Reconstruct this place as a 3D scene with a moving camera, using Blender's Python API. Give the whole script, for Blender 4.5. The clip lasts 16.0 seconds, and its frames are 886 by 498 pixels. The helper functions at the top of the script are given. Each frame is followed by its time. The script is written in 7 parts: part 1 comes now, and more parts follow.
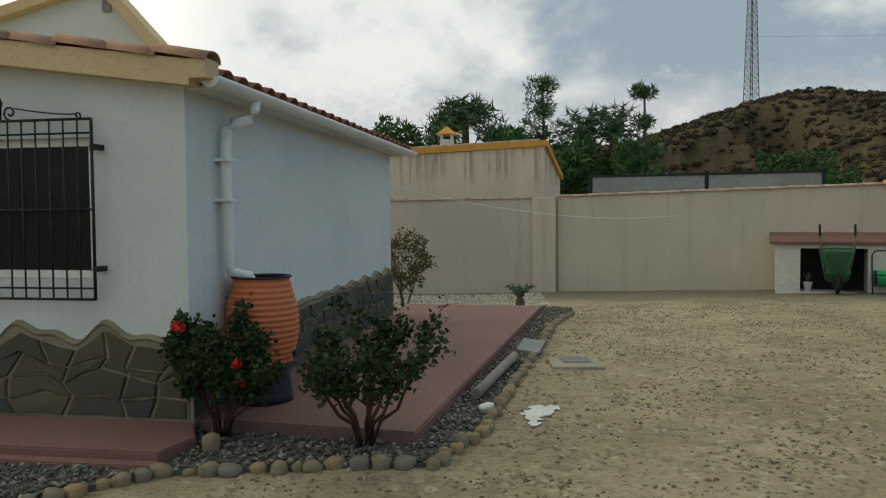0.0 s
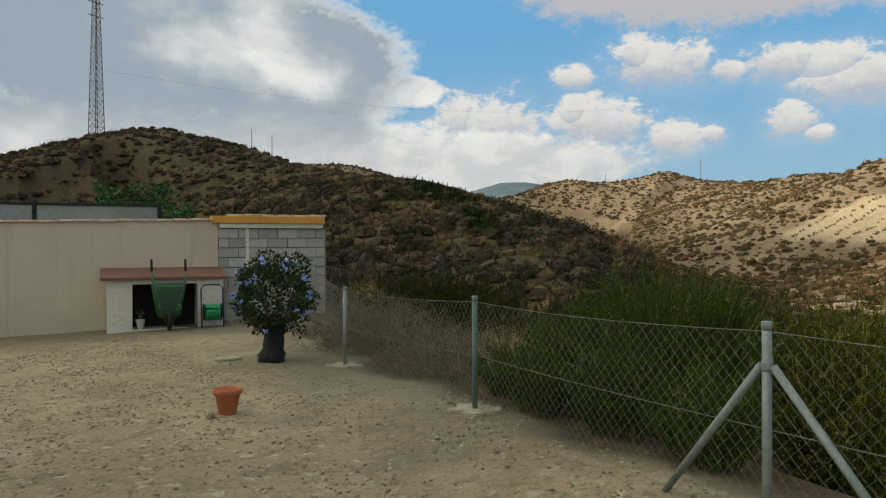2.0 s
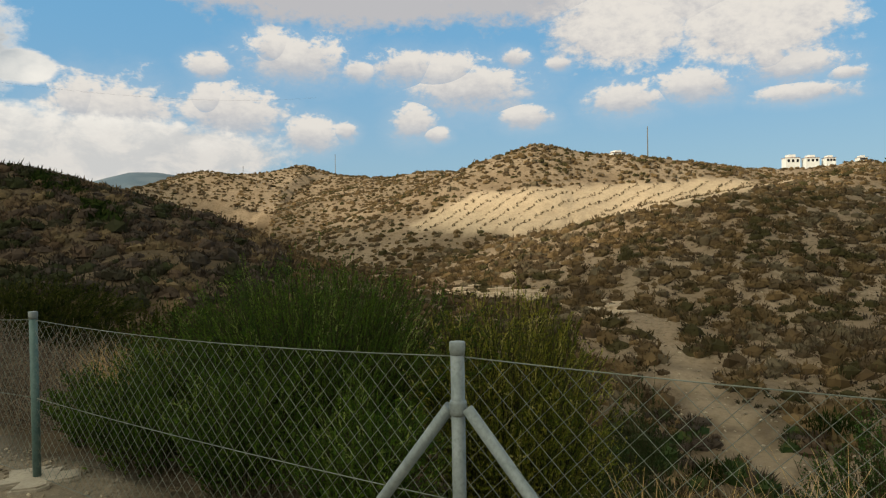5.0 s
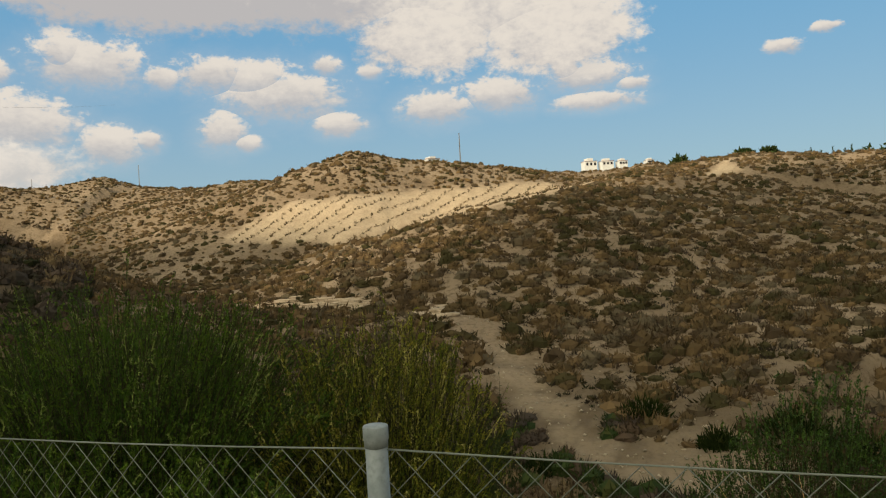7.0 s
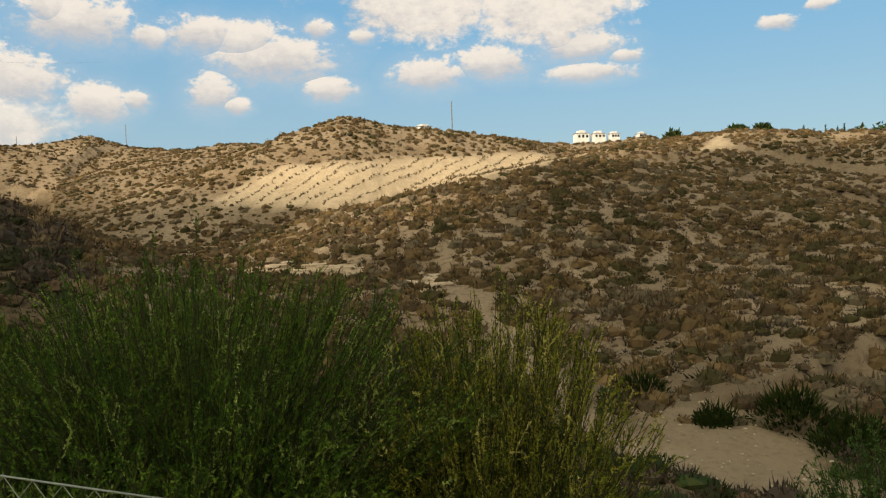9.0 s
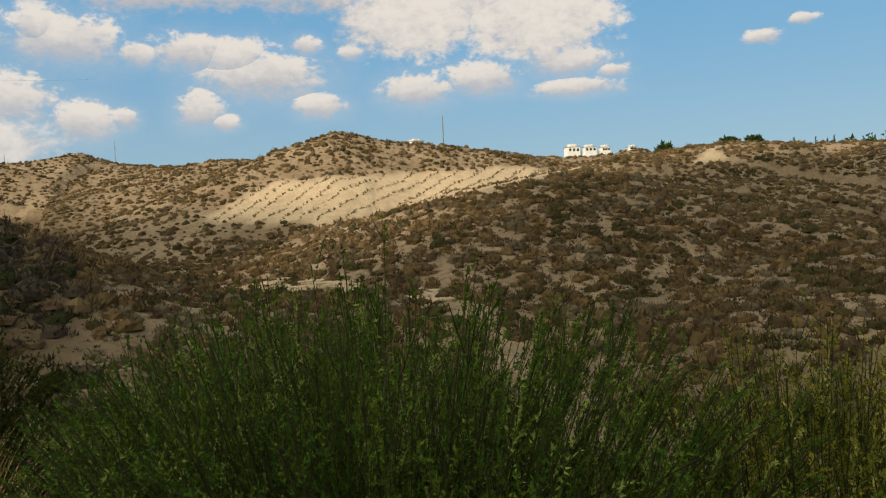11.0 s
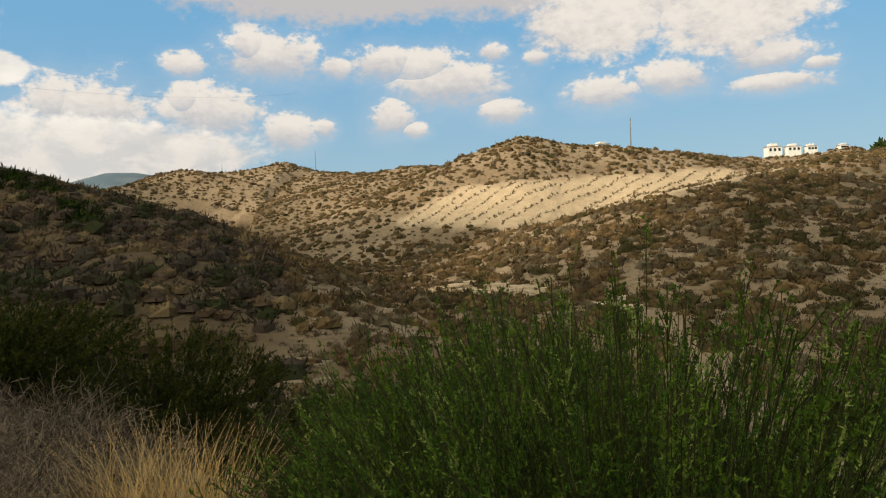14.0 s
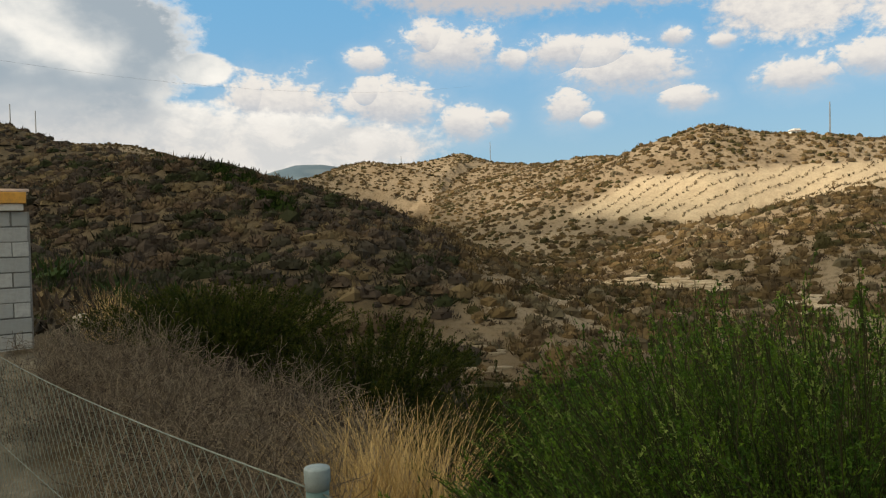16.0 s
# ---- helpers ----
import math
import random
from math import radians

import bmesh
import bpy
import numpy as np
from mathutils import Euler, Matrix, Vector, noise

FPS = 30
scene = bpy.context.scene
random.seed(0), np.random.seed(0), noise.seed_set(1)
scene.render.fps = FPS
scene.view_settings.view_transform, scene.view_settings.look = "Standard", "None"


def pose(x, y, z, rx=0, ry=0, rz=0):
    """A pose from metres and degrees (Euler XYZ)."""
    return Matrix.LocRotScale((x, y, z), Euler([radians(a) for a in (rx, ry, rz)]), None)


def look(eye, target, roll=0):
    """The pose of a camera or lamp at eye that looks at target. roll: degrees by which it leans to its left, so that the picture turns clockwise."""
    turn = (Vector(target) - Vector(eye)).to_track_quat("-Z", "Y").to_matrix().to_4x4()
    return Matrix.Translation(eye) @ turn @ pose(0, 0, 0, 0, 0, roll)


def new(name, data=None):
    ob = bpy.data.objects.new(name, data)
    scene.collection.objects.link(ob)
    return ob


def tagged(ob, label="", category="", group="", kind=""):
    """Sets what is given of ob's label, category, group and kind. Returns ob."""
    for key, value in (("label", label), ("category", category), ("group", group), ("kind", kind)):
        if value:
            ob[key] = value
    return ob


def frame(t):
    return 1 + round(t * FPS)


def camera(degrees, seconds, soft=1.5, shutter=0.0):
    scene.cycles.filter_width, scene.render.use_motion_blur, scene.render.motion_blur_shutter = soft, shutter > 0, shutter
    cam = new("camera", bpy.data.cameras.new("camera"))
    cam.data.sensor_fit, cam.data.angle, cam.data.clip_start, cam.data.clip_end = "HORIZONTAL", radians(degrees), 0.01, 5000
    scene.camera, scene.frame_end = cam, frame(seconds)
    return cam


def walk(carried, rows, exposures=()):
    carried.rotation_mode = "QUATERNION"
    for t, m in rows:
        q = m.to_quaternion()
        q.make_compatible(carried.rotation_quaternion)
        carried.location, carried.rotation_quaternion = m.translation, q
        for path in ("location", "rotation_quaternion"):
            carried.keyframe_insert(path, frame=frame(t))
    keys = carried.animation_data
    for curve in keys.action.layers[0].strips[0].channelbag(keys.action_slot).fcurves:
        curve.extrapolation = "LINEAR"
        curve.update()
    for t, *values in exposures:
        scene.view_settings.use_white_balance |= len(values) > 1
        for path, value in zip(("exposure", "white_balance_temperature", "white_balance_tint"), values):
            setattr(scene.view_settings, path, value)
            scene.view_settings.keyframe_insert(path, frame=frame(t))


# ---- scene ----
cam = camera(59.96, 16.0, 1.2)
PATH = [
    (0.0, pose(-0.000, 0.000, 1.586, 87.52, 0.44, 3.28)),
    (0.5, pose(0.166, 0.233, 1.601, 88.44, -0.52, -2.84)),
    (1.0, pose(0.300, 0.418, 1.606, 89.17, -1.73, -13.73)),
    (1.5, pose(0.420, 0.685, 1.605, 89.86, -1.37, -28.82)),
    (2.0, pose(0.655, 0.890, 1.585, 89.84, 0.16, -42.68)),
    (2.5, pose(0.937, 1.006, 1.597, 90.08, -0.74, -50.30)),
    (3.0, pose(1.146, 1.199, 1.587, 90.31, -0.80, -59.00)),
    (3.5, pose(1.324, 1.382, 1.587, 90.17, 0.51, -65.79)),
    (4.0, pose(1.571, 1.507, 1.561, 89.51, 0.85, -67.95)),
    (6.5, pose(2.671, 2.126, 1.576, 89.15, 2.22, -76.31)),
    (7.0, pose(2.894, 2.256, 1.595, 89.12, 3.21, -82.57)),
    (7.5, pose(3.132, 2.410, 1.601, 88.44, 3.13, -82.80)),
    (8.0, pose(3.342, 2.636, 1.608, 87.11, 1.76, -82.70)),
    (8.5, pose(3.483, 2.862, 1.608, 86.91, 2.16, -83.75)),
    (9.0, pose(3.583, 3.091, 1.603, 86.76, 1.73, -83.43)),
    (11.5, pose(4.721, 4.361, 1.592, 88.60, 2.51, -85.09)),
    (12.0, pose(4.725, 4.320, 1.596, 88.41, 2.64, -88.73)),
    (12.5, pose(4.721, 4.303, 1.591, 88.67, 2.74, -86.99)),
    (13.0, pose(4.723, 4.303, 1.579, 88.76, 2.24, -81.21)),
    (13.5, pose(4.653, 4.484, 1.583, 88.69, 1.81, -76.21)),
    (14.0, pose(4.627, 4.528, 1.589, 88.66, 2.03, -70.55)),
    (14.5, pose(4.529, 4.549, 1.593, 88.69, 2.07, -64.68)),
    (15.0, pose(4.506, 4.566, 1.594, 88.58, 1.40, -61.14)),
    (15.5, pose(4.383, 4.573, 1.615, 88.45, 0.92, -58.78)),
    (16.0, pose(4.289, 4.632, 1.639, 88.35, 1.37, -57.70)),
]
walk(cam, PATH, [(0.0, -0.05, 6350, 7), (0.5, -0.13, 6350, 7), (1.0, -0.06, 6400, 8), (2.0, -0.03, 6450, 9), (3.0, -0.06, 6500, 10), (3.5, -0.13, 6550, 10), (4.0, 0.0, 6600, 10), (7.0, -0.08, 7050, 12), (7.5, 0.16, 7150, 12), (8.0, 0.30, 7250, 12), (8.5, 0.29, 7250, 12), (9.0, 0.13, 7150, 12),
                 (11.5, -0.05, 6850, 12), (12.5, -0.06, 6850, 12), (14.0, 0.07, 6950, 12), (15.0, 0.08, 6850, 12), (15.5, 0.22, 6850, 12), (16.0, 0.12, 6750, 11)])

# ---------------------------------------------------------------- world, sun
SUN_AZ, SUN_EL = -52.0, 33.0      # degrees to the right of +y; above the horizon


def bearing(az, el, d, base=(1.5, 1.5, 1.6)):
    """The point at a bearing (degrees to the right of +y), an elevation and a ground distance."""
    a = radians(az)
    return (base[0] + d * math.sin(a), base[1] + d * math.cos(a), base[2] + d * math.tan(radians(el)))


class Nodes:
    """A thin wrapper that adds nodes to a tree and joins them."""

    def __init__(self, tree):
        self.tree = tree
        tree.nodes.clear()

    def add(self, kind, props=None, **sockets):
        n = self.tree.nodes.new(kind)
        props = props or {}
        if "operation" in props:
            n.operation, n.use_clamp = props["operation"], props.get("use_clamp", False)
        if "interpolation_type" in props:
            n.interpolation_type = props["interpolation_type"]
        if "attribute_name" in props:
            n.attribute_name = props["attribute_name"]
        for k, v in sockets.items():
            key = int(k[1:]) if k[0] == "i" and k[1:].isdigit() else k.replace("_", " ")
            if isinstance(v, bpy.types.NodeSocket):
                self.tree.links.new(v, n.inputs[key])
            else:
                n.inputs[key].default_value = v
        return n

    def math(self, op, a, b=0.0, clamp=False):
        return self.add("ShaderNodeMath", {"operation": op, "use_clamp": clamp}, i0=a, i1=b).outputs[0]

    def step(self, v, lo, hi, a=0.0, b=1.0):
        return self.add("ShaderNodeMapRange", {"interpolation_type": "SMOOTHSTEP"}, i0=v, i1=lo, i2=hi, i3=a, i4=b).outputs[0]

    def mix(self, f, a, b, blend="MIX"):
        n = self.tree.nodes.new("ShaderNodeMix")
        n.data_type, n.blend_type = "RGBA", blend
        for key, v in ((0, f), (6, a), (7, b)):
            if isinstance(v, bpy.types.NodeSocket):
                self.tree.links.new(v, n.inputs[key])
            else:
                n.inputs[key].default_value = (*v, 1) if isinstance(v, tuple) and len(v) == 3 else v
        return n.outputs[2]

    def noise(self, vector, scale, detail=4.0, rough=0.55, dist=0.0):
        return self.add("ShaderNodeTexNoise", None, Vector=vector, Scale=scale, Detail=detail, Roughness=rough, Distortion=dist).outputs[0]


# each cloud: bearing, elevation, half width, half height in degrees
CUMULUS = [(46.0, 9.0, 3.9, 2.1), (44.0, 9.4, 1.6, 1.9), (53.9, 8.9, 3.6, 2.1), (52.4, 9.7, 1.4, 1.5), (59.5, 7.5, 2.0, 1.4), (62.1, 7.8, 0.9, 0.7), (52.5, 12.1, 1.5, 1.0),
           (58.5, 12.8, 3.7, 1.8), (57.0, 13.4, 1.6, 1.5), (63.1, 12.1, 1.2, 0.9), (66.6, 12.3, 2.6, 1.3), (71.4, 10.8, 4.4, 1.9), (69.6, 11.9, 2.6, 1.4), (74.6, 12.8, 1.1, 0.75)]
CUMULUS_EAST = [(77.9, 12.3, 0.9, 0.5), (67.1, 8.4, 1.7, 1.4), (68.7, 7.5, 1.0, 0.6), (75.4, 8.6, 2.1, 0.9), (82.7, 9.5, 2.7, 1.2), (87.6, 10.2, 2.8, 1.2), (93.6, 11.0, 3.1, 1.15), (92.4, 11.5, 1.5, 1.0),
                (94.5, 9.2, 2.9, 0.7), (97.0, 10.2, 1.2, 0.5), (107.0, 11.4, 1.4, 0.6), (109.6, 12.3, 1.0, 0.4)]
HIGH = [(82.6, 14.9, 6.6, 3.7), (91.6, 14.4, 7.4, 3.7), (87.0, 17.5, 12.0, 4.5), (64.0, 17.2, 15.0, 2.6), (75.0, 18.0, 12.0, 3.4), (56.0, 17.6, 9.0, 1.9)]
BANK = [(20.0, 15.5, 17.5, 9.0), (31.5, 12.5, 10.0, 6.0), (-8.0, 16.0, 34.0, 15.0), (32.0, 7.2, 14.0, 2.8), (44.0, 6.0, 15.0, 2.7), (10.0, 6.0, 26.0, 5.0), (40.6, 11.4, 2.4, 1.3)]

world = bpy.data.worlds.new("sky")
scene.world = world
world.use_nodes = True
N = Nodes(world.node_tree)
sky = N.add("ShaderNodeTexSky")
sky.sky_type, sky.sun_disc, sky.sun_elevation, sky.sun_rotation = "NISHITA", False, radians(SUN_EL), radians(SUN_AZ)
sky.air_density, sky.dust_density, sky.ozone_density = 1.0, 0.8, 1.6
way = N.add("ShaderNodeTexCoord").outputs["Generated"]
xyz = N.add("ShaderNodeSeparateXYZ", None, i0=way)
az = N.math("MULTIPLY", N.math("ARCTAN2", xyz.outputs[0], xyz.outputs[1]), 57.2958)
el = N.math("MULTIPLY", N.math("ARCSINE", xyz.outputs[2]), 57.2958)
plane = N.add("ShaderNodeCombineXYZ", None, i0=az, i1=N.math("MULTIPLY", el, 1.5), i2=0.0).outputs[0]
billow = N.noise(plane, 0.34, 8.0, 0.62, 0.3)
puff = N.noise(plane, 0.95, 6.0, 0.58, 0.2)
fleece = N.noise(plane, 2.4, 5.0, 0.6, 0.3)
wobble = N.math("SUBTRACT", N.math("ADD", N.math("ADD", N.math("MULTIPLY", billow, 0.48), N.math("MULTIPLY", puff, 0.36)), N.math("MULTIPLY", fleece, 0.16)), 0.5)
wobble = N.math("MULTIPLY", wobble, 3.4)


def cloud_field(blobs):
    """Highest where a blob is thickest, zero at its rim, below zero outside; and how high above the middle of the nearest blob."""
    best = None
    lift = None
    for a, e, ra, re in blobs:
        da = N.math("DIVIDE", N.math("SUBTRACT", az, a), ra)
        de = N.math("DIVIDE", N.math("SUBTRACT", el, e), re)
        f = N.math("SUBTRACT", 1.0, N.math("SQRT", N.math("ADD", N.math("MULTIPLY", da, da), N.math("MULTIPLY", de, de))))
        if best is None:
            best, lift = f, de
        else:
            lift = N.math("ADD", lift, N.math("MULTIPLY", N.math("GREATER_THAN", f, best), N.math("SUBTRACT", de, lift)))
            best = N.math("MAXIMUM", best, f)
    return best, lift


heap, heap_lift = cloud_field(CUMULUS + CUMULUS_EAST)
high, high_lift = cloud_field(HIGH)
bank, bank_lift = cloud_field(BANK)
white, lilac, slate, glow = (0.79, 0.765, 0.72), (0.50, 0.51, 0.54), (0.33, 0.40, 0.46), (0.90, 0.89, 0.84)
sky_tint = N.mix(1.0, sky.outputs[0], (0.107, 0.136, 0.131), "MULTIPLY")
col = N.mix(0.82, sky_tint, N.mix(N.step(el, 1.0, 17.0), (0.29, 0.46, 0.62), (0.155, 0.41, 0.69)))
col = N.mix(N.math("MULTIPLY", N.step(N.math("ADD", heap, N.math("MULTIPLY", wobble, 0.5)), -1.0, 0.4), N.step(az, 103.0, 95.0, 0.0, 0.22)), col, (0.62, 0.66, 0.70))
hz = N.math("ADD", N.math("ADD", heap, 0.17), N.math("MULTIPLY", wobble, 1.05))
heap_top = N.math("ADD", heap_lift, N.math("MULTIPLY", wobble, 0.9))
col_heap = N.mix(N.step(heap_top, -0.75, 0.75), lilac, white)
col = N.mix(N.math("MULTIPLY", N.step(hz, -0.03, N.step(heap_lift, -0.7, 0.5, 0.85, 0.42)), N.step(heap_lift, -1.2, 0.2, 0.62, 0.97)), col, col_heap)
hh = N.math("ADD", high, N.math("MULTIPLY", wobble, 0.52))
col_high = N.mix(N.step(N.math("ADD", N.math("ADD", N.step(az, 71.0, 82.0, -0.55, 0.3), N.math("MULTIPLY", high_lift, 0.25)), N.math("MULTIPLY", wobble, 0.75)), -0.4, 0.5), lilac, white)
col = N.mix(N.step(hh, 0.0, N.step(az, 72.0, 82.0, 0.50, 0.36)), col, col_high)
hb = N.math("ADD", bank, N.math("MULTIPLY", wobble, 0.26))
big = N.noise(plane, 0.075, 4.0, 0.5, 0.25)
lean = N.math("ADD", N.step(az, 4.0, -10.0, 0.0, 0.22), N.math("ADD", N.step(az, 12.0, 24.0, 0.0, -0.05), N.step(az, 33.0, 41.0, 0.0, 0.17)))
col_bank = N.mix(N.step(N.math("ADD", N.math("ADD", big, lean), N.math("MULTIPLY", wobble, 0.05)), 0.42, 0.68), slate, glow)
col_bank = N.mix(N.step(N.math("ADD", el, N.math("MULTIPLY", wobble, 2.2)), 5.5, 11.0, 0.85, 0.0), col_bank, N.mix(N.step(billow, 0.40, 0.60), (0.55, 0.57, 0.585), (0.69, 0.68, 0.66)))
# the overcast half of the sky, which closes over the yard behind the bank, and the veiled sun in it
sun_dir = Vector(bearing(SUN_AZ, SUN_EL, 1.0, (0, 0, 0))).normalized()
dot = N.add("ShaderNodeVectorMath", None, i0=way, i1=sun_dir)
dot.operation = "DOT_PRODUCT"
near_sun = N.step(dot.outputs["Value"], 0.55, 1.0)
veil = N.mix(near_sun, (0.595, 0.61, 0.56), (2.0, 1.98, 1.62))
over = N.math("MAXIMUM", N.step(az, 44.0, 8.0), N.math("MAXIMUM", N.step(az, 128.0, 160.0), N.step(el, 24.0, 42.0)))
over = N.math("MULTIPLY", over, N.step(N.math("ADD", N.math("MAXIMUM", el, N.math("MULTIPLY", az, -1.0)), wobble), 17.0, 30.0))
col = N.mix(over, col, veil)
col_bank = N.mix(N.math("MAXIMUM", N.step(hb, 0.06, 0.30), N.step(el, 12.0, 9.0)), (0.80, 0.79, 0.76), col_bank)
col = N.mix(N.step(hb, -0.02, 0.24), col, N.mix(N.math("MULTIPLY", over, 0.8), col_bank, veil))
N.add("ShaderNodeOutputWorld", None, i0=N.add("ShaderNodeBackground", None, Color=col, Strength=1.0).outputs[0])

sun = new("sun", bpy.data.lights.new("sun", "SUN"))
sun.data.energy, sun.data.angle, sun.data.color = 4.3, radians(0.6), (1.0, 0.87, 0.68)
sun.matrix_world = look(bearing(SUN_AZ, SUN_EL, 100), (1.5, 1.5, 1.6))

# ---------------------------------------------------------------- materials
MATS = {}


def material(name, build, rough=0.9, metallic=0.0, bump=0.0, spec=0.3):
    """build(N, position) gives a colour socket and, where there is relief, a height socket."""
    m = bpy.data.materials.new(name)
    m.use_nodes = True
    n = Nodes(m.node_tree)
    pos = n.add("ShaderNodeTexCoord").outputs["Object"]
    out = build(n, pos)
    colour, height = out if isinstance(out, tuple) and len(out) == 2 else (out, None)
    b = n.add("ShaderNodeBsdfPrincipled", None, Roughness=rough, Metallic=metallic)
    b.inputs["Specular IOR Level"].default_value = spec
    if isinstance(colour, bpy.types.NodeSocket):
        n.tree.links.new(colour, b.inputs["Base Color"])
    else:
        b.inputs["Base Color"].default_value = (*colour, 1)
    if height is not None and bump:
        bn = n.add("ShaderNodeBump", None, Strength=1.0, Distance=bump, Height=height)
        n.tree.links.new(bn.outputs[0], b.inputs["Normal"])
    n.add("ShaderNodeOutputMaterial", None, i0=b.outputs[0])
    MATS[name] = m
    return m


def mottled(c1, c2, scale, fine=None, c3=None, lo=0.35, hi=0.65):
    """Two colours in patches, with a finer grain over them."""
    def build(n, p):
        a = n.noise(p, scale, 5.0, 0.6)
        col = n.mix(n.step(a, lo, hi), c1, c2)
        g = n.noise(p, fine or scale * 9, 4.0, 0.6)
        col = n.mix(n.step(g, 0.4, 0.75, 0.0, 0.6), col, c3 or tuple(v * 0.6 for v in c1))
        return col, g
    return build


def island(c1, c2, c3):
    """Each small piece of a joined mesh takes its own shade."""
    def build(n, p):
        r = n.add("ShaderNodeNewGeometry").outputs["Random Per Island"]
        col = n.mix(n.step(r, 0.0, 0.6), c1, c2)
        return n.mix(n.step(r, 0.7, 1.0), col, c3)
    return build


def by_tone(*shades):
    """Each plant of a joined mesh takes its own shade from its tone; its leaves vary a little round it."""
    def build(n, p):
        tone = attr(n, "tone")
        col = shades[0]
        for k, c in enumerate(shades[1:]):
            col = n.mix(n.step(tone, k / (len(shades) - 1), (k + 1) / (len(shades) - 1)), col, c)
        r = n.add("ShaderNodeNewGeometry").outputs["Random Per Island"]
        return n.mix(n.step(r, 0.0, 1.0, 0.0, 0.38), col, (0.012, 0.010, 0.006))
    return build


def by_object(c1, c2, scale, bump_scale=None):
    """Each piece (an object of its own) takes its own shade, with grain."""
    def build(n, p):
        r = n.add("ShaderNodeObjectInfo").outputs["Random"]
        col = n.mix(r, c1, c2)
        g = n.noise(p, scale, 4.0, 0.6)
        col = n.mix(n.step(g, 0.35, 0.7, 0.0, 0.55), col, tuple(v * 0.6 for v in c1))
        return col, g
    return build


def attr(n, name):
    return n.add("ShaderNodeAttribute", {"attribute_name": name}).outputs["Fac"]


def ground_build(n, p):
    yard, bare, far = attr(n, "yard"), attr(n, "bare"), attr(n, "far")
    grit = n.noise(p, 19.0, 6.0, 0.75)
    patch = n.noise(p, 0.5, 6.0, 0.62, 0.6)
    fleck = n.noise(p, 7.0, 3.0, 0.6)
    sand = n.mix(n.step(patch, 0.35, 0.65), (0.46, 0.375, 0.25), (0.345, 0.277, 0.18))
    sand = n.mix(n.step(grit, 0.5, 0.7, 0.0, 0.85), sand, (0.145, 0.118, 0.083))
    sand = n.mix(n.step(n.noise(p, 2.2, 5.0, 0.65, 0.5), 0.52, 0.68, 0.0, 0.5), sand, (0.19, 0.165, 0.12))
    sand = n.mix(n.step(n.noise(p, 5.5, 4.0, 0.7, 0.8), 0.52, 0.64, 0.0, 0.6), sand, (0.19, 0.158, 0.105))
    sand = n.mix(n.step(fleck, 0.57, 0.68, 0.0, 0.8), sand, (0.52, 0.455, 0.335))
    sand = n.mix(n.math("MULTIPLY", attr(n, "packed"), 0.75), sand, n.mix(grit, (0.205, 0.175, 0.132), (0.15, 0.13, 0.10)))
    broad = n.noise(p, 0.045, 6.0, 0.62, 0.4)
    mid = n.noise(p, 0.35, 5.0, 0.65)
    soil = n.mix(n.step(broad, 0.38, 0.62), (0.345, 0.265, 0.178), (0.265, 0.195, 0.125))
    # dry litter, also darkened to carry the shade of left hill and near valley
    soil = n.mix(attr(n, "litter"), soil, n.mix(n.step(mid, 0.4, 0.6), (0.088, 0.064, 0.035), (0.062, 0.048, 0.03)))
    soil = n.mix(n.step(mid, 0.52, 0.68, 0.0, 0.55), soil, (0.17, 0.12, 0.068))
    soil = n.mix(n.step(n.noise(p, 1.6, 4.0, 0.6), 0.50, 0.64, 0.0, 0.7), soil, (0.12, 0.088, 0.05))
    tilled = n.mix(n.step(mid, 0.4, 0.7), (0.47, 0.37, 0.245), (0.40, 0.31, 0.20))
    tilled = n.mix(n.step(n.noise(p, 2.3, 5.0, 0.7), 0.48, 0.62, 0.0, 0.55), tilled, (0.23, 0.18, 0.12))
    col = n.mix(bare, soil, tilled)
    # blue of distant haze put into the ground colour beyond about 1 km
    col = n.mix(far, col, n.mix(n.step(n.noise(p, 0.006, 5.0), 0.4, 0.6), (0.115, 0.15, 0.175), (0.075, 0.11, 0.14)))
    col = n.mix(yard, col, sand)
    rock = n.math("MULTIPLY", n.math("MULTIPLY", n.math("SUBTRACT", 1.0, yard), n.noise(p, 0.55, 6.0, 0.68)), 22.0)
    clod = n.noise(p, 3.4, 5.0, 0.7, 0.6)
    return col, n.math("ADD", rock, n.math("ADD", n.math("MULTIPLY", clod, 2.5), n.math("ADD", n.math("MULTIPLY", grit, 1.3), n.math("MULTIPLY", fleck, 2.4))))


material("earth", ground_build, 0.97, bump=0.02, spec=0.1)
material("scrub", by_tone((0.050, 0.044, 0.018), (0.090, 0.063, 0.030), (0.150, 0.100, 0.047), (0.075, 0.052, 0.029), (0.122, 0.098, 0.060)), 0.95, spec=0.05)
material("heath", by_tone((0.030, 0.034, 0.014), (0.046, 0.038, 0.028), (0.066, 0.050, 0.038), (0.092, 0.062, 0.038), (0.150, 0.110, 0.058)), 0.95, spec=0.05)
material("green_scrub", island((0.016, 0.030, 0.008), (0.028, 0.046, 0.011), (0.050, 0.056, 0.016)), 0.9, spec=0.1)
material("broom_leaf", by_tone((0.024, 0.060, 0.005), (0.048, 0.106, 0.007), (0.090, 0.150, 0.010), (0.046, 0.104, 0.008), (0.215, 0.275, 0.06)), 0.8, spec=0.15)
material("olive_leaf", by_tone((0.075, 0.108, 0.010), (0.145, 0.172, 0.016), (0.24, 0.22, 0.028), (0.12, 0.145, 0.012), (0.40, 0.37, 0.10)), 0.85, spec=0.1)
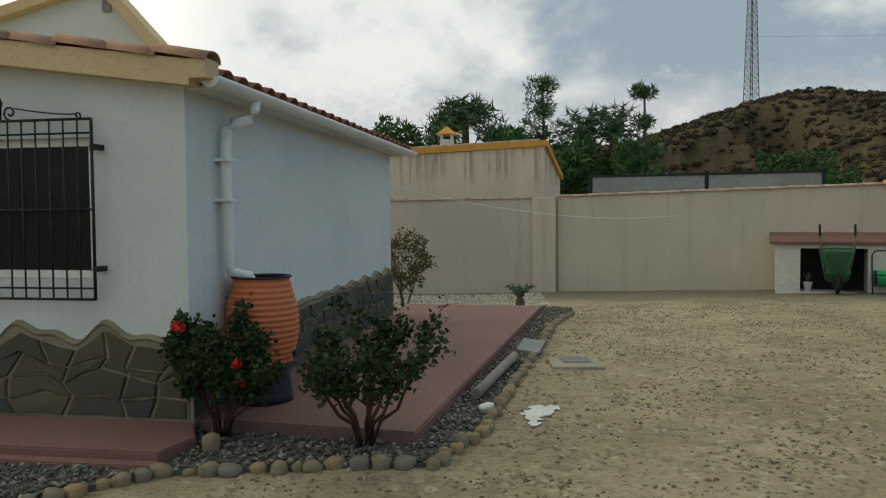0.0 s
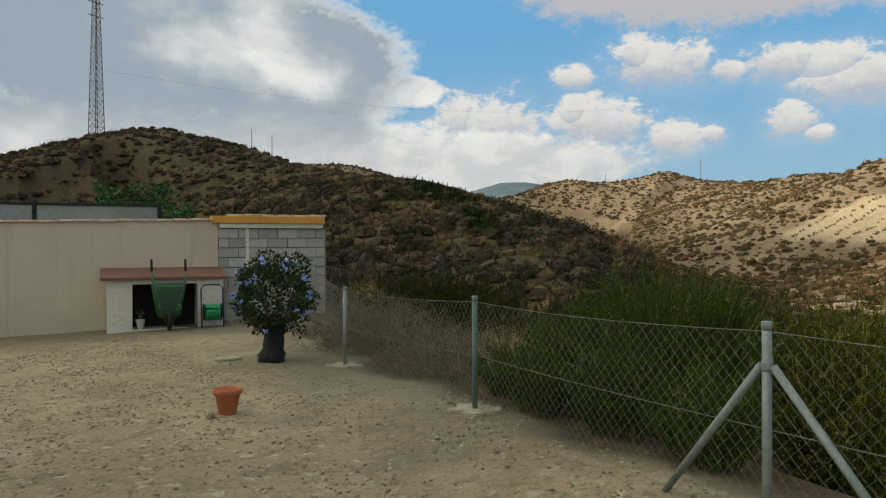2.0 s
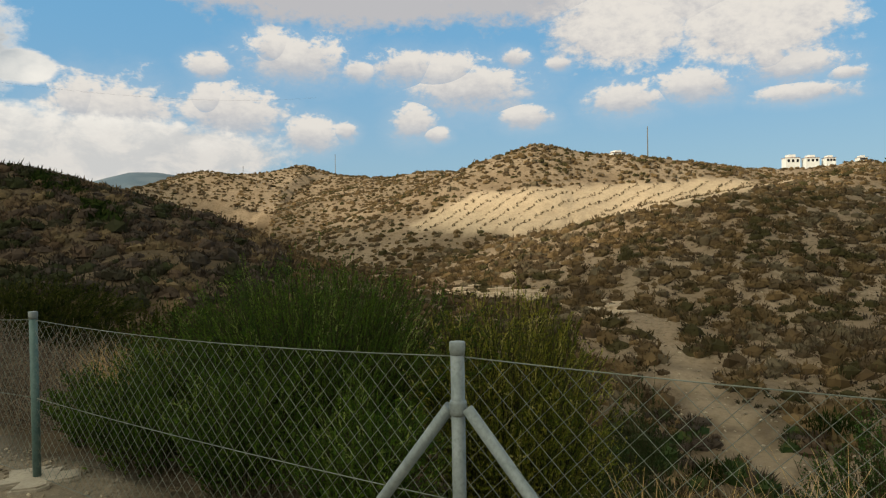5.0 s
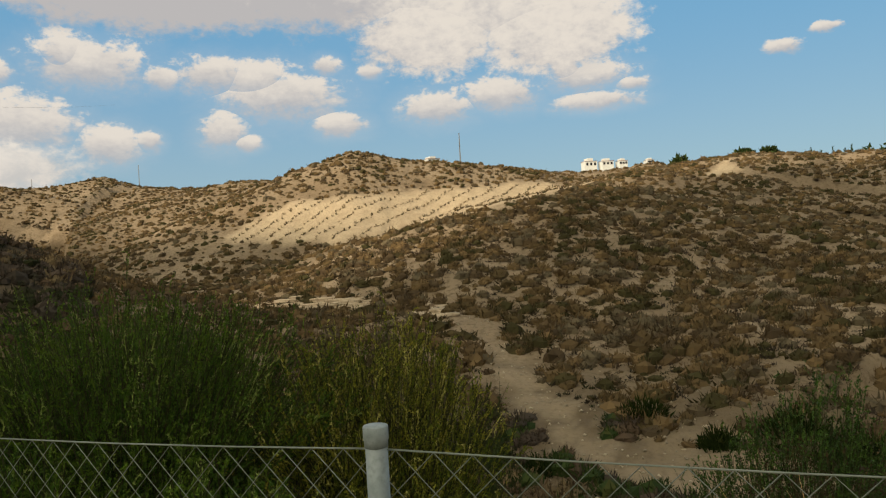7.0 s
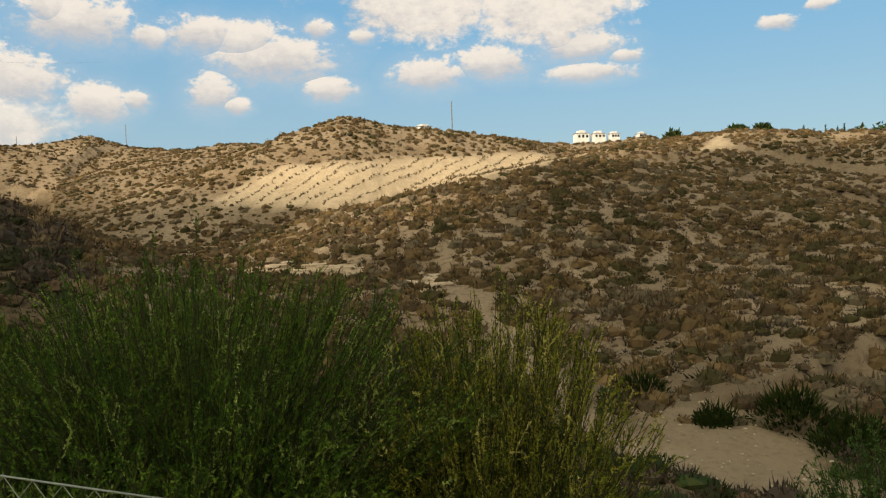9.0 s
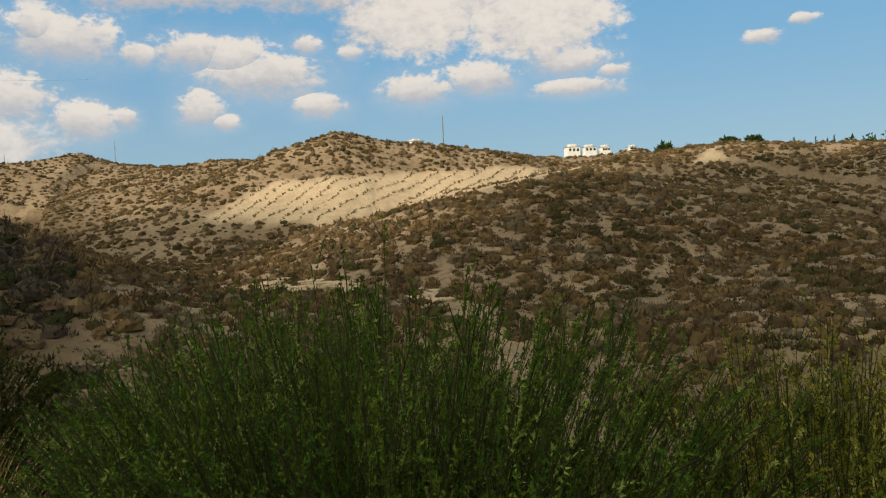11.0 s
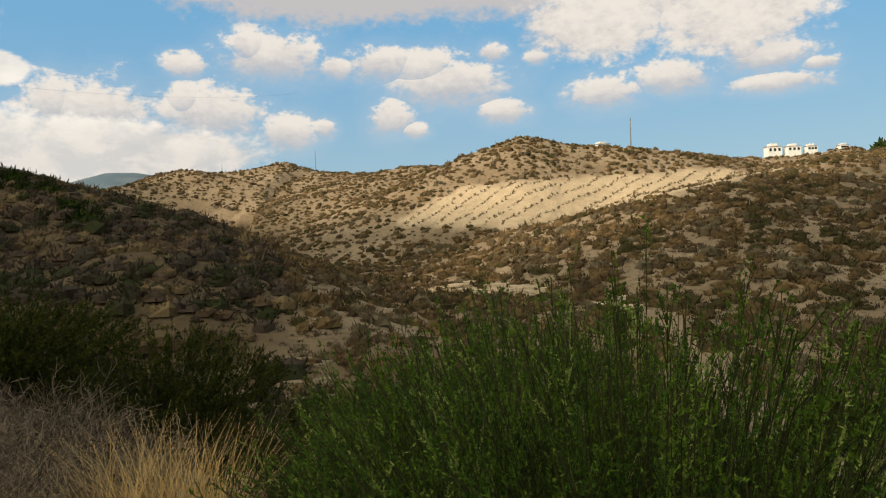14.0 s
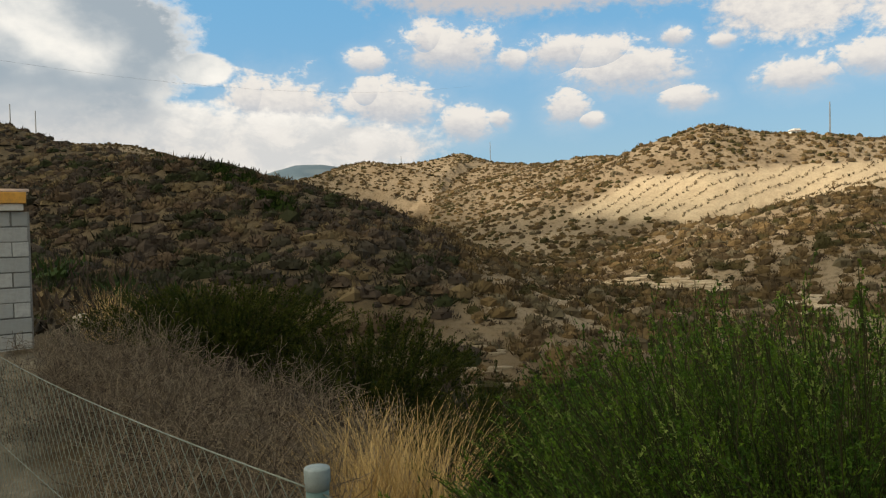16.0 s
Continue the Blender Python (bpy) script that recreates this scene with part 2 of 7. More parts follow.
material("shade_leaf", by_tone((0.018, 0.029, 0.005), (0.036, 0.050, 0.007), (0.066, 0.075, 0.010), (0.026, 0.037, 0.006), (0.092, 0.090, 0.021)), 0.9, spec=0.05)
material("tree_leaf", island((0.036, 0.088, 0.036), (0.062, 0.13, 0.046), (0.095, 0.155, 0.056)), 0.8, spec=0.1)
material("fresh_leaf", by_tone((0.017, 0.050, 0.005), (0.035, 0.090, 0.008), (0.060, 0.125, 0.013), (0.024, 0.064, 0.007), (0.075, 0.120, 0.020)), 0.7, spec=0.2)
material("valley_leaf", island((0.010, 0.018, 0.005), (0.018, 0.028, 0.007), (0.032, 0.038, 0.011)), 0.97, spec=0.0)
material("heath_leaf", by_tone((0.035, 0.024, 0.012), (0.06, 0.040, 0.020), (0.09, 0.062, 0.028)), 0.9, spec=0.05)
material("dark_leaf", island((0.014, 0.03, 0.010), (0.027, 0.05, 0.014), (0.045, 0.06, 0.02)), 0.7, spec=0.2)
material("yellow_leaf", island((0.09, 0.09, 0.03), (0.14, 0.12, 0.045), (0.06, 0.07, 0.025)), 0.75, spec=0.2)
material("twig", island((0.026, 0.030, 0.010), (0.044, 0.042, 0.018), (0.020, 0.030, 0.009)), 0.9, spec=0.1)
material("red_bark", island((0.075, 0.032, 0.022), (0.10, 0.045, 0.03), (0.06, 0.035, 0.025)), 0.85, spec=0.2)
material("bark", mottled((0.12, 0.085, 0.06), (0.19, 0.14, 0.10), 6.0, 40), 0.95, bump=0.01)
material("dry_grass", island((0.46, 0.30, 0.11), (0.58, 0.40, 0.17), (0.36, 0.24, 0.10)), 0.8, spec=0.15)
material("dead_twig", island((0.082, 0.062, 0.047), (0.25, 0.195, 0.137), (0.042, 0.032, 0.025)), 0.95, spec=0.05)
material("rose_red", island((0.65, 0.03, 0.02), (0.8, 0.05, 0.03), (0.5, 0.02, 0.02)), 0.5)
material("plumbago_blue", island((0.24, 0.36, 0.75), (0.36, 0.48, 0.85), (0.2, 0.3, 0.65)), 0.6)
material("white_render", mottled((0.60, 0.63, 0.615), (0.67, 0.695, 0.68), 0.8, 30, (0.57, 0.58, 0.56)), 0.9, bump=0.004)
material("plastic_white", mottled((0.74, 0.73, 0.69), (0.80, 0.79, 0.76), 2.0, 30, (0.66, 0.65, 0.6)), 0.45)


def stained_build(n, p):
    a = n.noise(p, 0.55, 5.0, 0.6)
    col = n.mix(n.step(a, 0.35, 0.65), (0.56, 0.49, 0.395), (0.51, 0.445, 0.355))
    xyz = n.add("ShaderNodeSeparateXYZ", None, i0=p)
    streak = n.noise(n.add("ShaderNodeCombineXYZ", None, i0=n.math("MULTIPLY", xyz.outputs[0], 5.0), i1=n.math("MULTIPLY", xyz.outputs[1], 5.0), i2=n.math("MULTIPLY", xyz.outputs[2], 0.35)).outputs[0], 1.0, 4.0, 0.6)
    col = n.mix(n.step(streak, 0.5, 0.72, 0.0, 0.45), col, (0.38, 0.325, 0.25))
    g = n.noise(p, 22.0, 4.0, 0.6)
    return col, g


material("cream_render", stained_build, 0.92, bump=0.006)
def streaked_build(n, p):
    """Pinkish cream render with rain streaks running down from the roof edge."""
    xyz = n.add("ShaderNodeSeparateXYZ", None, i0=p)
    lines = n.noise(n.add("ShaderNodeCombineXYZ", None, i0=n.math("MULTIPLY", xyz.outputs[0], 7.0), i1=0.0, i2=n.math("MULTIPLY", xyz.outputs[2], 0.25)).outputs[0], 1.0, 3.0, 0.6)
    reach = n.math("ADD", xyz.outputs[2], n.math("MULTIPLY", n.math("SUBTRACT", n.noise(p, 2.2, 3.0), 0.5), 1.2))
    col = n.mix(n.step(n.noise(p, 0.8, 5.0, 0.6), 0.35, 0.65), (0.70, 0.59, 0.46), (0.63, 0.52, 0.40))
    col = n.mix(n.math("MULTIPLY", n.step(lines, 0.48, 0.62, 0.0, 0.85), n.step(reach, 2.1, 2.9)), col, (0.40, 0.30, 0.19))
    return col, n.noise(p, 22.0, 4.0, 0.6)


material("streaked_render", streaked_build, 0.92, bump=0.006)
material("pale_render", mottled((0.70, 0.68, 0.62), (0.62, 0.59, 0.53), 1.1, 25, (0.48, 0.42, 0.34)), 0.92, bump=0.005)
material("ochre_paint", mottled((0.62, 0.30, 0.055), (0.70, 0.37, 0.08), 1.5, 30, (0.4, 0.2, 0.06)), 0.8)
material("cream_trim", mottled((0.66, 0.51, 0.29), (0.60, 0.46, 0.26), 1.2, 30, (0.5, 0.37, 0.2)), 0.85, bump=0.003)
material("clay_tile", by_object((0.33, 0.135, 0.085), (0.24, 0.10, 0.07), 14.0), 0.85, bump=0.006)
material("verge_tile", by_object((0.42, 0.24, 0.15), (0.34, 0.20, 0.13), 9.0), 0.9, bump=0.006)
material("cap_tile", by_object((0.46, 0.32, 0.24), (0.36, 0.24, 0.18), 12.0), 0.9, bump=0.005)
material("cladding_stone", by_object((0.125, 0.10, 0.062), (0.052, 0.062, 0.055), 5.0), 0.8, bump=0.012)
material("mortar", mottled((0.29, 0.25, 0.165), (0.22, 0.19, 0.13), 3.0, 40), 0.95, bump=0.006)
material("red_paving", mottled((0.225, 0.122, 0.102), (0.195, 0.105, 0.088), 0.9, 26, (0.155, 0.088, 0.075)), 0.75, bump=0.003)
material("kerb_stone", by_object((0.34, 0.24, 0.125), (0.17, 0.165, 0.14), 22.0), 0.9, bump=0.008)
material("gravel", island((0.09, 0.087, 0.07), (0.15, 0.142, 0.114), (0.33, 0.305, 0.25)), 0.9)
material("gravel_bed", mottled((0.085, 0.08, 0.07), (0.12, 0.115, 0.10), 8.0, 60), 0.95, bump=0.01)
material("pale_gravel", island((0.50, 0.44, 0.36), (0.6, 0.55, 0.47), (0.4, 0.34, 0.27)), 0.9)
material("ledge_rock", mottled((0.27, 0.215, 0.145), (0.20, 0.155, 0.10), 1.2, 6.0, (0.13, 0.10, 0.066)), 0.95, bump=0.03)
material("pale_ledge", mottled((0.46, 0.37, 0.26), (0.38, 0.30, 0.20), 0.6, 4.0, (0.26, 0.20, 0.13)), 0.95, bump=0.03)
material("yard_pebble", island((0.15, 0.12, 0.085), (0.30, 0.245, 0.165), (0.52, 0.44, 0.32)), 0.95)
material("pebble", island((0.24, 0.20, 0.14), (0.34, 0.285, 0.195), (0.46, 0.39, 0.28)), 0.95)
material("terracotta", mottled((0.46, 0.15, 0.07), (0.52, 0.19, 0.09), 5.0, 40, (0.38, 0.13, 0.07)), 0.75, bump=0.002)
material("barrel_orange", mottled((0.58, 0.17, 0.065), (0.52, 0.15, 0.06), 3.0, 30, (0.46, 0.14, 0.06)), 0.55, bump=0.001)
material("navy_plastic", mottled((0.018, 0.02, 0.035), (0.025, 0.027, 0.045), 6.0, 40), 0.5)
material("black_iron", mottled((0.012, 0.016, 0.018), (0.02, 0.024, 0.026), 8.0, 60), 0.5, metallic=0.3, spec=0.4)
material("galvanised", mottled((0.19, 0.225, 0.225), (0.26, 0.295, 0.295), 9.0, 70, (0.13, 0.16, 0.155)), 0.55, metallic=0.3, bump=0.001)
material("green_post", mottled((0.075, 0.135, 0.125), (0.10, 0.165, 0.15), 8.0, 60), 0.5, bump=0.001)
material("cap_grey", mottled((0.19, 0.225, 0.225), (0.27, 0.31, 0.31), 30.0, 120, (0.12, 0.15, 0.15)), 0.6, bump=0.001)
material("wire", mottled((0.205, 0.23, 0.19), (0.155, 0.175, 0.145), 3.0, 40), 0.55, metallic=0.3)
material("concrete", mottled((0.42, 0.37, 0.28), (0.34, 0.30, 0.23), 4.0, 40), 0.95, bump=0.008)
material("concrete_block", by_object((0.47, 0.46, 0.43), (0.29, 0.295, 0.28), 16.0), 0.95, bump=0.006)
material("block_mortar", mottled((0.20, 0.19, 0.175), (0.26, 0.25, 0.23), 8.0, 50), 0.95, bump=0.006)
material("dark_glass", mottled((0.006, 0.007, 0.01), (0.012, 0.012, 0.016), 2.0, 9.0), 0.3, spec=0.25)
material("dark_void", mottled((0.02, 0.018, 0.016), (0.03, 0.027, 0.024), 3.0, 20), 0.95)
material("box_roof", mottled((0.21, 0.105, 0.08), (0.17, 0.09, 0.07), 3.0, 25, (0.13, 0.08, 0.065)), 0.9, bump=0.004)
material("barrow_green", mottled((0.03, 0.10, 0.05), (0.045, 0.12, 0.06), 5.0, 40, (0.06, 0.07, 0.04)), 0.55)
material("hose_green", mottled((0.02, 0.28, 0.10), (0.03, 0.35, 0.13), 8.0, 40), 0.45)
material("rubber", mottled((0.015, 0.015, 0.015), (0.025, 0.025, 0.025), 10.0, 60), 0.8)
material("grey_steel", mottled((0.16, 0.17, 0.175), (0.22, 0.23, 0.235), 0.2, 3.0), 0.6, metallic=0.4)
material("screen_cloth", mottled((0.30, 0.32, 0.31), (0.24, 0.26, 0.25), 0.7, 12.0), 0.9)
material("lime_splash", mottled((0.75, 0.74, 0.71), (0.66, 0.64, 0.6), 4.0, 30), 0.9)
material("old_wood", mottled((0.30, 0.26, 0.22), (0.22, 0.19, 0.16), 5.0, 40), 0.9, bump=0.004)
material("slate_grey", mottled((0.22, 0.24, 0.235), (0.28, 0.29, 0.28), 4.0, 30), 0.8, bump=0.004)
material("palm_leaf", island((0.045, 0.09, 0.048), (0.075, 0.13, 0.064), (0.10, 0.145, 0.072)), 0.7, spec=0.2)
material("vapour", mottled((0.82, 0.82, 0.83), (0.76, 0.77, 0.79), 0.01, 0.05, (0.7, 0.71, 0.73)), 1.0, spec=0.0)


# ---------------------------------------------------------------- the lie of the land
# crests of the hills: bearing, elevation, distance
TOWER_HILL = [(40, 5.0, 300), (5, 5.0, 270), (9, 5.0, 270), (12.6, 5.5, 268), (16, 6.2, 260), (18.8, 7.0, 250), (21, 7.8, 235), (23.2, 8.2, 222), (25.8, 7.75, 215), (28.5, 7.0, 205),
              (32, 5.75, 190), (36, 5.0, 165), (40, 4.7, 130), (43, 3.35, 112), (46, 2.0, 100), (49, 0.6, 92), (52, -0.6, 84), (55, -2.3, 78), (59, -4.6, 72), (63, -7.0, 66)]
BACK_RIDGE = [(25, 5.3, 420), (32, 6.05, 400), (36, 5.95, 400), (40, 4.9, 400), (45, 3.6, 400)]
BLUE_MOUNTAIN = [(20, 3.0, 2600), (40, 3.6, 2600), (44, 3.9, 2600), (47, 4.75, 2600), (49, 4.75, 2600), (52, 4.2, 2600), (60, 3.0, 2600)]
FAR_HILL = [(44, 2.2, 330), (47.5, 3.6, 350), (51.5, 4.85, 370), (53.6, 4.5, 380), (56.2, 4.75, 385), (59, 5.3, 390), (61.7, 4.6, 385), (65.5, 4.3, 360), (69, 4.7, 330)]
ORCHARD_HILL = [(67, 4.3, 345), (69, 4.2, 330), (72.0, 4.2, 300), (74.0, 4.8, 275), (75.2, 6.0, 258), (76.4, 6.65, 250), (78.5, 6.2, 250), (81.5, 5.55, 250), (84.5, 5.15, 255), (87, 4.9, 265), (90, 4.4, 290), (94, 4.1, 310), (97.8, 4.3, 310)]
SPUR = [(81.5, -5.2, 88), (83.0, -2.2, 100), (85.0, 0.0, 116), (88, 2.2, 142), (93, 3.2, 190), (98, 4.1, 235), (103.5, 4.55, 265), (106, 4.4, 270), (109, 3.85, 275), (113, 3.95, 275), (120, 4.2, 270), (140, 4.0, 260)]
# the dry stream bed, from far to near: x, y, z
STREAM = [(260.0, 190.0, 4.0), (150.0, 80.0, -4.6), (112.0, 40.0, -7.0), (95.0, 14.0, -7.6), (72.0, 7.0, -9.3), (57.0, 3.0, -10.8), (47.0, -1.0, -11.8), (42.0, -9.0, -12.3), (30.0, -30.0, -13.0), (10.0, -90.0, -16.0)]
# where the level ground ends, and the fence line
BRINK = [(-6.0, -30.0), (3.0, -9.0), (5.0, -1.5), (6.0, 2.6), (7.2, 5.4), (8.6, 8.0), (11.6, 13.0), (15.5, 18.0), (22.0, 31.0), (40.0, 70.0), (60.0, 180.0)]
FENCE = [(2.2, -7.2), (3.25, -3.85), (4.0, -0.6), (4.48, 2.63), (5.47, 5.70), (6.60, 9.26), (9.3, 14.0)]


def along(px, py, line):
    """Distance to a polyline, the side (positive to its right) and the share of the way along each nearest piece."""
    best = np.full(px.shape, 1e18)
    side = np.zeros(px.shape)
    value = np.zeros(px.shape)
    for a, b in zip(line, line[1:]):
        dx, dy = b[0] - a[0], b[1] - a[1]
        u = np.clip(((px - a[0]) * dx + (py - a[1]) * dy) / (dx * dx + dy * dy), 0, 1)
        ex, ey = px - a[0] - u * dx, py - a[1] - u * dy
        d = np.sqrt(ex * ex + ey * ey)
        near = d < best
        best = np.where(near, d, best)
        side = np.where(near, np.sign(ex * dy - ey * dx), side)
        if len(a) > 2:
            value = np.where(near, a[2] + u * (b[2] - a[2]), value)
    return best, side, value


def smooth(v, lo, hi):
    u = np.clip((v - lo) / (hi - lo), 0, 1)
    return u * u * (3 - 2 * u)


def waves(px, py, size, seed, octaves=4):
    """Cheap rolling relief: sums of turned sine waves, between about -1 and 1."""
    rng = np.random.RandomState(seed)
    out = np.zeros(px.shape)
    amp, total = 1.0, 0.0
    for o in range(octaves):
        for k in range(3):
            a, ph = rng.uniform(0, 2 * np.pi, 2)
            f = 2 * np.pi / (size * rng.uniform(0.8, 1.25))
            out = out + amp * np.sin(f * (px * np.cos(a) + py * np.sin(a)) + ph + 1.3 * np.sin(f * 0.6 * (py * np.cos(a) - px * np.sin(a)) + 2 * ph))
            total += amp * 0.6
        size, amp = size * 0.5, amp * 0.55
    return out / total


def crest(px, py, line, slope, round_off):
    pts = [bearing(*p) for p in line]
    d, _, top = along(px, py, pts)
    return top - slope * (np.sqrt(d * d + round_off * round_off) - round_off)


def soft_max(a, b, k):
    m = np.maximum(a, b)
    return m + np.log1p(np.exp(-np.abs(a - b) / k)) * k - 0.0


def ground_height(px, py):
    px, py = np.asarray(px, float), np.asarray(py, float)
    ds, _, zs = along(px, py, STREAM)
    valley = zs + 0.05 * np.maximum(ds - 4, 0) - 0.000035 * np.minimum(ds, 700.0) ** 2
    valley = np.maximum(valley, -18.0)
    z = valley
    for line, slope, ro in ((TOWER_HILL, 0.33, 10.0), (BACK_RIDGE, 0.25, 14.0), (FAR_HILL, 0.26, 14.0), (ORCHARD_HILL, 0.40, 7.0), (SPUR, 0.24, 10.0), (BLUE_MOUNTAIN, 0.3, 60.0)):
        z = soft_max(z, crest(px, py, line, slope, ro), 0.6)
    r = np.hypot(px - 3, py - 3)
    rough = smooth(r, 20, 90)
    z = z + waves(px, py, 46.0, 3, 4) * 0.85 * rough * smooth(ds, 3, 25) + waves(px, py, 9.0, 5, 3) * 0.28 * smooth(r, 9, 25)
    db, sb, _ = along(px, py, BRINK)
    out = smooth(db * sb, 0.0, 17.0) ** 0.8
    df, sf, _ = along(px, py, FENCE)
    level = (px - 5.5).clip(-6, 6) * 0.04 * smooth(py, 11, 15.5) + 0.13 * smooth(-df, -1.3, -0.15) * smooth(-py, -8.5, -6.0)
    level = level + waves(px, py, 3.1, 8, 4) * 0.012 - 0.5 * smooth(db * sb + 4, 0, 4) * (sf > 0) * smooth(df, 0.6, 4)
    away = smooth(np.hypot(px + 1, py - 5) - 32, 0, 60) * (1 - out) * (db * sb < 0)
    return level * (1 - out) * (1 - away) + z * out + z * away * (1 - out)


def link_mesh(name, verts, faces, mat, smooth_faces=False):
    me = bpy.data.meshes.new(name)
    me.from_pydata(verts, [], faces)
    me.materials.append(mat)
    if smooth_faces:
        me.polygons.foreach_set("use_smooth", [True] * len(me.polygons))
    me.update()
    return me


def array_mesh(name, verts, tris, mat):
    """A mesh from arrays of corners and triangles."""
    me = bpy.data.meshes.new(name)
    verts, tris = np.asarray(verts, np.float32), np.asarray(tris, np.int32)
    me.vertices.add(len(verts))
    me.vertices.foreach_set("co", verts.ravel())
    me.loops.add(tris.size)
    me.loops.foreach_set("vertex_index", tris.ravel())
    me.polygons.add(len(tris))
    me.polygons.foreach_set("loop_start", np.arange(0, tris.size, 3, dtype=np.int32))
    me.materials.append(mat)
    me.update(calc_edges=True)
    me.validate()
    return me


def part(name, bm, mat, parent=None, label=""):
    """One bmesh becomes one mesh object, under a thing or a part where one is given."""
    me = bpy.data.meshes.new(name)
    bm.to_mesh(me)
    bm.free()
    me.materials.append(MATS[mat])
    ob = new(name, me)
    ob.parent = parent
    return tagged(ob, label)


def thing(name, label, category, m=None, group="", kind=""):
    """An empty at the base of a thing with parts."""
    ob = new(name)
    ob.empty_display_size = 0.1
    ob.matrix_world = m or Matrix()
    return tagged(ob, label, category, group, kind)


def box(bm, lo, hi, bevel=0.0, m=None):
    """A box between two corners, with softened edges, added to bm."""
    made = bmesh.ops.create_cube(bm, size=1.0)["verts"]
    size = [b - a for a, b in zip(lo, hi)]
    mid = [(a + b) / 2 for a, b in zip(lo, hi)]
    for v in made:
        v.co = Vector([c * s + o for c, s, o in zip(v.co, size, mid)])
    if bevel:
        edges = list({e for v in made for e in v.link_edges})
        out = bmesh.ops.bevel(bm, geom=edges, offset=bevel, segments=2, affect="EDGES", profile=0.6)
        made = list({v for f in out["faces"] for v in f.verts} | {v for v in made if v.is_valid})
    if m:
        bmesh.ops.transform(bm, matrix=m, verts=made)
    return made


def tube(bm, pts, radius, sides=8, cap=True):
    """A round bar along points; radius is one number or one a point."""
    rings = []
    pts = [Vector(p) for p in pts]
    for i, p in enumerate(pts):
        t = (pts[min(i + 1, len(pts) - 1)] - pts[max(i - 1, 0)]).normalized()
        a = t.orthogonal().normalized() if abs(t.z) > 0.9 else t.cross(Vector((0, 0, 1))).normalized()
        if abs(t.z) > 0.9:
            a = Vector((1, 0, 0)) - t * t.x
            a.normalize()
        b = t.cross(a)
        r = radius[i] if isinstance(radius, (list, tuple)) else radius
        rings.append([bm.verts.new(p + (a * math.cos(k * 2 * math.pi / sides) + b * math.sin(k * 2 * math.pi / sides)) * r) for k in range(sides)])
    for lo, hi in zip(rings, rings[1:]):
        for k in range(sides):
            f = bm.faces.new((lo[k], lo[(k + 1) % sides], hi[(k + 1) % sides], hi[k]))
            f.smooth = True
    if cap:
        bm.faces.new(rings[0][::-1])
        bm.faces.new(rings[-1])
    return bm


def turned(bm, profile, sides=32, centre=(0, 0)):
    """A turned shape from (radius, height) pairs."""
    rings = [[bm.verts.new((centre[0] + r * math.cos(k * 2 * math.pi / sides), centre[1] + r * math.sin(k * 2 * math.pi / sides), z)) for k in range(sides)] for r, z in profile]
    for lo, hi in zip(rings, rings[1:]):
        for k in range(sides):
            f = bm.faces.new((lo[k], lo[(k + 1) % sides], hi[(k + 1) % sides], hi[k]))
            f.smooth = True
    bm.faces.new(rings[0][::-1])
    bm.faces.new(rings[-1])
    return bm


def slab(bm, outline, z0, z1, bevel=0.0):
    """An upright prism over an outline in plan."""
    lo = [bm.verts.new((x, y, z0)) for x, y in outline]
    hi = [bm.verts.new((x, y, z1)) for x, y in outline]
    n = len(outline)
    for k in range(n):
        bm.faces.new((lo[k], lo[(k + 1) % n], hi[(k + 1) % n], hi[k]))
    top = bm.faces.new(hi)
    bm.faces.new(lo[::-1])
    bmesh.ops.recalc_face_normals(bm, faces=bm.faces)
    if bevel:
        bmesh.ops.bevel(bm, geom=list(top.edges), offset=bevel, segments=2, affect="EDGES")
    return bm


def height(x, y):
    return float(ground_height(np.array([x]), np.array([y]))[0])


# ---------------------------------------------------------------- ground, one sheet to the horizon
view_az = np.concatenate([np.arange(-180, -12, 4.0), np.arange(-12, 122, 0.45), np.arange(122, 180, 4.0)])
radii = np.concatenate([np.linspace(0.0, 14.0, 60)[1:], np.geomspace(14.3, 520, 165), np.geomspace(560, 4200, 26)])
RR, AA = np.meshgrid(radii, np.radians(view_az), indexing="ij")
GX, GY = 3.0 + RR * np.sin(AA), 3.0 + RR * np.cos(AA)
GZ = ground_height(GX, GY)
na, nr = len(view_az), len(radii)
gv = np.concatenate([[[3.0, 3.0, height(3, 3)]], np.stack([GX, GY, GZ], -1).reshape(-1, 3)])
idx = 1 + np.arange(nr * na).reshape(nr, na)
a0, a1 = idx[:-1], np.roll(idx[:-1], -1, 1)
b0, b1 = idx[1:], np.roll(idx[1:], -1, 1)
quads = np.concatenate([np.stack([a0, b1, b0], -1).reshape(-1, 3), np.stack([a0, a1, b1], -1).reshape(-1, 3)])
fan = np.stack([np.zeros(na, int), np.roll(idx[0], -1), idx[0]], -1)
tri = np.concatenate([fan, quads])
ground_me = array_mesh("ground", gv, tri[:, ::-1], MATS["earth"])
ground_me.polygons.foreach_set("use_smooth", [True] * len(ground_me.polygons))


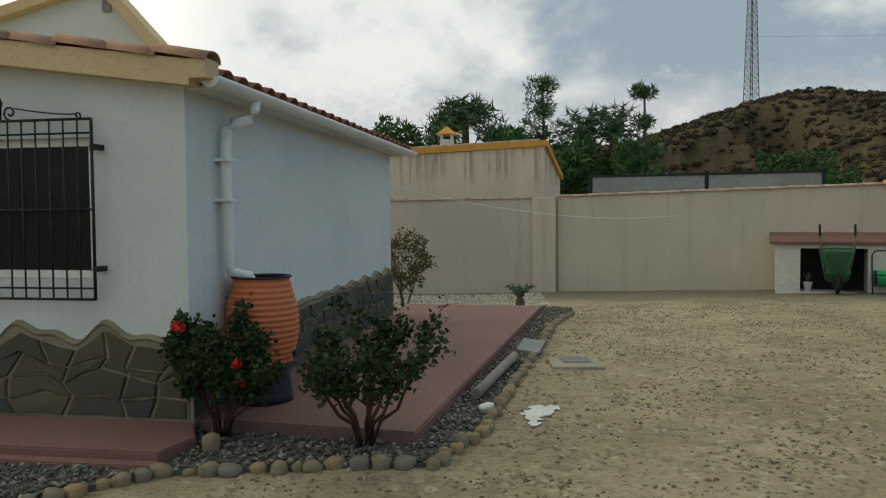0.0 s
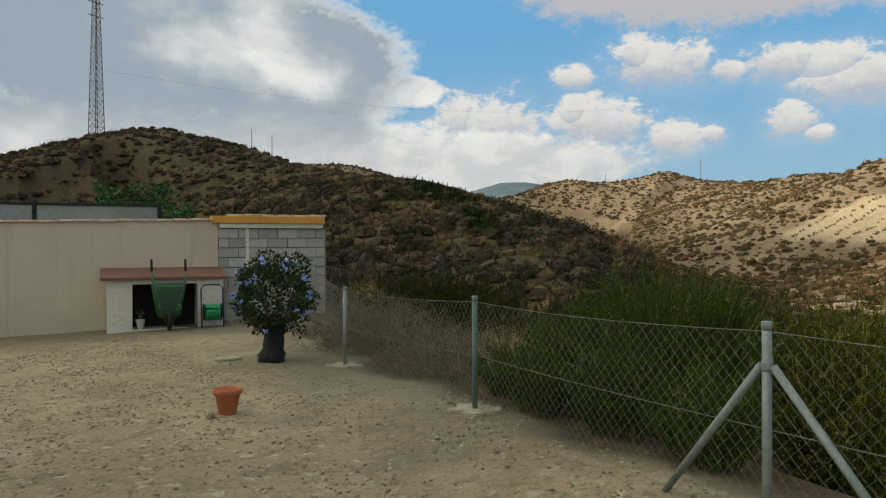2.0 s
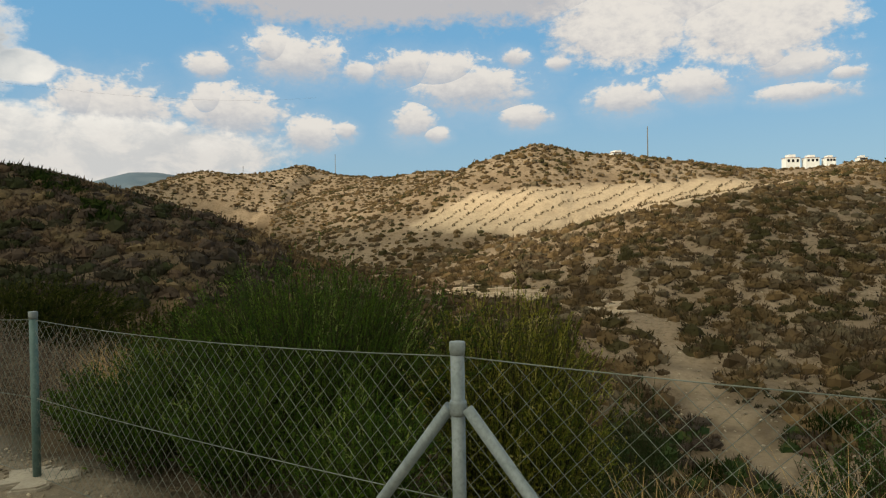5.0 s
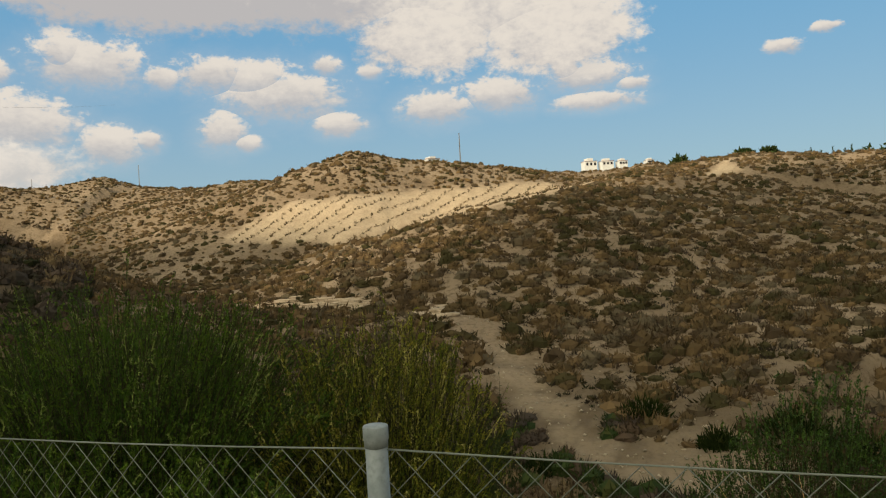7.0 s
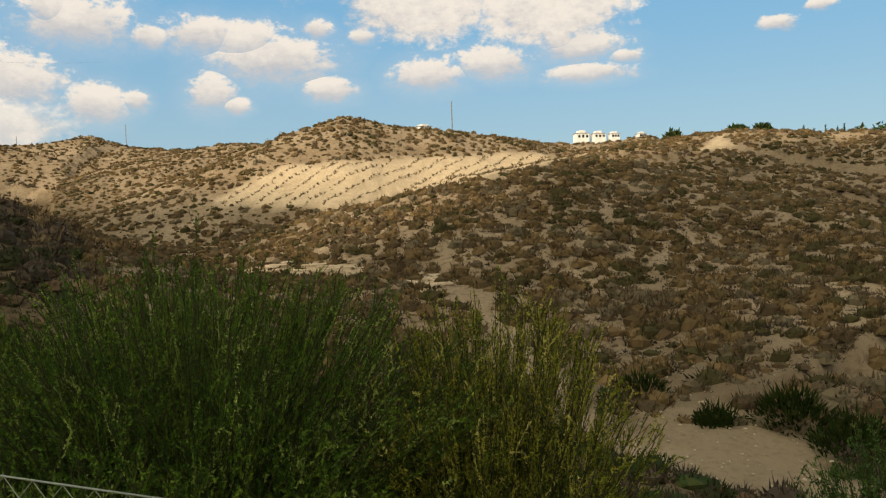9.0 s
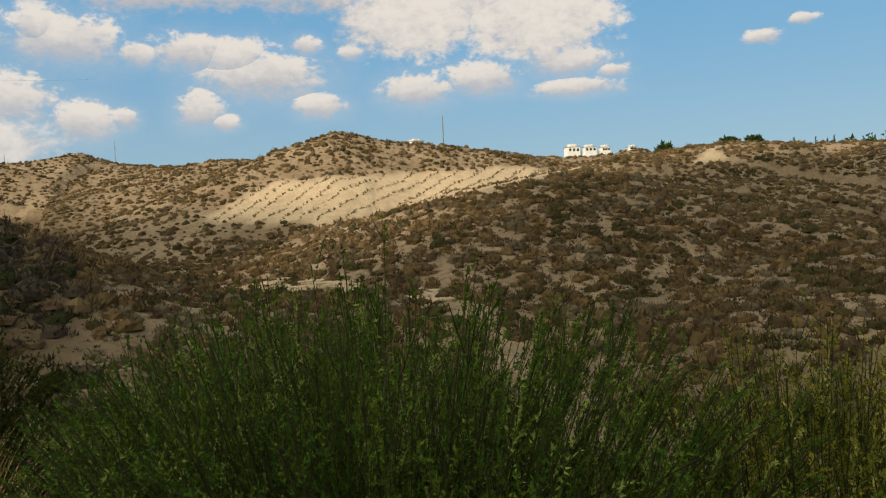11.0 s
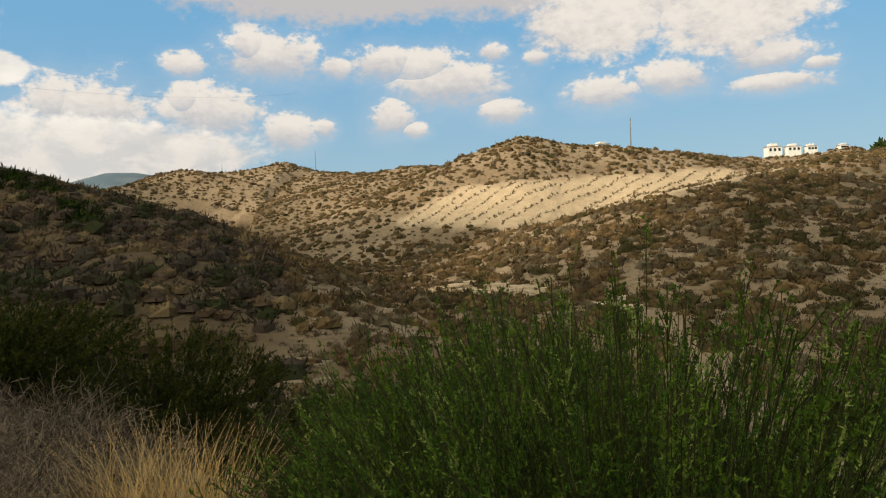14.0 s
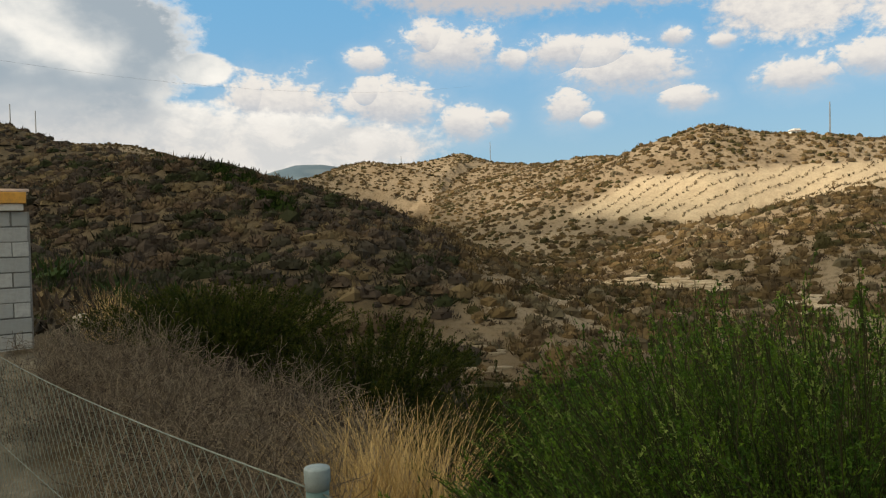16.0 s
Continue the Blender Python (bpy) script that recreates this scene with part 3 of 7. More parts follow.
def orchard_share(x, y):
    """How far a place lies within the bare tilled field on the far slope."""
    b = np.degrees(np.arctan2(x - 1.5, y - 1.5))
    r = np.hypot(x - 1.5, y - 1.5)
    e = np.degrees(np.arctan2(ground_height(x, y) - 1.6, r))
    low = np.interp(b, [66.5, 71.0, 75.6, 80.3, 87.0, 93.4], [0.55, 0.25, 0.0, 0.95, 2.2, 3.3])
    top = np.interp(b, [66.5, 69.0, 71.3, 76.0, 81.2, 88.0, 93.4], [0.75, 2.1, 3.1, 3.4, 3.5, 3.7, 3.5])
    ok = (b > 66.3) & (b < 93.6) & (r > 110) & (r < 245)
    return np.where(ok, smooth(np.minimum(e - low, top - e), -0.12, 0.12), 0.0)


def mound_share(x, y):
    """How far a place lies on the bare sandy cone below the crest of the spur."""
    b = np.degrees(np.arctan2(x - 1.5, y - 1.5))
    r = np.hypot(x - 1.5, y - 1.5)
    e = np.degrees(np.arctan2(ground_height(x, y) - 1.6, r))
    return smooth(4.45 - 0.7 * np.abs(b - 102.7) - e, 0.0, 0.25) * smooth(e - 3.1, 0.0, 0.25) * (r > 180) * (r < 275)


db_, sb_, _ = along(gv[:, 0], gv[:, 1], BRINK)
df_, sf_, _ = along(gv[:, 0], gv[:, 1], FENCE)
yard_v = (1 - smooth(df_ * sf_ + waves(gv[:, 0], gv[:, 1], 2.5, 4, 3) * 0.25, 0.1, 0.6)) * (np.hypot(gv[:, 0], gv[:, 1] - 5) < 30)
stream_d, _, _ = along(gv[:, 0], gv[:, 1], STREAM)
bed_v = (1 - smooth(stream_d + waves(gv[:, 0], gv[:, 1], 7, 6, 4) * 2.6, 0.4, 2.2)) * 0.36 * (1 - smooth(np.hypot(gv[:, 0], gv[:, 1]), 66, 85))
bed_v = np.maximum(bed_v, 0.30 * (1 - smooth(np.hypot((gv[:, 0] - 47) / 7, (gv[:, 1] + 7.5) / 5.5) + waves(gv[:, 0], gv[:, 1], 5, 7, 3) * 0.2, 0.7, 1.1)))
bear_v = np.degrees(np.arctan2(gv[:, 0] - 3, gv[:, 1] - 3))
# nearly full over the shaded left hill: litter plus shade put into the soil
litter_shade_v = np.clip(1 - smooth(bear_v, 54, 66) + 0.12 * waves(gv[:, 0], gv[:, 1], 22, 61, 3), 0, 1) * (np.hypot(gv[:, 0], gv[:, 1]) < 300)
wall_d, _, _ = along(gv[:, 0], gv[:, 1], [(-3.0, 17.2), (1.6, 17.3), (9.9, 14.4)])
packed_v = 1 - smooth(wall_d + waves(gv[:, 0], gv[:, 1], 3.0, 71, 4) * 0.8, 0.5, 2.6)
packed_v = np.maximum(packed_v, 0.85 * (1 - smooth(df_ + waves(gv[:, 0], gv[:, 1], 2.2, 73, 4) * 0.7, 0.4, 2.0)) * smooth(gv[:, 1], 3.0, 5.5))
# the last litter term darkens soil around the yard, where the valley lies shaded
for name, vals in (("yard", yard_v), ("packed", packed_v), ("litter", np.maximum(np.maximum(litter_shade_v * 0.97, 0.26 + 0.12 * waves(gv[:, 0], gv[:, 1], 30, 63, 3)), 0.8 * (1 - smooth(np.hypot(gv[:, 0], gv[:, 1]), 50, 90)))), ("bare", np.maximum(np.maximum(orchard_share(gv[:, 0], gv[:, 1]), mound_share(gv[:, 0], gv[:, 1])), bed_v)), ("far", smooth(np.hypot(gv[:, 0], gv[:, 1]), 900, 1500))):
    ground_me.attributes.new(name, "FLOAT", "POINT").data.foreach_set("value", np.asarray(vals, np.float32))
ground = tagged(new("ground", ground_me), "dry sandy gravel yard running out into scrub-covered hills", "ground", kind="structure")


# ---------------------------------------------------------------- plants that nobody could count
def dome(rng, sides, flat):
    """The closed heart of a shrub: two uneven rings and a top."""
    rings = []
    for rad, z in ((0.86, 0.0), (0.70, 0.52)):
        rings.append([np.array([math.cos(k * 2 * math.pi / sides) * rad, math.sin(k * 2 * math.pi / sides) * rad, z * flat]) * rng.uniform(0.72, 1.15) for k in range(sides)])
    top = np.array([rng.uniform(-0.2, 0.2), rng.uniform(-0.2, 0.2), 0.82 * flat])
    out = []
    for k in range(sides):
        j = (k + 1) % sides
        a, b, c, d = rings[0][k], rings[0][j], rings[1][j], rings[1][k]
        out += [a, b, c, a, c, d, d, c, top]
    return out


def seen_from_yard(x, y, z):
    """False for places that the hills hide from the yard."""
    slope = (GZ - 1.6) / RR
    top = np.maximum.accumulate(slope, 0)
    i = np.clip(np.searchsorted(radii, np.hypot(x - 3, y - 3)) - 2, 0, nr - 1)
    j = np.clip(np.searchsorted(view_az, np.degrees(np.arctan2(x - 3, y - 3))), 0, na - 1)
    return (z + 1.2 - 1.6) / np.hypot(x - 3, y - 3) > top[i, j] - 0.03


def tuft(rng, n, spread, size, flat=0.75, heart=1.0, spike=0.0):
    """A shaggy low shrub, one unit in radius: n small leaf clumps over an uneven dome, lying flat or, with spike, standing out of it."""
    out = [heart * p for p in dome(rng, 6 if n > 10 else 5, flat)]
    lumps = [(rng.uniform(-0.36, 0.36), rng.uniform(-0.36, 0.36), rng.uniform(0.5, 0.8)) for _ in range(4)]
    for _ in range(n):
        lx, ly, lr = lumps[rng.randint(4)]
        a, e = rng.uniform(0, 2 * np.pi), np.arcsin(rng.uniform(0.0, 1.0))
        d = np.array([np.cos(a) * np.cos(e), np.sin(a) * np.cos(e), np.sin(e)])
        c = np.array([lx, ly, 0.0]) + d * lr * rng.uniform(0.7, 1.12) * np.array([1, 1, flat])
        u = np.cross(d, rng.normal(size=3)) + rng.normal(0, 0.25, 3)
        v = np.cross(d, u) + rng.normal(0, 0.3, 3)
        u, v = u / np.linalg.norm(u), v / np.linalg.norm(v)
        s = size * rng.uniform(0.6, 1.3)
        if spike:
            tip = d * 0.8 + np.array([0, 0, 0.5]) + rng.normal(0, 0.4, 3)
            out += [c - u * s * 0.34 - d * s * 0.3, c + u * s * 0.34 - d * s * 0.3, c + tip * s * spike]
        else:
            out += [c - u * s * 0.55 - v * s * 0.4, c + u * s * 0.55 - v * s * 0.4, c + v * s * 0.7 + d * s * spread]
    return np.array(out)


def scatter(name, spots, templates, sizes, mat, label, category, rng, sink=0.12):
    """Many turned and scaled copies of a few shapes, joined into one mesh."""
    vs, tone = [], []
    spots = np.array(list(spots))
    patch = 0.47 + 0.55 * waves(spots[:, 0], spots[:, 1], 24, 17, 4)
    for (x, y, z), s, shade in zip(spots, sizes, patch):
        t = templates[rng.randint(len(templates))]
        a = rng.uniform(0, 2 * np.pi)
        c, q = np.cos(a), np.sin(a)
        k = np.empty_like(t)
        k[:, 0], k[:, 1], k[:, 2] = (t[:, 0] * c - t[:, 1] * q) * s + x, (t[:, 0] * q + t[:, 1] * c) * s + y, t[:, 2] * s * rng.uniform(0.75, 1.2) + z - sink * s
        vs.append(k)
        tone.append(np.full(len(k), min(1.0, max(0.0, shade + rng.normal(0, 0.28))), np.float32))
    v = np.concatenate(vs)
    me = array_mesh(name, v, np.arange(len(v)).reshape(-1, 3), MATS[mat])
    me.attributes.new("tone", "FLOAT", "POINT").data.foreach_set("value", np.concatenate(tone))
    return tagged(new(name, me), label, category, kind="stuff")


def sector(rng, n, az0, az1, r0, r1, power=0.5):
    a = np.radians(rng.uniform(az0, az1, n))
    r = (rng.uniform(r0 ** (1 / power), r1 ** (1 / power), n)) ** power
    return 3 + r * np.sin(a), 3 + r * np.cos(a)


def shade_reach(x, y):
    """Positive where the ground lies in the shade of the low cloud, in metres from its rim."""
    b = np.degrees(np.arctan2(x - 3, y - 3))
    rim = np.interp(b, [-180, -60, 0, 30, 44.5, 47, 52, 58, 66, 75, 82, 85, 89, 94, 101, 110, 130, 180],
                    [300, 420, 470, 520, 480, 190, 112, 92, 80, 72, 74, 92, 132, 175, 215, 245, 320, 300])
    return rim - np.hypot(x - 3, y - 3) + waves(x, y, 60, 41, 3) * 9


rng = np.random.RandomState(11)
x, y = sector(rng, 79000, 4, 118, 48, 430, 0.56)
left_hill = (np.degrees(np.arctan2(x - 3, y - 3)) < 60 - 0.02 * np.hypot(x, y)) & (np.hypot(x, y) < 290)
bear = np.degrees(np.arctan2(x - 3, y - 3))
chance = np.where(left_hill, 0.85, np.where((bear > 83) & (np.hypot(x, y) < 260), 0.9, 0.74) + 0.2 * waves(x, y, 55, 22, 3))
chance = np.where(np.hypot(x - 3, y - 3) > 240, chance * 0.95, chance)
sd_, _, _ = along(x, y, STREAM)
keep = (orchard_share(x, y) < 0.35) & (mound_share(x, y) < 0.5) & (rng.uniform(0, 1, len(x)) < chance) & ((sd_ > 1.7) | (np.hypot(x, y) > 85)) & ((sd_ > 3.0) | (np.hypot(x, y) > 62))
ledge_d = np.hypot((x - 47.5) / 7.5, (y - 35.0) / 6.0)
keep &= (ledge_d > 1.0) | (rng.uniform(0, 1, len(x)) < 0.4)
keep &= seen_from_yard(x, y, ground_height(x, y))
x, y, left_hill = x[keep], y[keep], left_hill[keep]
z = ground_height(x, y)
size = rng.uniform(0.42, 1.32, len(x)) ** 1.5 * np.where(left_hill, 0.95, 1.0) * np.where(np.hypot(x - 3, y - 3) > 170, 0.85, 1.0)
far_tufts = [tuft(rng, 6, 0.2, 0.34, 0.95, 0.92, 1.0) for _ in range(16)]
mid_tufts = [tuft(rng, 52, 0.5, 0.22, 0.9, 0.85, 0.95) for _ in range(14)]
close = np.hypot(x - 3, y - 3) < 135
size = size * np.where(close, 1.15, 1.06) * np.where(left_hill, 1.22, 1.0)
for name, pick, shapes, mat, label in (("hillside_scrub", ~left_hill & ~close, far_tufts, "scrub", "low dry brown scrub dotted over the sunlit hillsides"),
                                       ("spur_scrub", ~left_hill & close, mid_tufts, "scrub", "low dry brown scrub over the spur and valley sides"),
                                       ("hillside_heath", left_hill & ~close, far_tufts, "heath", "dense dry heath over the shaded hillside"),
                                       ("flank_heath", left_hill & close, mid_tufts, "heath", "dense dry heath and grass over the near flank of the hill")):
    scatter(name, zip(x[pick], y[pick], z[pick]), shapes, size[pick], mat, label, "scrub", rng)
# dry grass and seedlings between the shrubs
x, y = sector(rng, 8500, 18, 118, 15, 130, 0.62)
d_s, _, _ = along(x, y, STREAM)
d_f, s_f, _ = along(x, y, FENCE)
ok = (d_s > 2.2) & (d_f * s_f > 2.0) & (orchard_share(x, y) < 0.3) & ~((np.hypot(x - 1, y - 16) < 11) & (y > 14.6) & (x < 10.5)) & (np.hypot((x - 47) / 7, (y + 7.5) / 5.5) > 1.0)
x, y = x[ok], y[ok]
grass_tufts = [tuft(rng, 14, 0.5, 0.42, 0.7, 0.0, 1.0)[45 + 9:] for _ in range(10)]
scatter("slope_grass", zip(x, y, ground_height(x, y)), grass_tufts, rng.uniform(0.22, 0.6, len(x)), "heath", "dry grass and seedlings between the shrubs", "grass", rng, 0.0)
# crest bushes that stand up against the sky
x, y = [], []
for k in range(70):
    b = rng.uniform(37.0, 45.8)
    px, py, _ = bearing(b, 0, np.interp(b, [36, 40, 43, 46], [165, 132, 113, 100]) + rng.uniform(-8, 3), (1.5, 1.5, 0))
    x.append(px)
    y.append(py)
x, y = np.array(x), np.array(y)
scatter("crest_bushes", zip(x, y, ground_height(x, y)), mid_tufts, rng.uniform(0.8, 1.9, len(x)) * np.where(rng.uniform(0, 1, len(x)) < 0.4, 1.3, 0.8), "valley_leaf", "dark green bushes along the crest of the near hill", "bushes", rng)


# ---------------------------------------------------------------- the cloud that shades the yard and the near slopes
sun_way = Vector(bearing(SUN_AZ, SUN_EL, 100, (0, 0, 0))).normalized()
gx, gy = np.meshgrid(np.arange(-520, 560, 18.0), np.arange(-520, 560, 18.0), indexing="ij")
inside = shade_reach(gx, gy) > 0
lift = 2300.0
top = 40 + 26 * waves(gx, gy, 160, 51, 4)
low = -18 + 10 * waves(gx, gy, 120, 52, 3)
nx, ny = gx.shape
cv = np.concatenate([np.stack([gx, gy, k], -1).reshape(-1, 3) for k in (top, low)]) + np.array(sun_way) * lift
ids = np.arange(nx * ny).reshape(nx, ny)
ct = []
for i in range(nx - 1):
    for j in range(ny - 1):
        if inside[i, j] and inside[i + 1, j] and inside[i, j + 1] and inside[i + 1, j + 1]:
            a, b, c, d = ids[i, j], ids[i + 1, j], ids[i + 1, j + 1], ids[i, j + 1]
            o = nx * ny
            ct += [(a, b, c), (a, c, d), (a + o, c + o, b + o), (a + o, d + o, c + o)]
            for (p, q), out in (((a, b), j == 0 or not (inside[i, j - 1] and inside[i + 1, j - 1])), ((b, c), i + 2 >= nx or not (inside[i + 2, j] and inside[i + 2, j + 1])),
                                ((c, d), j + 2 >= ny or not (inside[i, j + 2] and inside[i + 1, j + 2])), ((d, a), i == 0 or not (inside[i - 1, j] and inside[i - 1, j + 1]))):
                if out:
                    ct += [(p, p + o, q), (q, p + o, q + o)]
tagged(new("backdrop_cloud", array_mesh("backdrop_cloud", cv, ct, MATS["vapour"])), "broad white cumulus cloud drifting over the yard", "cloud", kind="structure")

# ---------------------------------------------------------------- boundary wall and lean-to shed behind it
WALL_A, WALL_B = Vector((1.6, 17.6, 0)), Vector((9.95, 14.7, 0))
wall_dir = (WALL_B - WALL_A).normalized()
WALL = Matrix.Translation(WALL_A) @ Matrix.Rotation(math.atan2(wall_dir.y, wall_dir.x), 4, "Z")   # x along, y behind


def placed(bm, m):
    bmesh.ops.transform(bm, matrix=m, verts=bm.verts)
    return bm


def ramp_box(bm, x0, x1, y0, y1, z0, za, zb, m=None):
    """A box whose top runs from za at x0 to zb at x1."""
    made = box(bm, (x0, y0, z0), (x1, y1, 1.0))
    for v in made:
        if v.co.z > 0.99:
            v.co.z = za + (zb - za) * (v.co.x - x0) / (x1 - x0)
    if m:
        bmesh.ops.transform(bm, matrix=m, verts=made)
    return made


bm = bmesh.new()
ramp_box(bm, 0.0, 6.62, 0.0, 0.2, -0.6, 2.0, 2.14, WALL)
wall_main = tagged(part("wall_main", bm, "cream_render"), "stained cream rendered boundary wall", "wall", kind="structure")
bm = bmesh.new()
SIDE = Matrix.Translation((1.05, 17.75, 0)) @ Matrix.Rotation(math.atan2(0.55, -7.5), 4, "Z")
ramp_box(bm, 0.0, 9.0, -0.2, 0.0, -0.6, 1.98, 1.9, SIDE)
tagged(part("wall_side", bm, "cream_render"), "stained cream rendered boundary wall behind the terrace", "wall", kind="structure")
bm = bmesh.new()
box(bm, (-0.56, -0.13, -0.6), (-0.02, 0.19, 1.985), 0.012, WALL)
tagged(part("wall_pillar", bm, "cream_render"), "square cream rendered wall pillar", "wall pillar", kind="structure")


def barrel_tile(length, width, rise, thick=0.014, seg=8):
    """A half-round roof tile lying along +x."""
    bm = bmesh.new()
    for x in (0.0, length):
        for r in (1.0, 1.0 - thick / (width / 2)):
            for k in range(seg + 1):
                a = math.pi * k / seg
                taper = 1.0 if x == 0 else 0.9
                bm.verts.new((x, math.cos(a) * width / 2 * r * taper, math.sin(a) * rise * r))
    bm.verts.ensure_lookup_table()
    n = seg + 1
    for k in range(seg):
        v = bm.verts
        for q in ((k, k + 1, 2 * n + k + 1, 2 * n + k), (n + k + 1, n + k, 3 * n + k, 3 * n + k + 1), (k + 1, k, n + k, n + k + 1), (2 * n + k, 2 * n + k + 1, 3 * n + k + 1, 3 * n + k)):
            f = bm.faces.new([v[i] for i in q])
            f.smooth = True
    return bm


def share(name, me, parent, m):
    ob = new(name, me)
    ob.parent = parent
    ob.matrix_local = m
    return ob


def keep_mesh(name, bm, mat):
    me = bpy.data.meshes.new(name)
    bm.to_mesh(me)
    bm.free()
    me.materials.append(MATS[mat])
    return me


# coping tiles along the top
tile_me = keep_mesh("coping_tile", placed(barrel_tile(0.36, 0.30, 0.045), Matrix()), "cap_tile")
k = 0
x = 0.0
while x < 8.62:
    top = 2.0 + 0.14 * min(x, 6.62) / 6.62 + (0.09 if x > 6.5 else 0.0)
    share("coping_tile", tile_me, None, WALL @ pose(x, 0.1, top + random.uniform(-0.006, 0.006), 0, 0.0, random.uniform(-2, 2))).parent = wall_main
    x += 0.34
for i in range(23):
    share("coping_tile", tile_me, None, SIDE @ pose(i * 0.36, -0.1, 1.975 - i * 0.0032, 0, 0, random.uniform(-2, 2))).parent = wall_main

# the unrendered block end of the wall
block_wall = thing("wall_blocks", "unrendered grey concrete block wall with open joints", "block wall", kind="structure")
bm = bmesh.new()
box(bm, (6.64, 0.02, -0.5), (8.86, 0.18, 1.97), 0, WALL)
part("mortar_core", bm, "block_mortar", block_wall)
half = {}
for width in (0.39, 0.19):
    bm = bmesh.new()
    box(bm, (0, 0, 0), (width, 0.20, 0.185), 0.008)
    half[width] = keep_mesh("block", bm, "concrete_block")
for row in range(10):
    z = -0.02 + row * 0.2
    x = 6.63 if row % 2 else 6.43
    while x < 8.78:
        w = 0.39
        if x < 6.6:
            x, w = 6.63, 0.19
        if x + w > 8.90:
            w = 0.19
        share("block", half[w], block_wall, WALL @ pose(x + random.uniform(-0.006, 0.006), random.uniform(-0.012, 0.004), z + random.uniform(-0.004, 0.004)))
        x += w + 0.012
bm = bmesh.new()
box(bm, (7.17, -0.012, 0.75), (7.24, 0.0, 1.98), 0.004, WALL)
part("render_strip", bm, "pale_render", block_wall, "pale strip of render on the blocks")
bm = bmesh.new()
box(bm, (6.64, -0.06, 1.985), (8.78, 0.21, 2.075), 0.006, WALL)
part("lintel", bm, "pale_render", block_wall, "white rendered lintel beam")
bm = bmesh.new()
box(bm, (6.50, -0.10, 2.078), (8.81, 0.22, 2.225), 0.01, WALL)
part("fascia", bm, "ochre_paint", block_wall, "ochre painted fascia board")

# the neighbour's lean-to behind the wall
shed = thing("shed", "cream rendered lean-to with an ochre edged flat roof", "shed")
bm = bmesh.new()
slab(bm, [(-7.0, 18.99), (1.40, 18.86), (2.05, 21.8), (-7.0, 22.4)], -0.3, 3.06)
for v in bm.verts:
    if v.co.z > 0:
        v.co.z += 0.05 * (v.co.x + 2.5) - (0.0 if v.co.y < 20 else 0.72)
part("shed_wall", bm, "streaked_render", shed)
bm = bmesh.new()
slab(bm, [(-7.0, 18.93), (1.46, 18.80), (2.15, 21.9), (-7.0, 22.5)], 3.064, 3.21)
for v in bm.verts:
    v.co.z += 0.05 * (v.co.x + 2.5) - (0.0 if v.co.y < 20 else 0.72)
part("roof_edge", bm, "ochre_paint", shed, "ochre painted roof edge")
cap_me = keep_mesh("ridge_tile", barrel_tile(0.40, 0.20, 0.05), "cap_tile")
for k in range(20):
    tx = 1.30 - k * 0.38
    share("ridge_tile", cap_me, shed, pose(tx, 18.90 + 0.0155 * (1.4 - tx), 3.205 + 0.05 * (tx + 2.5), 0, 3, 180))
chimney = thing("chimney", "small white chimney with a tiled pyramid cap", "chimney", pose(-1.0, 19.4, 3.2))
bm = bmesh.new()
box(bm, (-0.17, -0.17, 0.0), (0.17, 0.17, 0.30), 0.01)
part("stack", bm, "white_render", chimney)
for sx in (-0.13, 0.13):
    for sy in (-0.13, 0.13):
        bm = bmesh.new()
        box(bm, (sx - 0.035, sy - 0.035, 0.298), (sx + 0.035, sy + 0.035, 0.42), 0.004)
        part("pillar", bm, "white_render", chimney)
bm = bmesh.new()
bmesh.ops.create_cone(bm, cap_ends=True, segments=4, radius1=0.36, radius2=0.03, depth=0.2, matrix=Matrix.Translation((0, 0, 0.52)) @ Matrix.Rotation(math.pi / 4, 4, "Z"))
part("cap", bm, "ochre_paint", chimney, "ochre tiled pyramid cap")

# shade-cloth fence of the neighbour, above the wall
screen = thing("screen_fence", "grey shade cloth stretched on dark posts", "screen fence")
for a, b in (((3.17, 23.8), (6.46, 23.1)), ((6.46, 23.1), (9.4, 22.1))):
    d = Vector((b[0] - a[0], b[1] - a[1], 0))
    m = Matrix.Translation((a[0], a[1], 0)) @ Matrix.Rotation(math.atan2(d.y, d.x), 4, "Z")
    bm = bmesh.new()
    box(bm, (0.05, -0.006, 0.6), (d.length - 0.03, 0.006, 2.72), 0, m)
    part("cloth", bm, "screen_cloth", screen)
    bm = bmesh.new()
    box(bm, (0, -0.03, 2.72), (d.length, 0.03, 2.79), 0.005, m)
    part("rail", bm, "black_iron", screen)
for x, y in ((3.17, 23.8), (6.46, 23.1), (9.4, 22.1)):
    bm = bmesh.new()
    box(bm, (x - 0.05, y - 0.05, -0.1), (x + 0.05, y + 0.05, 2.84), 0.005)
    part("screen_post", bm, "black_iron", screen)

# ---------------------------------------------------------------- bin store against the wall
STORE = WALL @ Matrix.Translation((0, -0.72, 0))
store = thing("bin_store", "low white rendered store with a sloping tiled roof and open front", "store")
bm = bmesh.new()
bm.free()
for name, lo, hi in (("side_wall", (4.55, 0, -0.15), (4.99, 0.71, 0.98)), ("side_wall", (6.15, 0, -0.15), (6.63, 0.71, 0.98)), ("sill", (4.99, 0, -0.15), (6.15, 0.71, 0.06)), ("lintel", (4.99, 0, 0.90), (6.15, 0.16, 0.98)), ("back_wall", (4.99, 0.6, 0.06), (6.15, 0.71, 0.98))):
    bm = bmesh.new()
    box(bm, lo, hi, 0.0, STORE)
    part(name, bm, "pale_render", store)
bm = bmesh.new()
made = box(bm, (4.44, -0.1, 0.985), (6.70, 0.715, 1.035), 0.006)
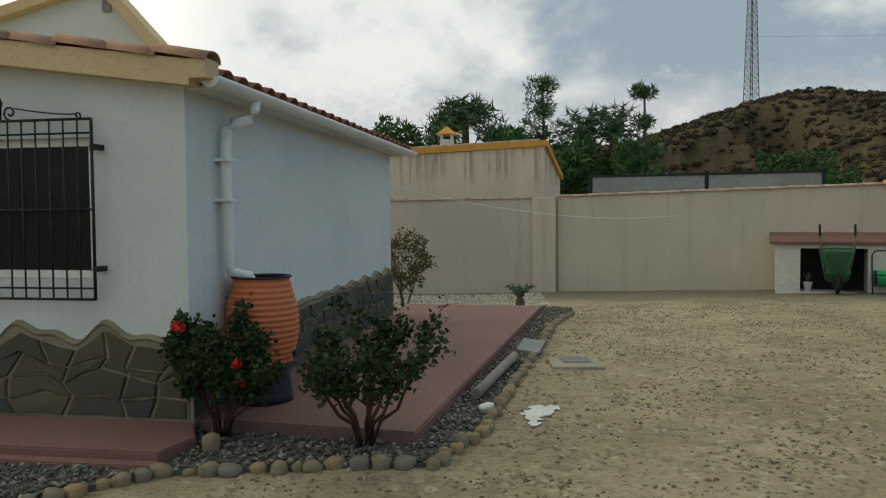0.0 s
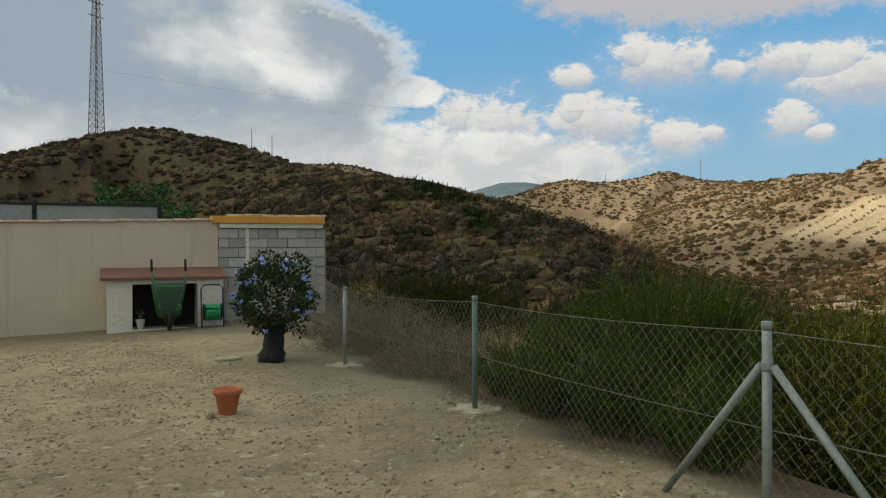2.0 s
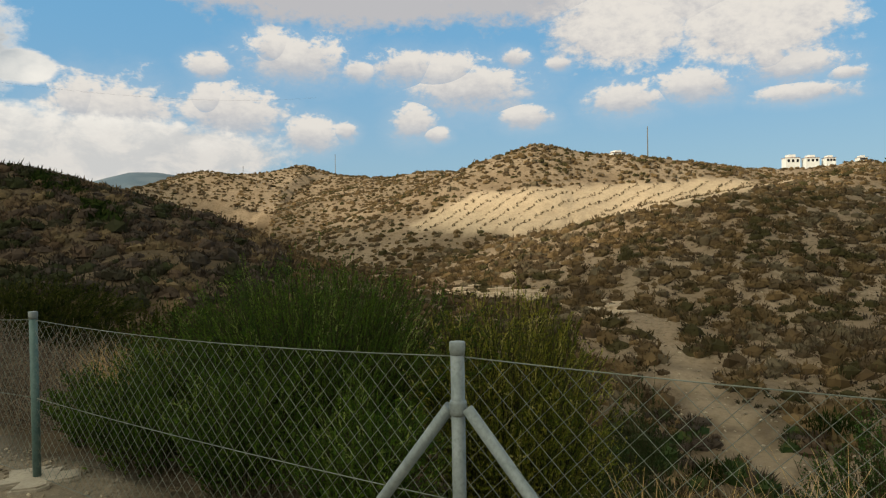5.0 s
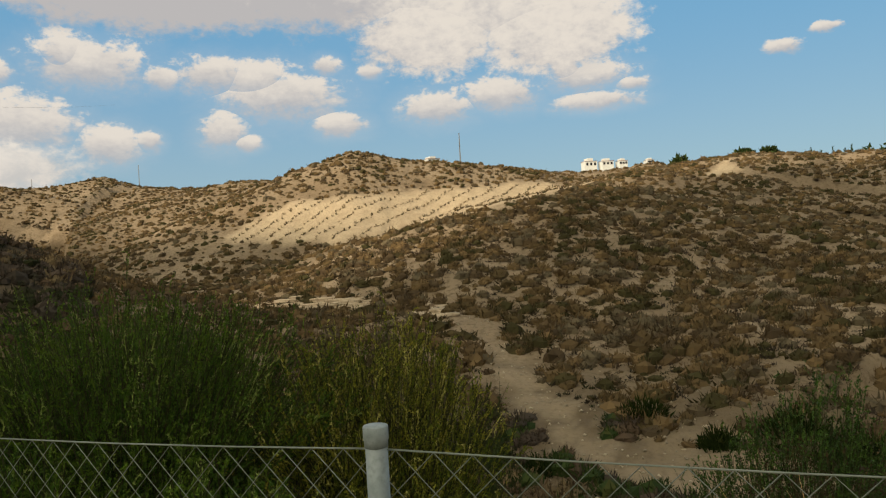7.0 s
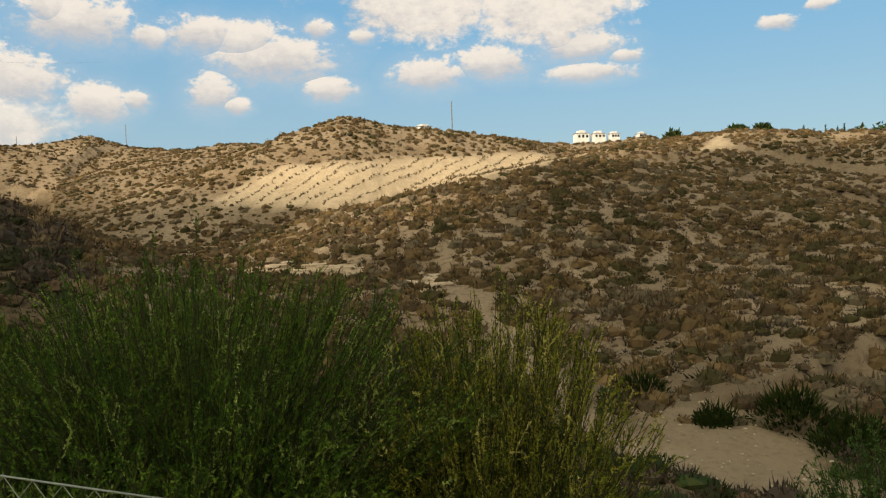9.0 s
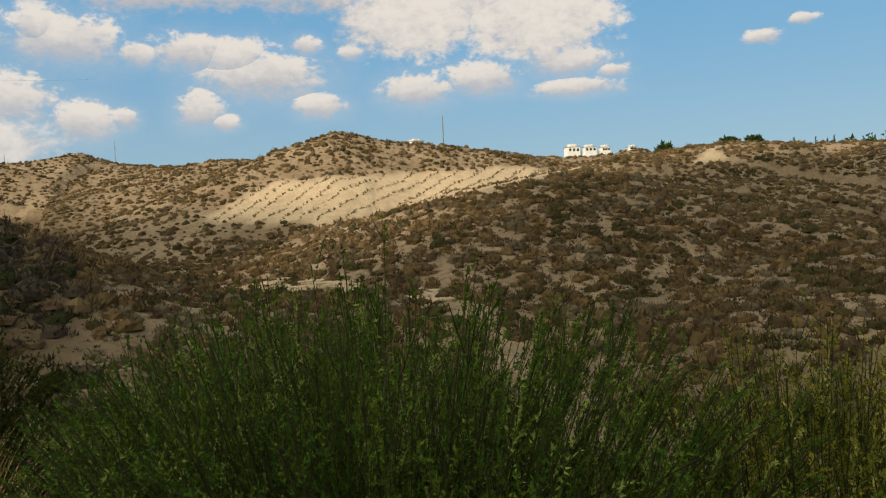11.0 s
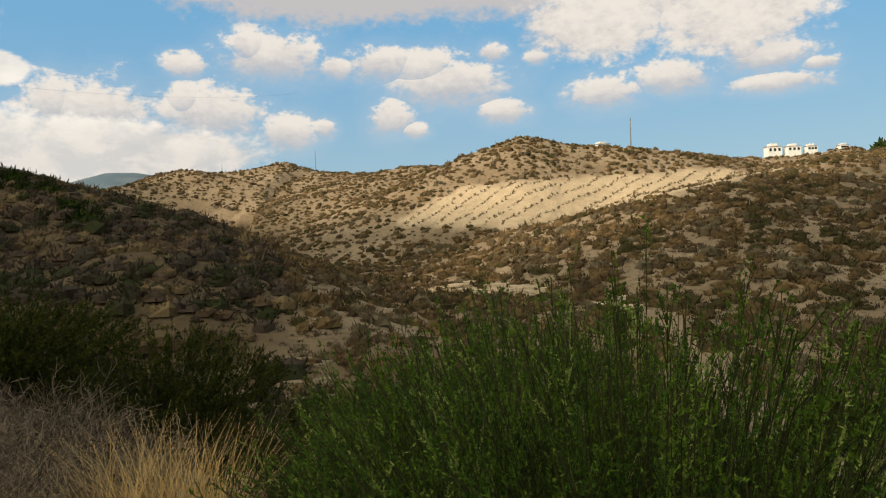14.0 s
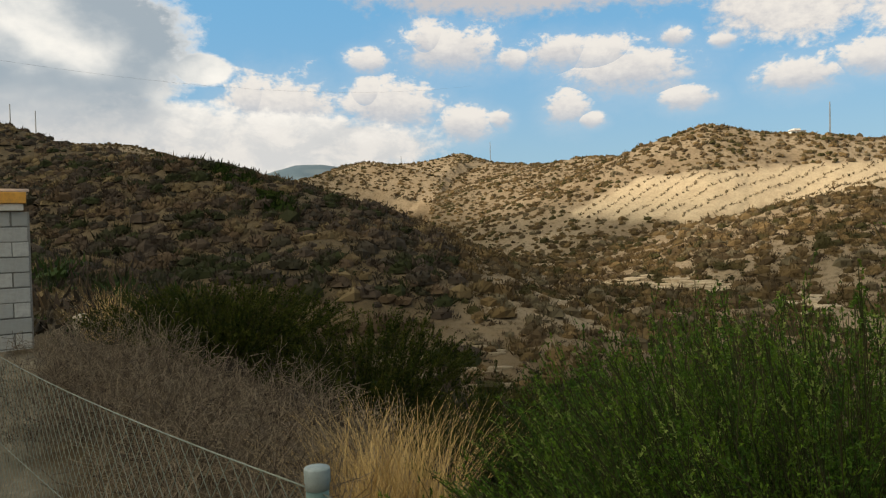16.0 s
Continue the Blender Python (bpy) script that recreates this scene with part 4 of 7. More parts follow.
for v in made:
    v.co.z += (v.co.y + 0.1) * 0.2
placed(bm, STORE)
part("roof", bm, "box_roof", store, "faded red-brown tiled roof")
# near-black sheet added in the opening for the shade inside the store
bm = bmesh.new()
box(bm, (4.995, 0.55, 0.065), (6.145, 0.595, 0.895), 0, STORE)
part("back_lining", bm, "dark_void", store)

# wheelbarrow stood on its nose against the store
barrow = thing("wheelbarrow", "green wheelbarrow stood upright against the white store", "wheelbarrow", STORE @ pose(5.62, -0.16, height(6.6, 15.0)))
bm = bmesh.new()
lo = [bm.verts.new(p) for p in ((-0.20, 0.10, 0.22), (0.20, 0.10, 0.22), (0.20, -0.04, 0.26), (-0.20, -0.04, 0.26))]
hi = [bm.verts.new(p) for p in ((-0.33, 0.13, 0.88), (0.33, 0.13, 0.88), (0.26, -0.16, 0.80), (-0.26, -0.16, 0.80))]
for k in range(4):
    bm.faces.new((lo[k], lo[(k + 1) % 4], hi[(k + 1) % 4], hi[k]))
bm.faces.new(lo)
bm.faces.new(hi)
bmesh.ops.recalc_face_normals(bm, faces=bm.faces)
bmesh.ops.bevel(bm, geom=list(bm.edges), offset=0.03, segments=2, affect="EDGES")
part("tray", bm, "barrow_green", barrow)
for s in (-1, 1):
    bm = bmesh.new()
    tube(bm, [(0.05 * s, -0.12, 0.12), (0.17 * s, -0.16, 0.5), (0.28 * s, -0.1, 0.9), (0.30 * s, 0.05, 1.12)], 0.016)
    handle = part("handle", bm, "barrow_green", barrow)
    bm = bmesh.new()
    tube(bm, [(0.298 * s, 0.04, 1.10), (0.302 * s, 0.10, 1.32)], 0.022)
    part("grip", bm, "rubber", handle, "black rubber grip")
    bm = bmesh.new()
    tube(bm, [(0.17 * s, -0.16, 0.5), (0.19 * s, -0.36, 0.42), (0.12 * s, -0.36, 0.40)], 0.014)
    part("leg", bm, "barrow_green", barrow)
bm = bmesh.new()
turned(bm, [(0.05, -0.04), (0.15, -0.04), (0.185, -0.02), (0.19, 0.0), (0.185, 0.02), (0.15, 0.04), (0.05, 0.04)], 24)
placed(bm, pose(0, -0.12, 0.19, 0, 90, 0))
wheel = part("wheel", bm, "rubber", barrow, "black rubber wheel")

# hose reel on a frame
reel = thing("hose_reel", "green garden hose wound on a trolley reel", "hose reel", STORE @ pose(6.40, -0.16, height(7.4, 14.8)))
for s in (-1, 1):
    bm = bmesh.new()
    tube(bm, [(0.20 * s, -0.12, 0.0), (0.20 * s, -0.02, 0.35), (0.20 * s, 0.03, 0.72), (0.15 * s, 0.035, 0.79), (0.0, 0.035, 0.80)], 0.013)
    part("frame", bm, "black_iron", reel)
    bm = bmesh.new()
    turned(bm, [(0.03, -0.008), (0.16, -0.008), (0.165, 0.0), (0.16, 0.008), (0.03, 0.008)], 20)
    placed(bm, pose(0.16 * s, -0.05, 0.28, 0, 90, 0))
    part("flange", bm, "black_iron", reel)
bm = bmesh.new()
coil = []
for i in range(7 * 18 + 1):
    a = i * 2 * math.pi / 18
    coil.append(((i / 126 - 0.5) * 0.27, -0.05 + 0.135 * math.cos(a), 0.28 + 0.135 * math.sin(a)))
tube(bm, coil, 0.022, 7)
part("hose", bm, "hose_green", reel)
bm = bmesh.new()
turned(bm, [(0.09, -0.13), (0.09, 0.13)], 16)
placed(bm, pose(0, -0.05, 0.28, 0, 90, 0))
part("drum", bm, "hose_green", reel)
# small white planter in the opening, plank leaning by the wall
planter = thing("flower_pot", "small white pot with a dry plant in the store opening", "pot", STORE @ pose(5.13, 0.10, 0.062))
bm = bmesh.new()
turned(bm, [(0.055, 0.0), (0.085, 0.17), (0.09, 0.18), (0.08, 0.18)], 16)
part("pot", bm, "plastic_white", planter)
bm = bmesh.new()
for k in range(9):
    a = k * 0.7
    tube(bm, [(0, 0, 0.17), (0.03 * math.cos(a), 0.03 * math.sin(a), 0.25), (0.07 * math.cos(a), 0.07 * math.sin(a), 0.30 + 0.03 * (k % 3))], 0.006, 4)
part("stems", bm, "dead_twig", planter)
bm = bmesh.new()
box(bm, (-0.05, -0.012, 0.0), (0.05, 0.012, 1.0), 0.003)
tagged(part("plank", bm, "old_wood"), "weathered plank leaning beside the store", "plank").matrix_world = STORE @ pose(6.80, 0.22, 0.05, -20, -4, 0)


# ---------------------------------------------------------------- house
HOUSE = Matrix.Translation((-2.15, 5.4, 0)) @ Matrix.Rotation(radians(-6.55), 4, "Z")   # x out of the side wall, y along it
house = thing("house", "white rendered bungalow with stone cladding and tiled roof", "house")


def hpart(name, bm, mat, parent=None, label=""):
    return part(name, placed(bm, HOUSE), mat, parent or house, label)


bm = bmesh.new()
outer = ((-5.0, 0.0), (0.0, 0.0), (0.0, 2.52), (-5.0, 3.2))
inner = ((-2.05, 1.14), (-0.74, 1.14), (-0.74, 2.18), (-2.05, 2.18))
ring = {(s, y): [bm.verts.new((x, y, z)) for x, z in pts] for s, pts in (("out", outer), ("in", inner)) for y in (0.0, 0.25)}
for k in range(4):
    n = (k + 1) % 4
    bm.faces.new((ring["out", 0.0][k], ring["out", 0.0][n], ring["in", 0.0][n], ring["in", 0.0][k]))
    bm.faces.new((ring["out", 0.25][n], ring["out", 0.25][k], ring["in", 0.25][k], ring["in", 0.25][n]))
    bm.faces.new((ring["out", 0.0][n], ring["out", 0.0][k], ring["out", 0.25][k], ring["out", 0.25][n]))
    bm.faces.new((ring["in", 0.0][k], ring["in", 0.0][n], ring["in", 0.25][n], ring["in", 0.25][k]))
bmesh.ops.recalc_face_normals(bm, faces=bm.faces)
hpart("front_wall", bm, "white_render")
bm = bmesh.new()
box(bm, (-0.25, 0.252, 0), (0, 6.14, 2.52))
hpart("side_wall", bm, "white_render")
bm = bmesh.new()
box(bm, (-5.0, 5.9, 0), (-0.252, 6.14, 2.52))
box(bm, (-5.2, 0.0, 0), (-5.002, 6.14, 3.2))
hpart("rear_wall", bm, "white_render")

# window with its frame, glass and iron grille
window = thing("window_1", "dark window behind a black wrought iron grille", "window", kind="structure")


def bar(parent, name, pts, r, mat="black_iron", sides=6):
    bm = bmesh.new()
    tube(bm, pts, r, sides)
    return hpart(name, bm, mat, parent)


bm = bmesh.new()
for lo, hi in (((-0.80, 0.05, 1.14), (-0.742, 0.11, 2.178)), ((-2.048, 0.05, 1.14), (-1.99, 0.11, 2.178)), ((-1.99, 0.05, 1.142), (-0.80, 0.11, 1.20)), ((-1.99, 0.05, 2.12), (-0.80, 0.11, 2.178))):
    box(bm, lo, hi, 0.004)
hpart("window_frame", bm, "plastic_white", window)
for x0, x1 in ((-1.989, -1.402), (-1.398, -0.801)):
    bm = bmesh.new()
    box(bm, (x0, 0.075, 1.205), (x1, 0.083, 2.115))
    hpart("pane", bm, "dark_glass", window)
# added dark sheet behind the panes, stands in for the unlit room
bm = bmesh.new()
box(bm, (-2.04, 0.13, 1.15), (-0.75, 0.145, 2.17))
hpart("curtain", bm, "dark_void", window, "dark sheet standing in for the unlit room")
grille = thing("window_grille", "black wrought iron window grille with scrolled crest", "window grille")
GX0, GX1, GY, GZ0, GZ1 = -2.13, -0.67, -0.10, 1.00, 2.30
for z in (GZ0, 1.08, 1.65, 2.20, GZ1):
    bar(grille, "rail", [(GX0, GY, z), (GX1, GY, z)], 0.011 if z in (GZ0, GZ1, 1.65) else 0.008)
for x in (GX0, GX1):
    bar(grille, "stile", [(x, GY, GZ0 - 0.005), (x, GY, GZ1 + 0.005)], 0.013)
n = 13
for i in range(1, n):
    x = GX0 + (GX1 - GX0) * i / n
    z1 = GZ1
    pts = [(x, GY, GZ0)]
    rad = [0.007]
    if i % 2 == 0:
        for k in range(13):
            pts.append((x, GY, 1.50 + k * 0.024))
            rad.append(0.007 + 0.008 * abs(math.sin(k * math.pi / 4)))
    pts.append((x, GY, z1))
    rad.append(0.007)
    bar(grille, "bar", pts, rad)
for z in (1.22, 2.10):
    bm = bmesh.new()
    box(bm, (GX1 - 0.012, GY - 0.012, z - 0.02), (GX1 + 0.035, 0.02, z + 0.02), 0.004)
    hpart("bracket", bm, "black_iron", grille)


def scroll(cx, cz, r, turns, start, way):
    return [(cx + way * r * (1 - 0.75 * k / 24) * math.cos(start + k * turns * 2 * math.pi / 24), GY, cz + r * (1 - 0.75 * k / 24) * math.sin(start + k * turns * 2 * math.pi / 24)) for k in range(25)]


bar(grille, "scroll", scroll(-1.48, 2.36, 0.055, 1.2, -math.pi / 2, 1), 0.008)
bar(grille, "scroll", scroll(-1.32, 2.36, 0.055, 1.2, -math.pi / 2, -1), 0.008)
bar(grille, "finial", [(-1.40, GY, 2.30), (-1.40, GY, 2.40), (-1.40, GY, 2.43), (-1.40, GY, 2.48)], [0.008, 0.012, 0.02, 0.003])
bar(grille, "crest", [(-1.28, GY, 2.39)] + [(-1.28 + 0.5 * k / 8, GY, 2.39 - 0.055 * math.sin(k * math.pi / 16)) for k in range(1, 9)], 0.006)
bar(grille, "scroll", scroll(-0.775, 2.325, 0.028, 1.0, -math.pi / 2, 1), 0.007)

# roof: raking fascia, verge tiles, eaves tiles, gutter
rake = 0.136
bm = bmesh.new()
made = box(bm, (-5.3, -0.16, 2.50), (0.12, 0.0, 2.68))
for v in made:
    v.co.z += -rake * (v.co.x - 0.12)
hpart("fascia", bm, "cream_trim", None, "cream painted raking fascia")
bm = bmesh.new()
box(bm, (0.12, -0.17, 2.545), (0.25, 0.04, 2.685), 0.008)
hpart("fascia_end", bm, "cream_trim", None, "cream painted fascia end")
me = keep_mesh("verge_tile", barrel_tile(0.42, 0.24, 0.075), "verge_tile")
tilt = math.degrees(math.atan(rake))
for i in range(13):
    x = 0.26 - i * 0.38
    share("verge_tile", me, house, HOUSE @ pose(x, -0.07, 2.685 - rake * (x - 0.12) - 0.012 * (i % 2), 0, 0, 180) @ pose(0, 0, 0, 0, -tilt - 2.5, 0))
bm = bmesh.new()
made = box(bm, (-5.2, 0.03, 2.54), (0.20, 6.45, 2.58))
for v in made:
    v.co.z += -rake * (v.co.x - 0.12)
hpart("roof_deck", bm, "cream_trim")
me = keep_mesh("roof_tile", barrel_tile(0.42, 0.22, 0.075), "clay_tile")
chan = keep_mesh("channel_tile", placed(barrel_tile(0.42, 0.16, 0.05), Matrix.Rotation(math.pi, 4, "X")), "clay_tile")
for j in range(24):
    y = 0.14 + j * 0.265
    for i in range(4):
        x = 0.27 - i * 0.36
        zz = 2.575 - rake * (x - 0.12) + 0.012
        share("roof_tile", me, house, HOUSE @ pose(x, y + random.uniform(-0.008, 0.008), zz + random.uniform(0, 0.008), 0, 0, 180 + random.uniform(-1.5, 1.5)) @ pose(0, 0, 0, 0, -tilt - 2, 0))
        if i == 0:
            share("channel_tile", chan, house, HOUSE @ pose(x - 0.01, y + 0.13, zz + 0.06, 0, 0, 180) @ pose(0, 0, 0, 0, -tilt, 0))
bm = bmesh.new()
prof = [(0.075 * math.cos(a), 0.075 * math.sin(a)) for a in [math.pi + k * math.pi / 10 for k in range(11)]]
prof += [(0.069 * math.cos(a), 0.069 * math.sin(a)) for a in [2 * math.pi - k * math.pi / 10 for k in range(11)]]
rings = [[bm.verts.new((0.225 + px, y, 2.575 + pz)) for px, pz in prof] for y in (-0.06, 3.2, 6.75)]
for a, b in zip(rings, rings[1:]):
    for k in range(22):
        f = bm.faces.new((a[k], a[(k + 1) % 22], b[(k + 1) % 22], b[k]))
        f.smooth = True
for r in (rings[0], rings[-1]):
    bm.faces.new([bm.verts.new(v.co) for v in r[:11]])
gutter = hpart("gutter", bm, "plastic_white", None, "white plastic half-round gutter")
bm = bmesh.new()
box(bm, (0.003, 0.03, 2.50), (0.19, 6.45, 2.53), 0.004)
hpart("soffit", bm, "white_render")
bm = bmesh.new()
tube(bm, [(0.225, 0.72, 2.51), (0.225, 0.70, 2.42), (0.20, 0.66, 2.36), (0.11, 0.56, 2.32), (0.075, 0.52, 2.27), (0.07, 0.50, 2.15), (0.07, 0.51, 1.22), (0.085, 0.53, 1.16), (0.13, 0.58, 1.135), (0.18, 0.63, 1.12), (0.20, 0.65, 1.08), (0.20, 0.66, 1.00)], 0.042, 14)
pipe = hpart("downpipe", bm, "plastic_white", None, "white plastic downpipe with bends")
for z in (2.03, 1.72):
    bm = bmesh.new()
    box(bm, (-0.005, 0.435, z - 0.012), (0.118, 0.575, z + 0.012), 0.005)
    part("pipe_clip", placed(bm, HOUSE), "plastic_white", pipe)
# taller gable behind
gable_block = thing("upper_gable", "white gable with cream verge and a small vent", "gable")
bm = bmesh.new()
face = [(-6.4, 3.55), (-3.82, 3.55), (-4.55, 4.38), (-6.4, 3.80)]
slab_pts = [bm.verts.new((x, y, z)) for y in (8.95, 9.15) for x, z in face]
for f in ((0, 1, 2, 3), (7, 6, 5, 4), (0, 4, 5, 1), (1, 5, 6, 2), (2, 6, 7, 3), (3, 7, 4, 0)):
    bm.faces.new([slab_pts[i] for i in f])
box(bm, (-6.4, 8.96, 1.2), (-3.9, 9.14, 3.549))
part("gable_wall", bm, "white_render", gable_block)
for a, b in (((-3.72, 3.52), (-4.55, 4.45)), ((-4.50, 4.42), (-6.6, 3.80))):
    bm = bmesh.new()
    d = Vector((b[0] - a[0], 0, b[1] - a[1]))
    box(bm, (0, -0.14, -0.02), (d.length, 0.24, 0.11), 0.01, Matrix.Translation((a[0], 8.95, a[1])) @ Matrix.Rotation(-math.atan2(d.z, d.x), 4, "Y"))
    part("verge", bm, "cream_trim", gable_block, "cream painted verge board")
bm = bmesh.new()
box(bm, (-4.52, 8.925, 4.02), (-4.42, 8.955, 4.16), 0.004)
part("vent", bm, "slate_grey", gable_block, "small grey vent")

# stone cladding with a rippling top edge
cladding = thing("stone_cladding", "irregular brown-grey stone cladding with rippled mortar top", "stone cladding", kind="structure")


def crest_front(x):
    return 0.735 + 0.055 * math.sin(x * 9.2 + 1.0) + 0.035 * math.sin(x * 17 + 0.4)


def crest_side(y):
    return 0.66 + 0.015 * y + 0.05 * abs(math.sin(y * 5.2)) + 0.03 * math.sin(y * 11)


def clad(length, crest_fn, cell, to_wall, rng):
    """Crazy-paved stones over a mortar backing that runs up to the crest line."""
    bm = bmesh.new()
    n = int(length / 0.05)
    rows = []
    for i in range(n + 1):
        s = length * i / n
        h = crest_fn(s)
        rows.append([bm.verts.new(to_wall @ Vector((s, d, z))) for d, z in ((-0.035, 0.0), (-0.035, h - 0.02), (-0.05, h), (0.0, h + 0.025), (0.0, 0.0))])
    for a, b in zip(rows, rows[1:]):
        for k in range(5):
            f = bm.faces.new((a[k], b[k], b[(k + 1) % 5], a[(k + 1) % 5]))
    bm.faces.new(rows[0])
    bm.faces.new(rows[-1][::-1])
    bmesh.ops.recalc_face_normals(bm, faces=bm.faces)
    part("mortar_backing", placed(bm, HOUSE), "mortar", cladding)
    nx, nz = int(length / cell), 4
    grid = {}
    for i in range(nx + 1):
        for k in range(nz + 1):
            s = length * i / nx + (rng.uniform(-0.33, 0.33) * cell if 0 < i < nx else 0)
            top = crest_fn(min(max(s, 0), length)) - 0.045
            z = 0.125 + (top - 0.125) * (k / nz) + (rng.uniform(-0.3, 0.3) * 0.15 if 0 < k < nz else 0)
            grid[i, k] = Vector((s, 0, z))
    cells = []
    skip = set()
    for i in range(nx):
        for k in range(nz):
            if (i, k) in skip:
                continue
            ring = [grid[i, k], grid[i + 1, k], grid[i + 1, k + 1], grid[i, k + 1]]
            if i + 1 < nx and (i + 1, k) not in skip and rng.uniform() < 0.3:
                ring = [grid[i, k], grid[i + 1, k], grid[i + 2, k], grid[i + 2, k + 1], grid[i + 1, k + 1], grid[i, k + 1]]
                skip.add((i + 1, k))
            elif k + 1 < nz and rng.uniform() < 0.25:
                ring = [grid[i, k], grid[i + 1, k], grid[i + 1, k + 1], grid[i + 1, k + 2], grid[i, k + 2], grid[i, k + 1]]
                skip.add((i, k + 1))
            cells.append(ring)
    for ring in cells:
        bm = bmesh.new()
        mid = sum(ring, Vector()) / len(ring)
        depth = rng.uniform(0.046, 0.062)
        base, face = [], []
        m = len(ring)
        for q in range(m):
            for u in (0.0, 0.5):
                p = ring[q].lerp(ring[(q + 1) % m], u)
                p = p + (mid - p).normalized() * rng.uniform(0.008, 0.017)
                base.append(bm.verts.new(to_wall @ Vector((p.x, -0.034, p.z))))
                p2 = p + (mid - p).normalized() * 0.010
                face.append(bm.verts.new(to_wall @ Vector((p2.x, -depth, p2.z))))
        k2 = len(base)
        for q in range(k2):
            bm.faces.new((base[q], base[(q + 1) % k2], face[(q + 1) % k2], face[q]))
        centre = bm.verts.new(to_wall @ Vector((mid.x, -depth - rng.uniform(0.0, 0.010), mid.z)))
        for q in range(k2):
            bm.faces.new((face[q], face[(q + 1) % k2], centre))
        bmesh.ops.recalc_face_normals(bm, faces=bm.faces)
        part("stone", placed(bm, HOUSE), "cladding_stone", cladding)


srng = np.random.RandomState(5)
clad(3.0, lambda s: crest_front(s - 3.0), 0.23, Matrix.Translation((-3.0, -0.001, 0)), srng)
clad(6.1, crest_side, 0.24, Matrix.Translation((0.001, -0.03, 0)) @ Matrix.Rotation(math.pi / 2, 4, "Z"), srng)

# ---------------------------------------------------------------- terrace, path, gravel bed
bm = bmesh.new()
slab(bm, [(-0.49, 5.13), (0.88, 12.45), (-1.35, 12.75), (-2.13, 5.42), (-1.70, 5.36)], -0.25, 0.12, 0.012)
tagged(part("terrace", bm, "red_paving"), "smooth red-brown painted concrete terrace", "terrace", kind="structure")
bm = bmesh.new()
slab(bm, [(-2.08, 4.66), (-1.96, 5.0), (-2.14, 5.418), (-5.2, 5.75), (-5.3, 4.98)], -0.25, 0.112, 0.012)
tagged(part("path", bm, "red_paving"), "red-brown painted concrete path along the house", "path", kind="structure")
bm = bmesh.new()
slab(bm, [(-5.3, 4.86), (-2.06, 4.54), (-2.05, 4.655), (-5.3, 4.975)], -0.2, 0.06, 0.01)
tagged(part("kerb", bm, "red_paving"), "low red-brown edging of the path", "kerb", kind="structure")
EDGE = [(-2.9, 3.75), (-2.42, 4.15), (-2.05, 4.56), (-1.2, 4.68), (-0.35, 4.76), (-0.05, 5.45), (0.40, 8.0), (0.95, 11.0), (1.40, 12.75), (0.95, 13.1)]
bm = bmesh.new()
outline = [(-5.3, 3.5), (-2.95, 3.72)] + EDGE[1:] + [(0.6, 12.9), (-0.9, 5.6), (-5.3, 5.2)]
slab(bm, outline, -0.2, 0.03)
tagged(part("gravel_bed", bm, "gravel_bed"), "bed of dark soil under grey gravel", "gravel bed", kind="structure")


def pebbles(name, spots, lo, hi, mat, label, category, rng):
    """Small uneven stones, joined."""
    base = np.array([(1, 0, 0), (-1, 0, 0), (0, 1, 0), (0, -1, 0), (0, 0, 1), (0, 0, -1)], float)
    tri = np.array([(0, 2, 4), (2, 1, 4), (1, 3, 4), (3, 0, 4), (2, 0, 5), (1, 2, 5), (3, 1, 5), (0, 3, 5)])
    n = len(spots)
    s = rng.uniform(lo, hi, (n, 1, 1)) * rng.uniform(0.6, 1.3, (n, 1, 3)) * np.array([1, 1, 0.7])
    a = rng.uniform(0, 2 * np.pi, n)
    v = base[None] * s + rng.normal(0, 0.12, (n, 6, 3)) * s
    c, q = np.cos(a)[:, None], np.sin(a)[:, None]
    w = np.stack([v[..., 0] * c - v[..., 1] * q, v[..., 0] * q + v[..., 1] * c, v[..., 2]], -1) + np.asarray(spots)[:, None, :]
    t = (tri[None] + 6 * np.arange(n)[:, None, None]).reshape(-1, 3)
    return tagged(new(name, array_mesh(name, w.reshape(-1, 3), t, MATS[mat])), label, category, kind="stuff")


def in_outline(x, y, pts):
    inside = np.zeros(x.shape, bool)
    for (x0, y0), (x1, y1) in zip(pts, pts[1:] + pts[:1]):
        hit = ((y0 > y) != (y1 > y)) & (x < (x1 - x0) * (y - y0) / (y1 - y0 + 1e-12) + x0)
        inside ^= hit
    return inside


prng = np.random.RandomState(9)
x, y = prng.uniform(-4.2, 1.5, 60000), prng.uniform(3.5, 13.2, 60000)
terrace_line = [(-0.49, 5.13), (0.88, 12.45), (-1.35, 12.75), (-2.13, 5.42), (-1.70, 5.36)]
path_line = [(-2.06, 4.54), (-1.96, 5.0), (-2.14, 5.418), (-5.2, 5.75), (-5.3, 4.86)]
ok = in_outline(x, y, outline) & ~in_outline(x, y, terrace_line) & ~in_outline(x, y, path_line)
pebbles("gravel", np.stack([x[ok], y[ok], prng.uniform(0.028, 0.055, ok.sum())], -1), 0.010, 0.026, "gravel", "loose grey gravel filling the flower bed", "gravel", prng)
x, y = prng.uniform(-1.6, 6.0, 24000), prng.uniform(1.0, 14.5, 24000)
d_edge, side_edge, _ = along(x, y, EDGE)
d_f, s_f, _ = along(x, y, FENCE)
ok = ~in_outline(x, y, outline) & ~in_outline(x, y, terrace_line) & (s_f * d_f < 0.3) & (waves(x, y, 1.6, 31, 3) + prng.uniform(-0.6, 0.6, len(x)) > -0.1)
pebbles("yard_stones", np.stack([x[ok], y[ok], ground_height(x[ok], y[ok]) + 0.002], -1), 0.005, 0.022, "yard_pebble", "small loose stones strewn over the yard", "stones", prng)
